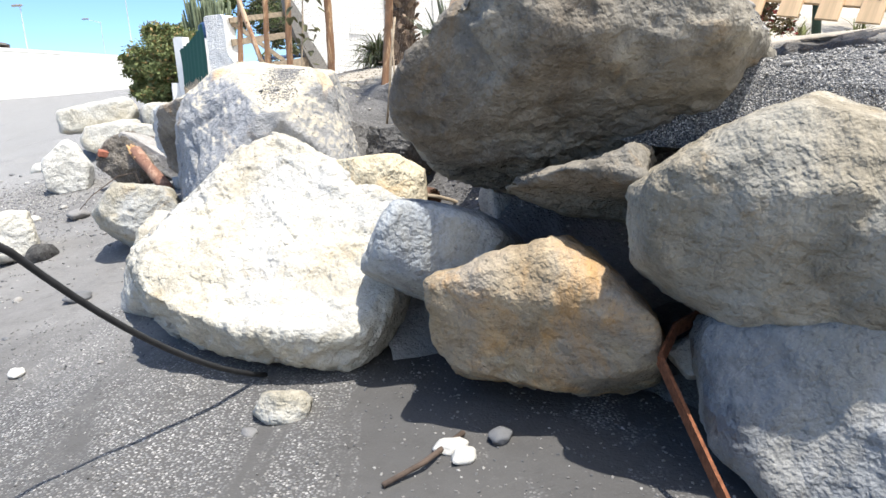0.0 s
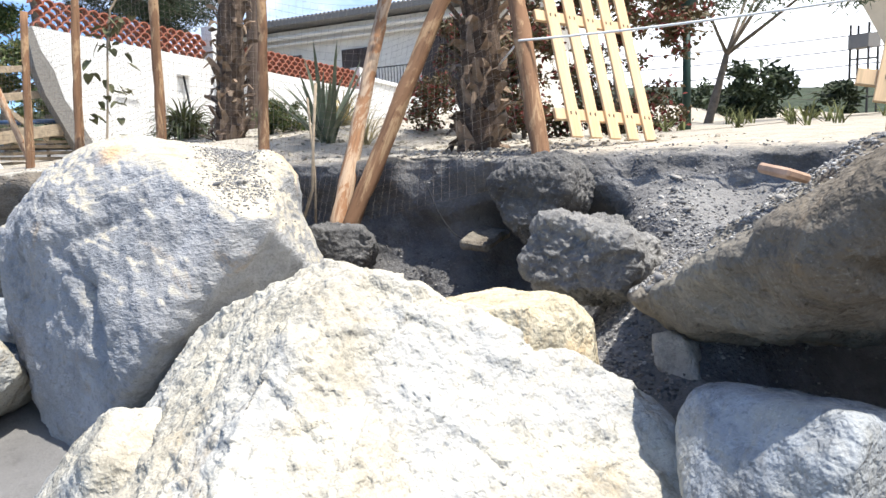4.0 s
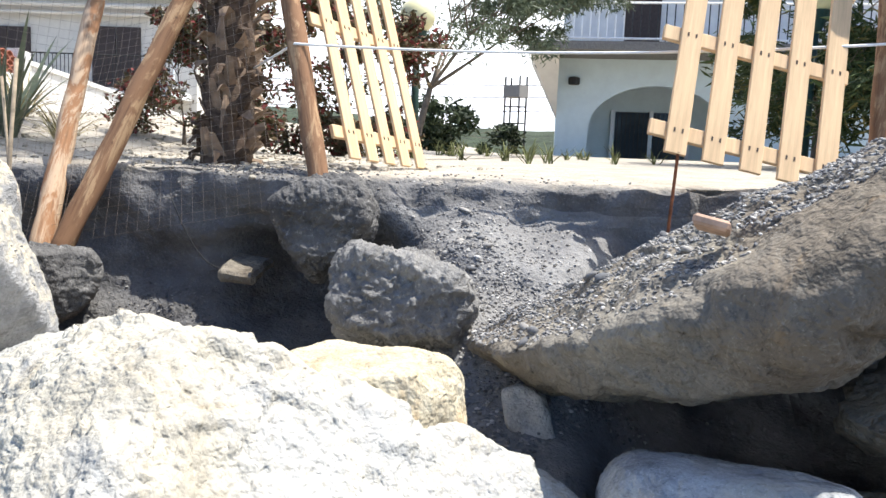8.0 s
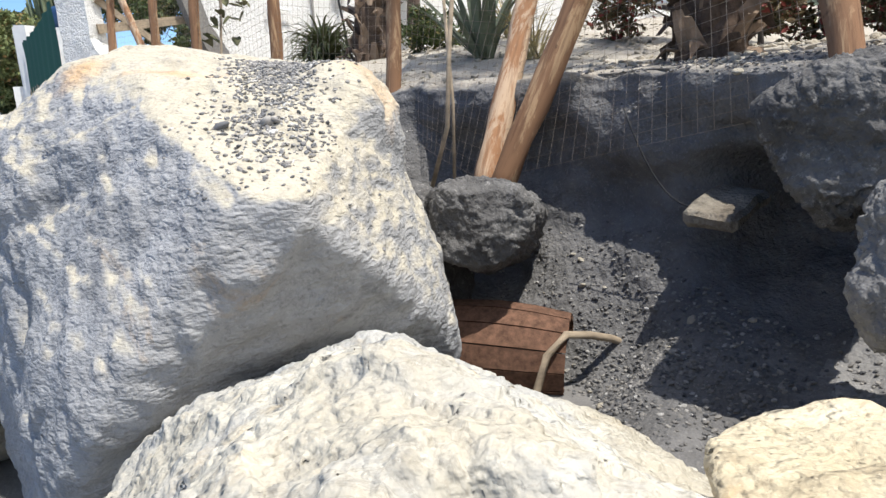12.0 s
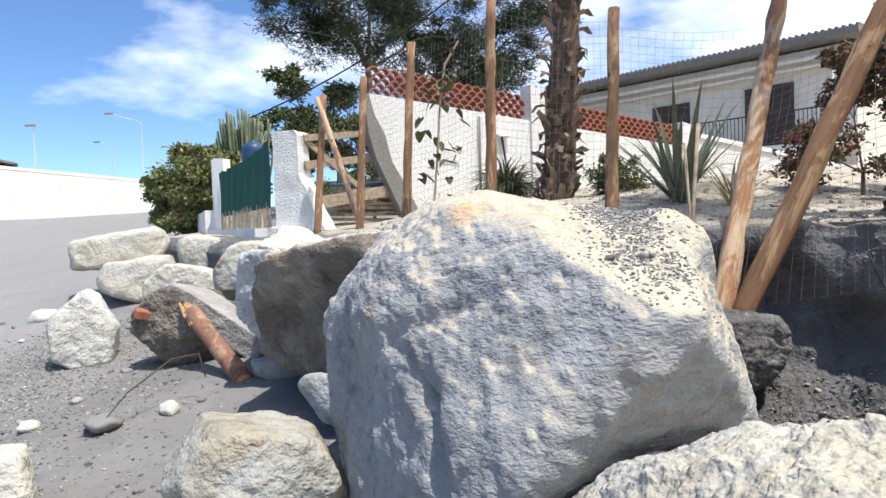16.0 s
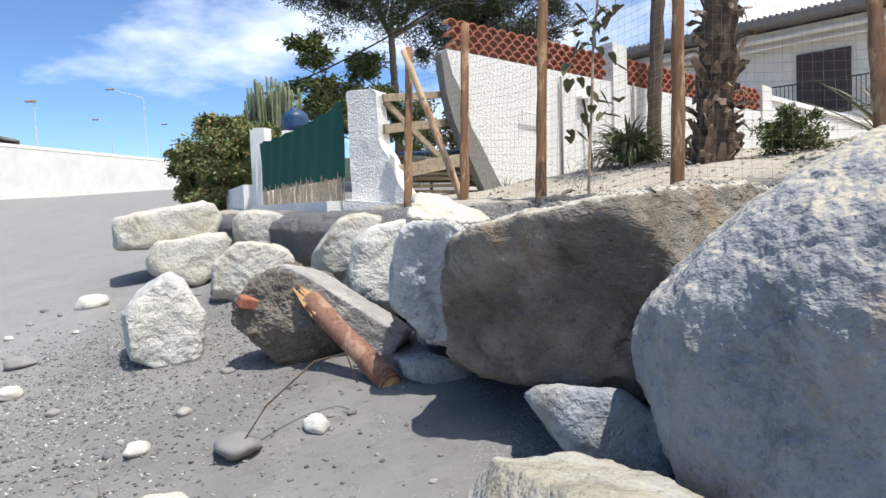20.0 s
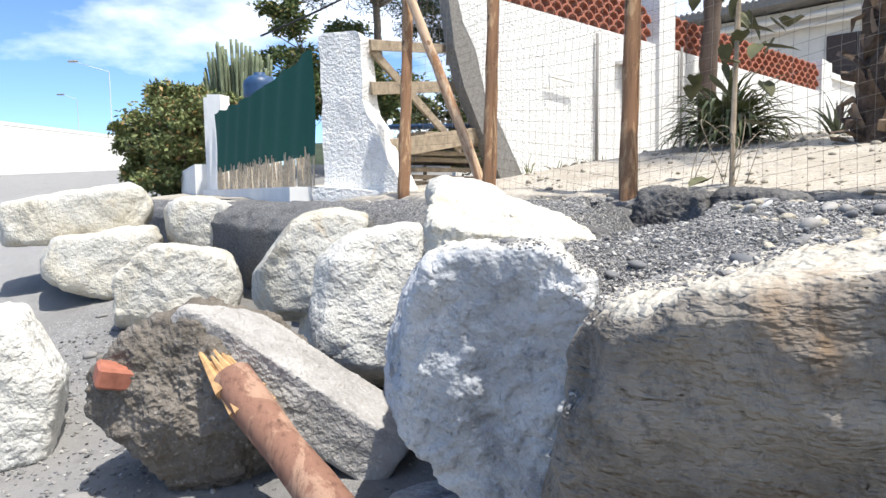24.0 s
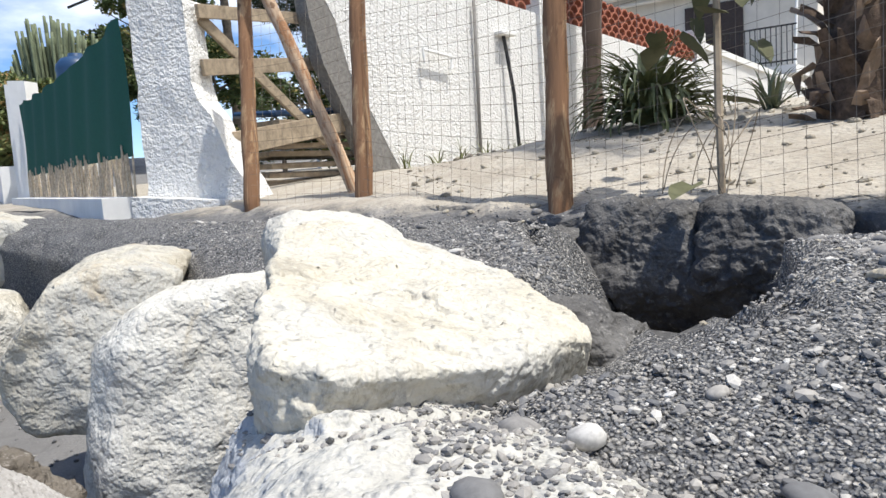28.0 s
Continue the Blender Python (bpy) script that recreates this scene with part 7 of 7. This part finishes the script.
for x, y, r, label, mat in NAMED:
    me = STONES[rng.randrange(6)].copy()
    me.materials.clear()
    me.materials.append(mat)
    s = new("stone", me)
    s.matrix_basis = Matrix.Translation((x, y, ground_z(x, y) + r * 0.25)) @ Matrix.Rotation(rng.uniform(0, 6.28), 4, "Z") @ Matrix.Scale(r, 4)
    tagged(s, label, "stone", "stones on the beach")
for i in range(230):
    x, y = rng.uniform(-9.5, -1.2), rng.uniform(2.2, 14)
    if x > -1.6 - max(0, y - 4) * 0.42:
        continue
    r = rng.uniform(0.014, 0.05) * (1.3 if x < -5 else 1.0)
    s = new("stone", STONES[rng.randrange(6)])
    s.matrix_basis = Matrix.Translation((x, y, ground_z(x, y) + r * 0.2)) @ Matrix.Rotation(rng.uniform(0, 6.28), 4, "Z") @ Matrix.Scale(r, 4)
    tagged(s, "small sea-worn grey pebble on the dark sand", "stone", "pebbles on the sand")


def pebble_field(name, places, label, flat=0.6, material=None):
    """Many pebbles as one mesh: (place, radius) each, rounded and turned at will."""
    shapes = []
    for level in (1, 2):
        bm = ico(level)
        bm.verts.index_update()
        shapes.append((np.array([v.co[:] for v in bm.verts]), np.array([[v.index for v in f.verts] for f in bm.faces])))
        bm.free()
    vs, fs, n, soft = [], [], 0, []
    r = np.random.RandomState(5)
    for p, rad in places:
        big, bf = shapes[1 if rad > 0.015 else 0]
        k = 1 + 0.13 * r.randn(len(big), 1).clip(-1, 1) * (1 if rad < 0.015 else 0.5)
        a = r.rand() * 6.28
        m = big * k * rad * np.array([1.0 + 0.35 * r.rand(), 0.9, flat * (0.7 + 0.6 * r.rand())])
        c, s = math.cos(a), math.sin(a)
        t = r.randn() * 0.3
        m = np.stack([m[:, 0] * c - m[:, 1] * s, m[:, 0] * s + m[:, 1] * c, m[:, 2] + m[:, 0] * t], 1)
        vs.append(m + np.array(p))
        fs.append(bf + n)
        soft += [rad > 0.015] * len(bf)
        n += len(big)
    me = bpy.data.meshes.new(name)
    me.from_pydata(np.concatenate(vs).tolist(), [], np.concatenate(fs).tolist())
    me.polygons.foreach_set("use_smooth", soft)
    me.materials.append(material or M_PEBBLE)
    return tagged(new(name, me), label, "shingle", kind="stuff")


def tree_of(names):
    """A search tree over the meshes of that label's first words."""
    vs, fs, n = [], [], 0
    for ob in names:
        m = ob.matrix_basis
        co = np.zeros(len(ob.data.vertices) * 3)
        ob.data.vertices.foreach_get("co", co)
        co = co.reshape(-1, 3) + np.array(m.translation)
        vs.append(co)
        fs += [[i + n for i in f.vertices] for f in ob.data.polygons]
        n += len(co)
    return bvhtree.BVHTree.FromPolygons(np.concatenate(vs).tolist(), fs)


def rain(tree_, n, spot, size, seed, steep=0.55, back=-2.0):
    r = random.Random(seed)
    got = []
    while n > 0:
        n -= 1
        x, y = spot(r)
        hit, normal, _, _ = tree_.ray_cast(Vector((x, y, 3.2)), Vector((0, 0, -1)))
        if hit and abs(normal.z) > steep and normal.y > back:
            rad = size(r)
            got.append((tuple(hit + Vector((0, 0, rad * 0.2))), rad))
    return got


bank_tree = tree_of([bank, SLAB, SPLIT])
slope_tree = tree_of([SLOPE, TILTED])
top_tree = tree_of([HUGE])


def spot_heap(r):
    while True:
        u, s = r.uniform(8.35, 12.9), r.uniform(-0.02, 2.0)
        k = np.interp(u, [p[1] for p in EDGE[::-1]], [p[0] for p in EDGE[::-1]])
        x, y = k - 0.8 * s, u - 0.57 * s
        if hole(x, y) < 0.1 and (s < 0.95 or u < 11.2):
            return x, y


def spot_near(r):
    while True:
        x, y = r.uniform(-3.45, -1.9), r.uniform(8.4, 10.6)
        if hole(x, y) < 0.1:
            return x, y


def spot_slope(r):
    y = r.uniform(2.0, 4.9)
    return heap_sea(y) + r.uniform(-0.4, 1.4), y


heap = rain(bank_tree, 30000, spot_near, lambda r: r.uniform(0.002, 0.0044), 1) + rain(bank_tree, 2200, spot_near, lambda r: 0.0055 + 0.005 * r.random() ** 2, 2)
heap += rain(bank_tree, 13000, spot_heap, lambda r: 0.003 + 0.005 * r.random() ** 2, 3) + rain(bank_tree, 130, spot_near, lambda r: 0.0106 + 0.016 * r.random() ** 3, 4) + rain(bank_tree, 60, spot_heap, lambda r: r.uniform(0.011, 0.024), 14)
pebble_field("shingle_heap", heap, "grey and white shingle heaped over the boulders")
pebble_field("shingle_on_slope", rain(slope_tree, 16000, lambda r: (r.uniform(0.1, 2.0), r.uniform(2.9, 4.8)), lambda r: r.uniform(0.004, 0.01), 25, 0.5, 0.12) + rain(slope_tree, 17000, spot_slope, lambda r: r.uniform(0.004, 0.009), 5, 0.5) + rain(slope_tree, 300, spot_slope, lambda r: 0.0106 + 0.014 * r.random() ** 2, 15, 0.5), "grey shingle lying on the tilted boulder")
pebble_field("shingle_on_boulder", rain(top_tree, 3000, lambda r: (r.gauss(-1.34, 0.07), r.gauss(6.3, 0.16)), lambda r: r.uniform(0.004, 0.008), 6, 0.6) + rain(top_tree, 900, lambda r: (r.gauss(-1.36, 0.1), r.gauss(5.78, 0.13)), lambda r: r.uniform(0.003, 0.008), 16, 0.6) + rain(top_tree, 5, lambda r: (r.gauss(-1.46, 0.1), r.gauss(5.7, 0.12)), lambda r: r.uniform(0.014, 0.022), 7, 0.7), "patch of fine shingle on the huge boulder")
pebble_field("slipped_stones", rain(bank_tree, 1500, lambda r: (r.gauss(0.95, 0.35), r.gauss(5.3, 0.4)), lambda r: r.uniform(0.004, 0.012), 8, 0.3) + rain(bank_tree, 16, lambda r: (r.gauss(0.95, 0.3), r.gauss(5.5, 0.2)), lambda r: r.uniform(0.015, 0.032), 9, 0.3), "loose stones on the slipped bank")
pebble_field("cavity_grit", rain(bank_tree, 4200, lambda r: (r.gauss(-0.1, 0.45), r.gauss(6.5, 0.45)), lambda r: r.uniform(0.004, 0.013), 10, 0.2), "dark grit lying in the washed-out hollow", material=M_GRIT)
pebble_field("gully_shingle", rain(bank_tree, 5000, lambda r: (r.uniform(-0.5, 1.0), r.uniform(4.3, 5.5)), lambda r: r.uniform(0.004, 0.012), 28, 0.2), "grey shingle in the gully between boulders")
grit_tree = tree_of([ground])
pebble_field("beach_grit", rain(grit_tree, 5200, lambda r: (r.uniform(-3.2, 1.0), r.uniform(1.6, 5.0)), lambda r: r.uniform(0.003, 0.008), 11) + rain(grit_tree, 5200, lambda r: (r.gauss(-6.2, 1.2), r.uniform(4.0, 13.0)), lambda r: r.uniform(0.005, 0.016), 12), "scattered grit on the dark sand", material=M_GRIT)
pebble_field("garden_lumps", rain(bank_tree, 2600, lambda r: (r.uniform(-2.9, 2.5), r.uniform(6.3, 13.5)), lambda r: 0.006 + 0.022 * r.random() ** 3, 41, 0.8), "small lumps and stones on the pale garden sand", material=M_SANDLUMP)
pebble_field("sea_gravel", rain(grit_tree, 9000, lambda r: (r.gauss(-6.3, 1.0), r.uniform(4.5, 12.0)), lambda r: r.uniform(0.005, 0.014), 42), "pale sea gravel in patches on the dark sand")
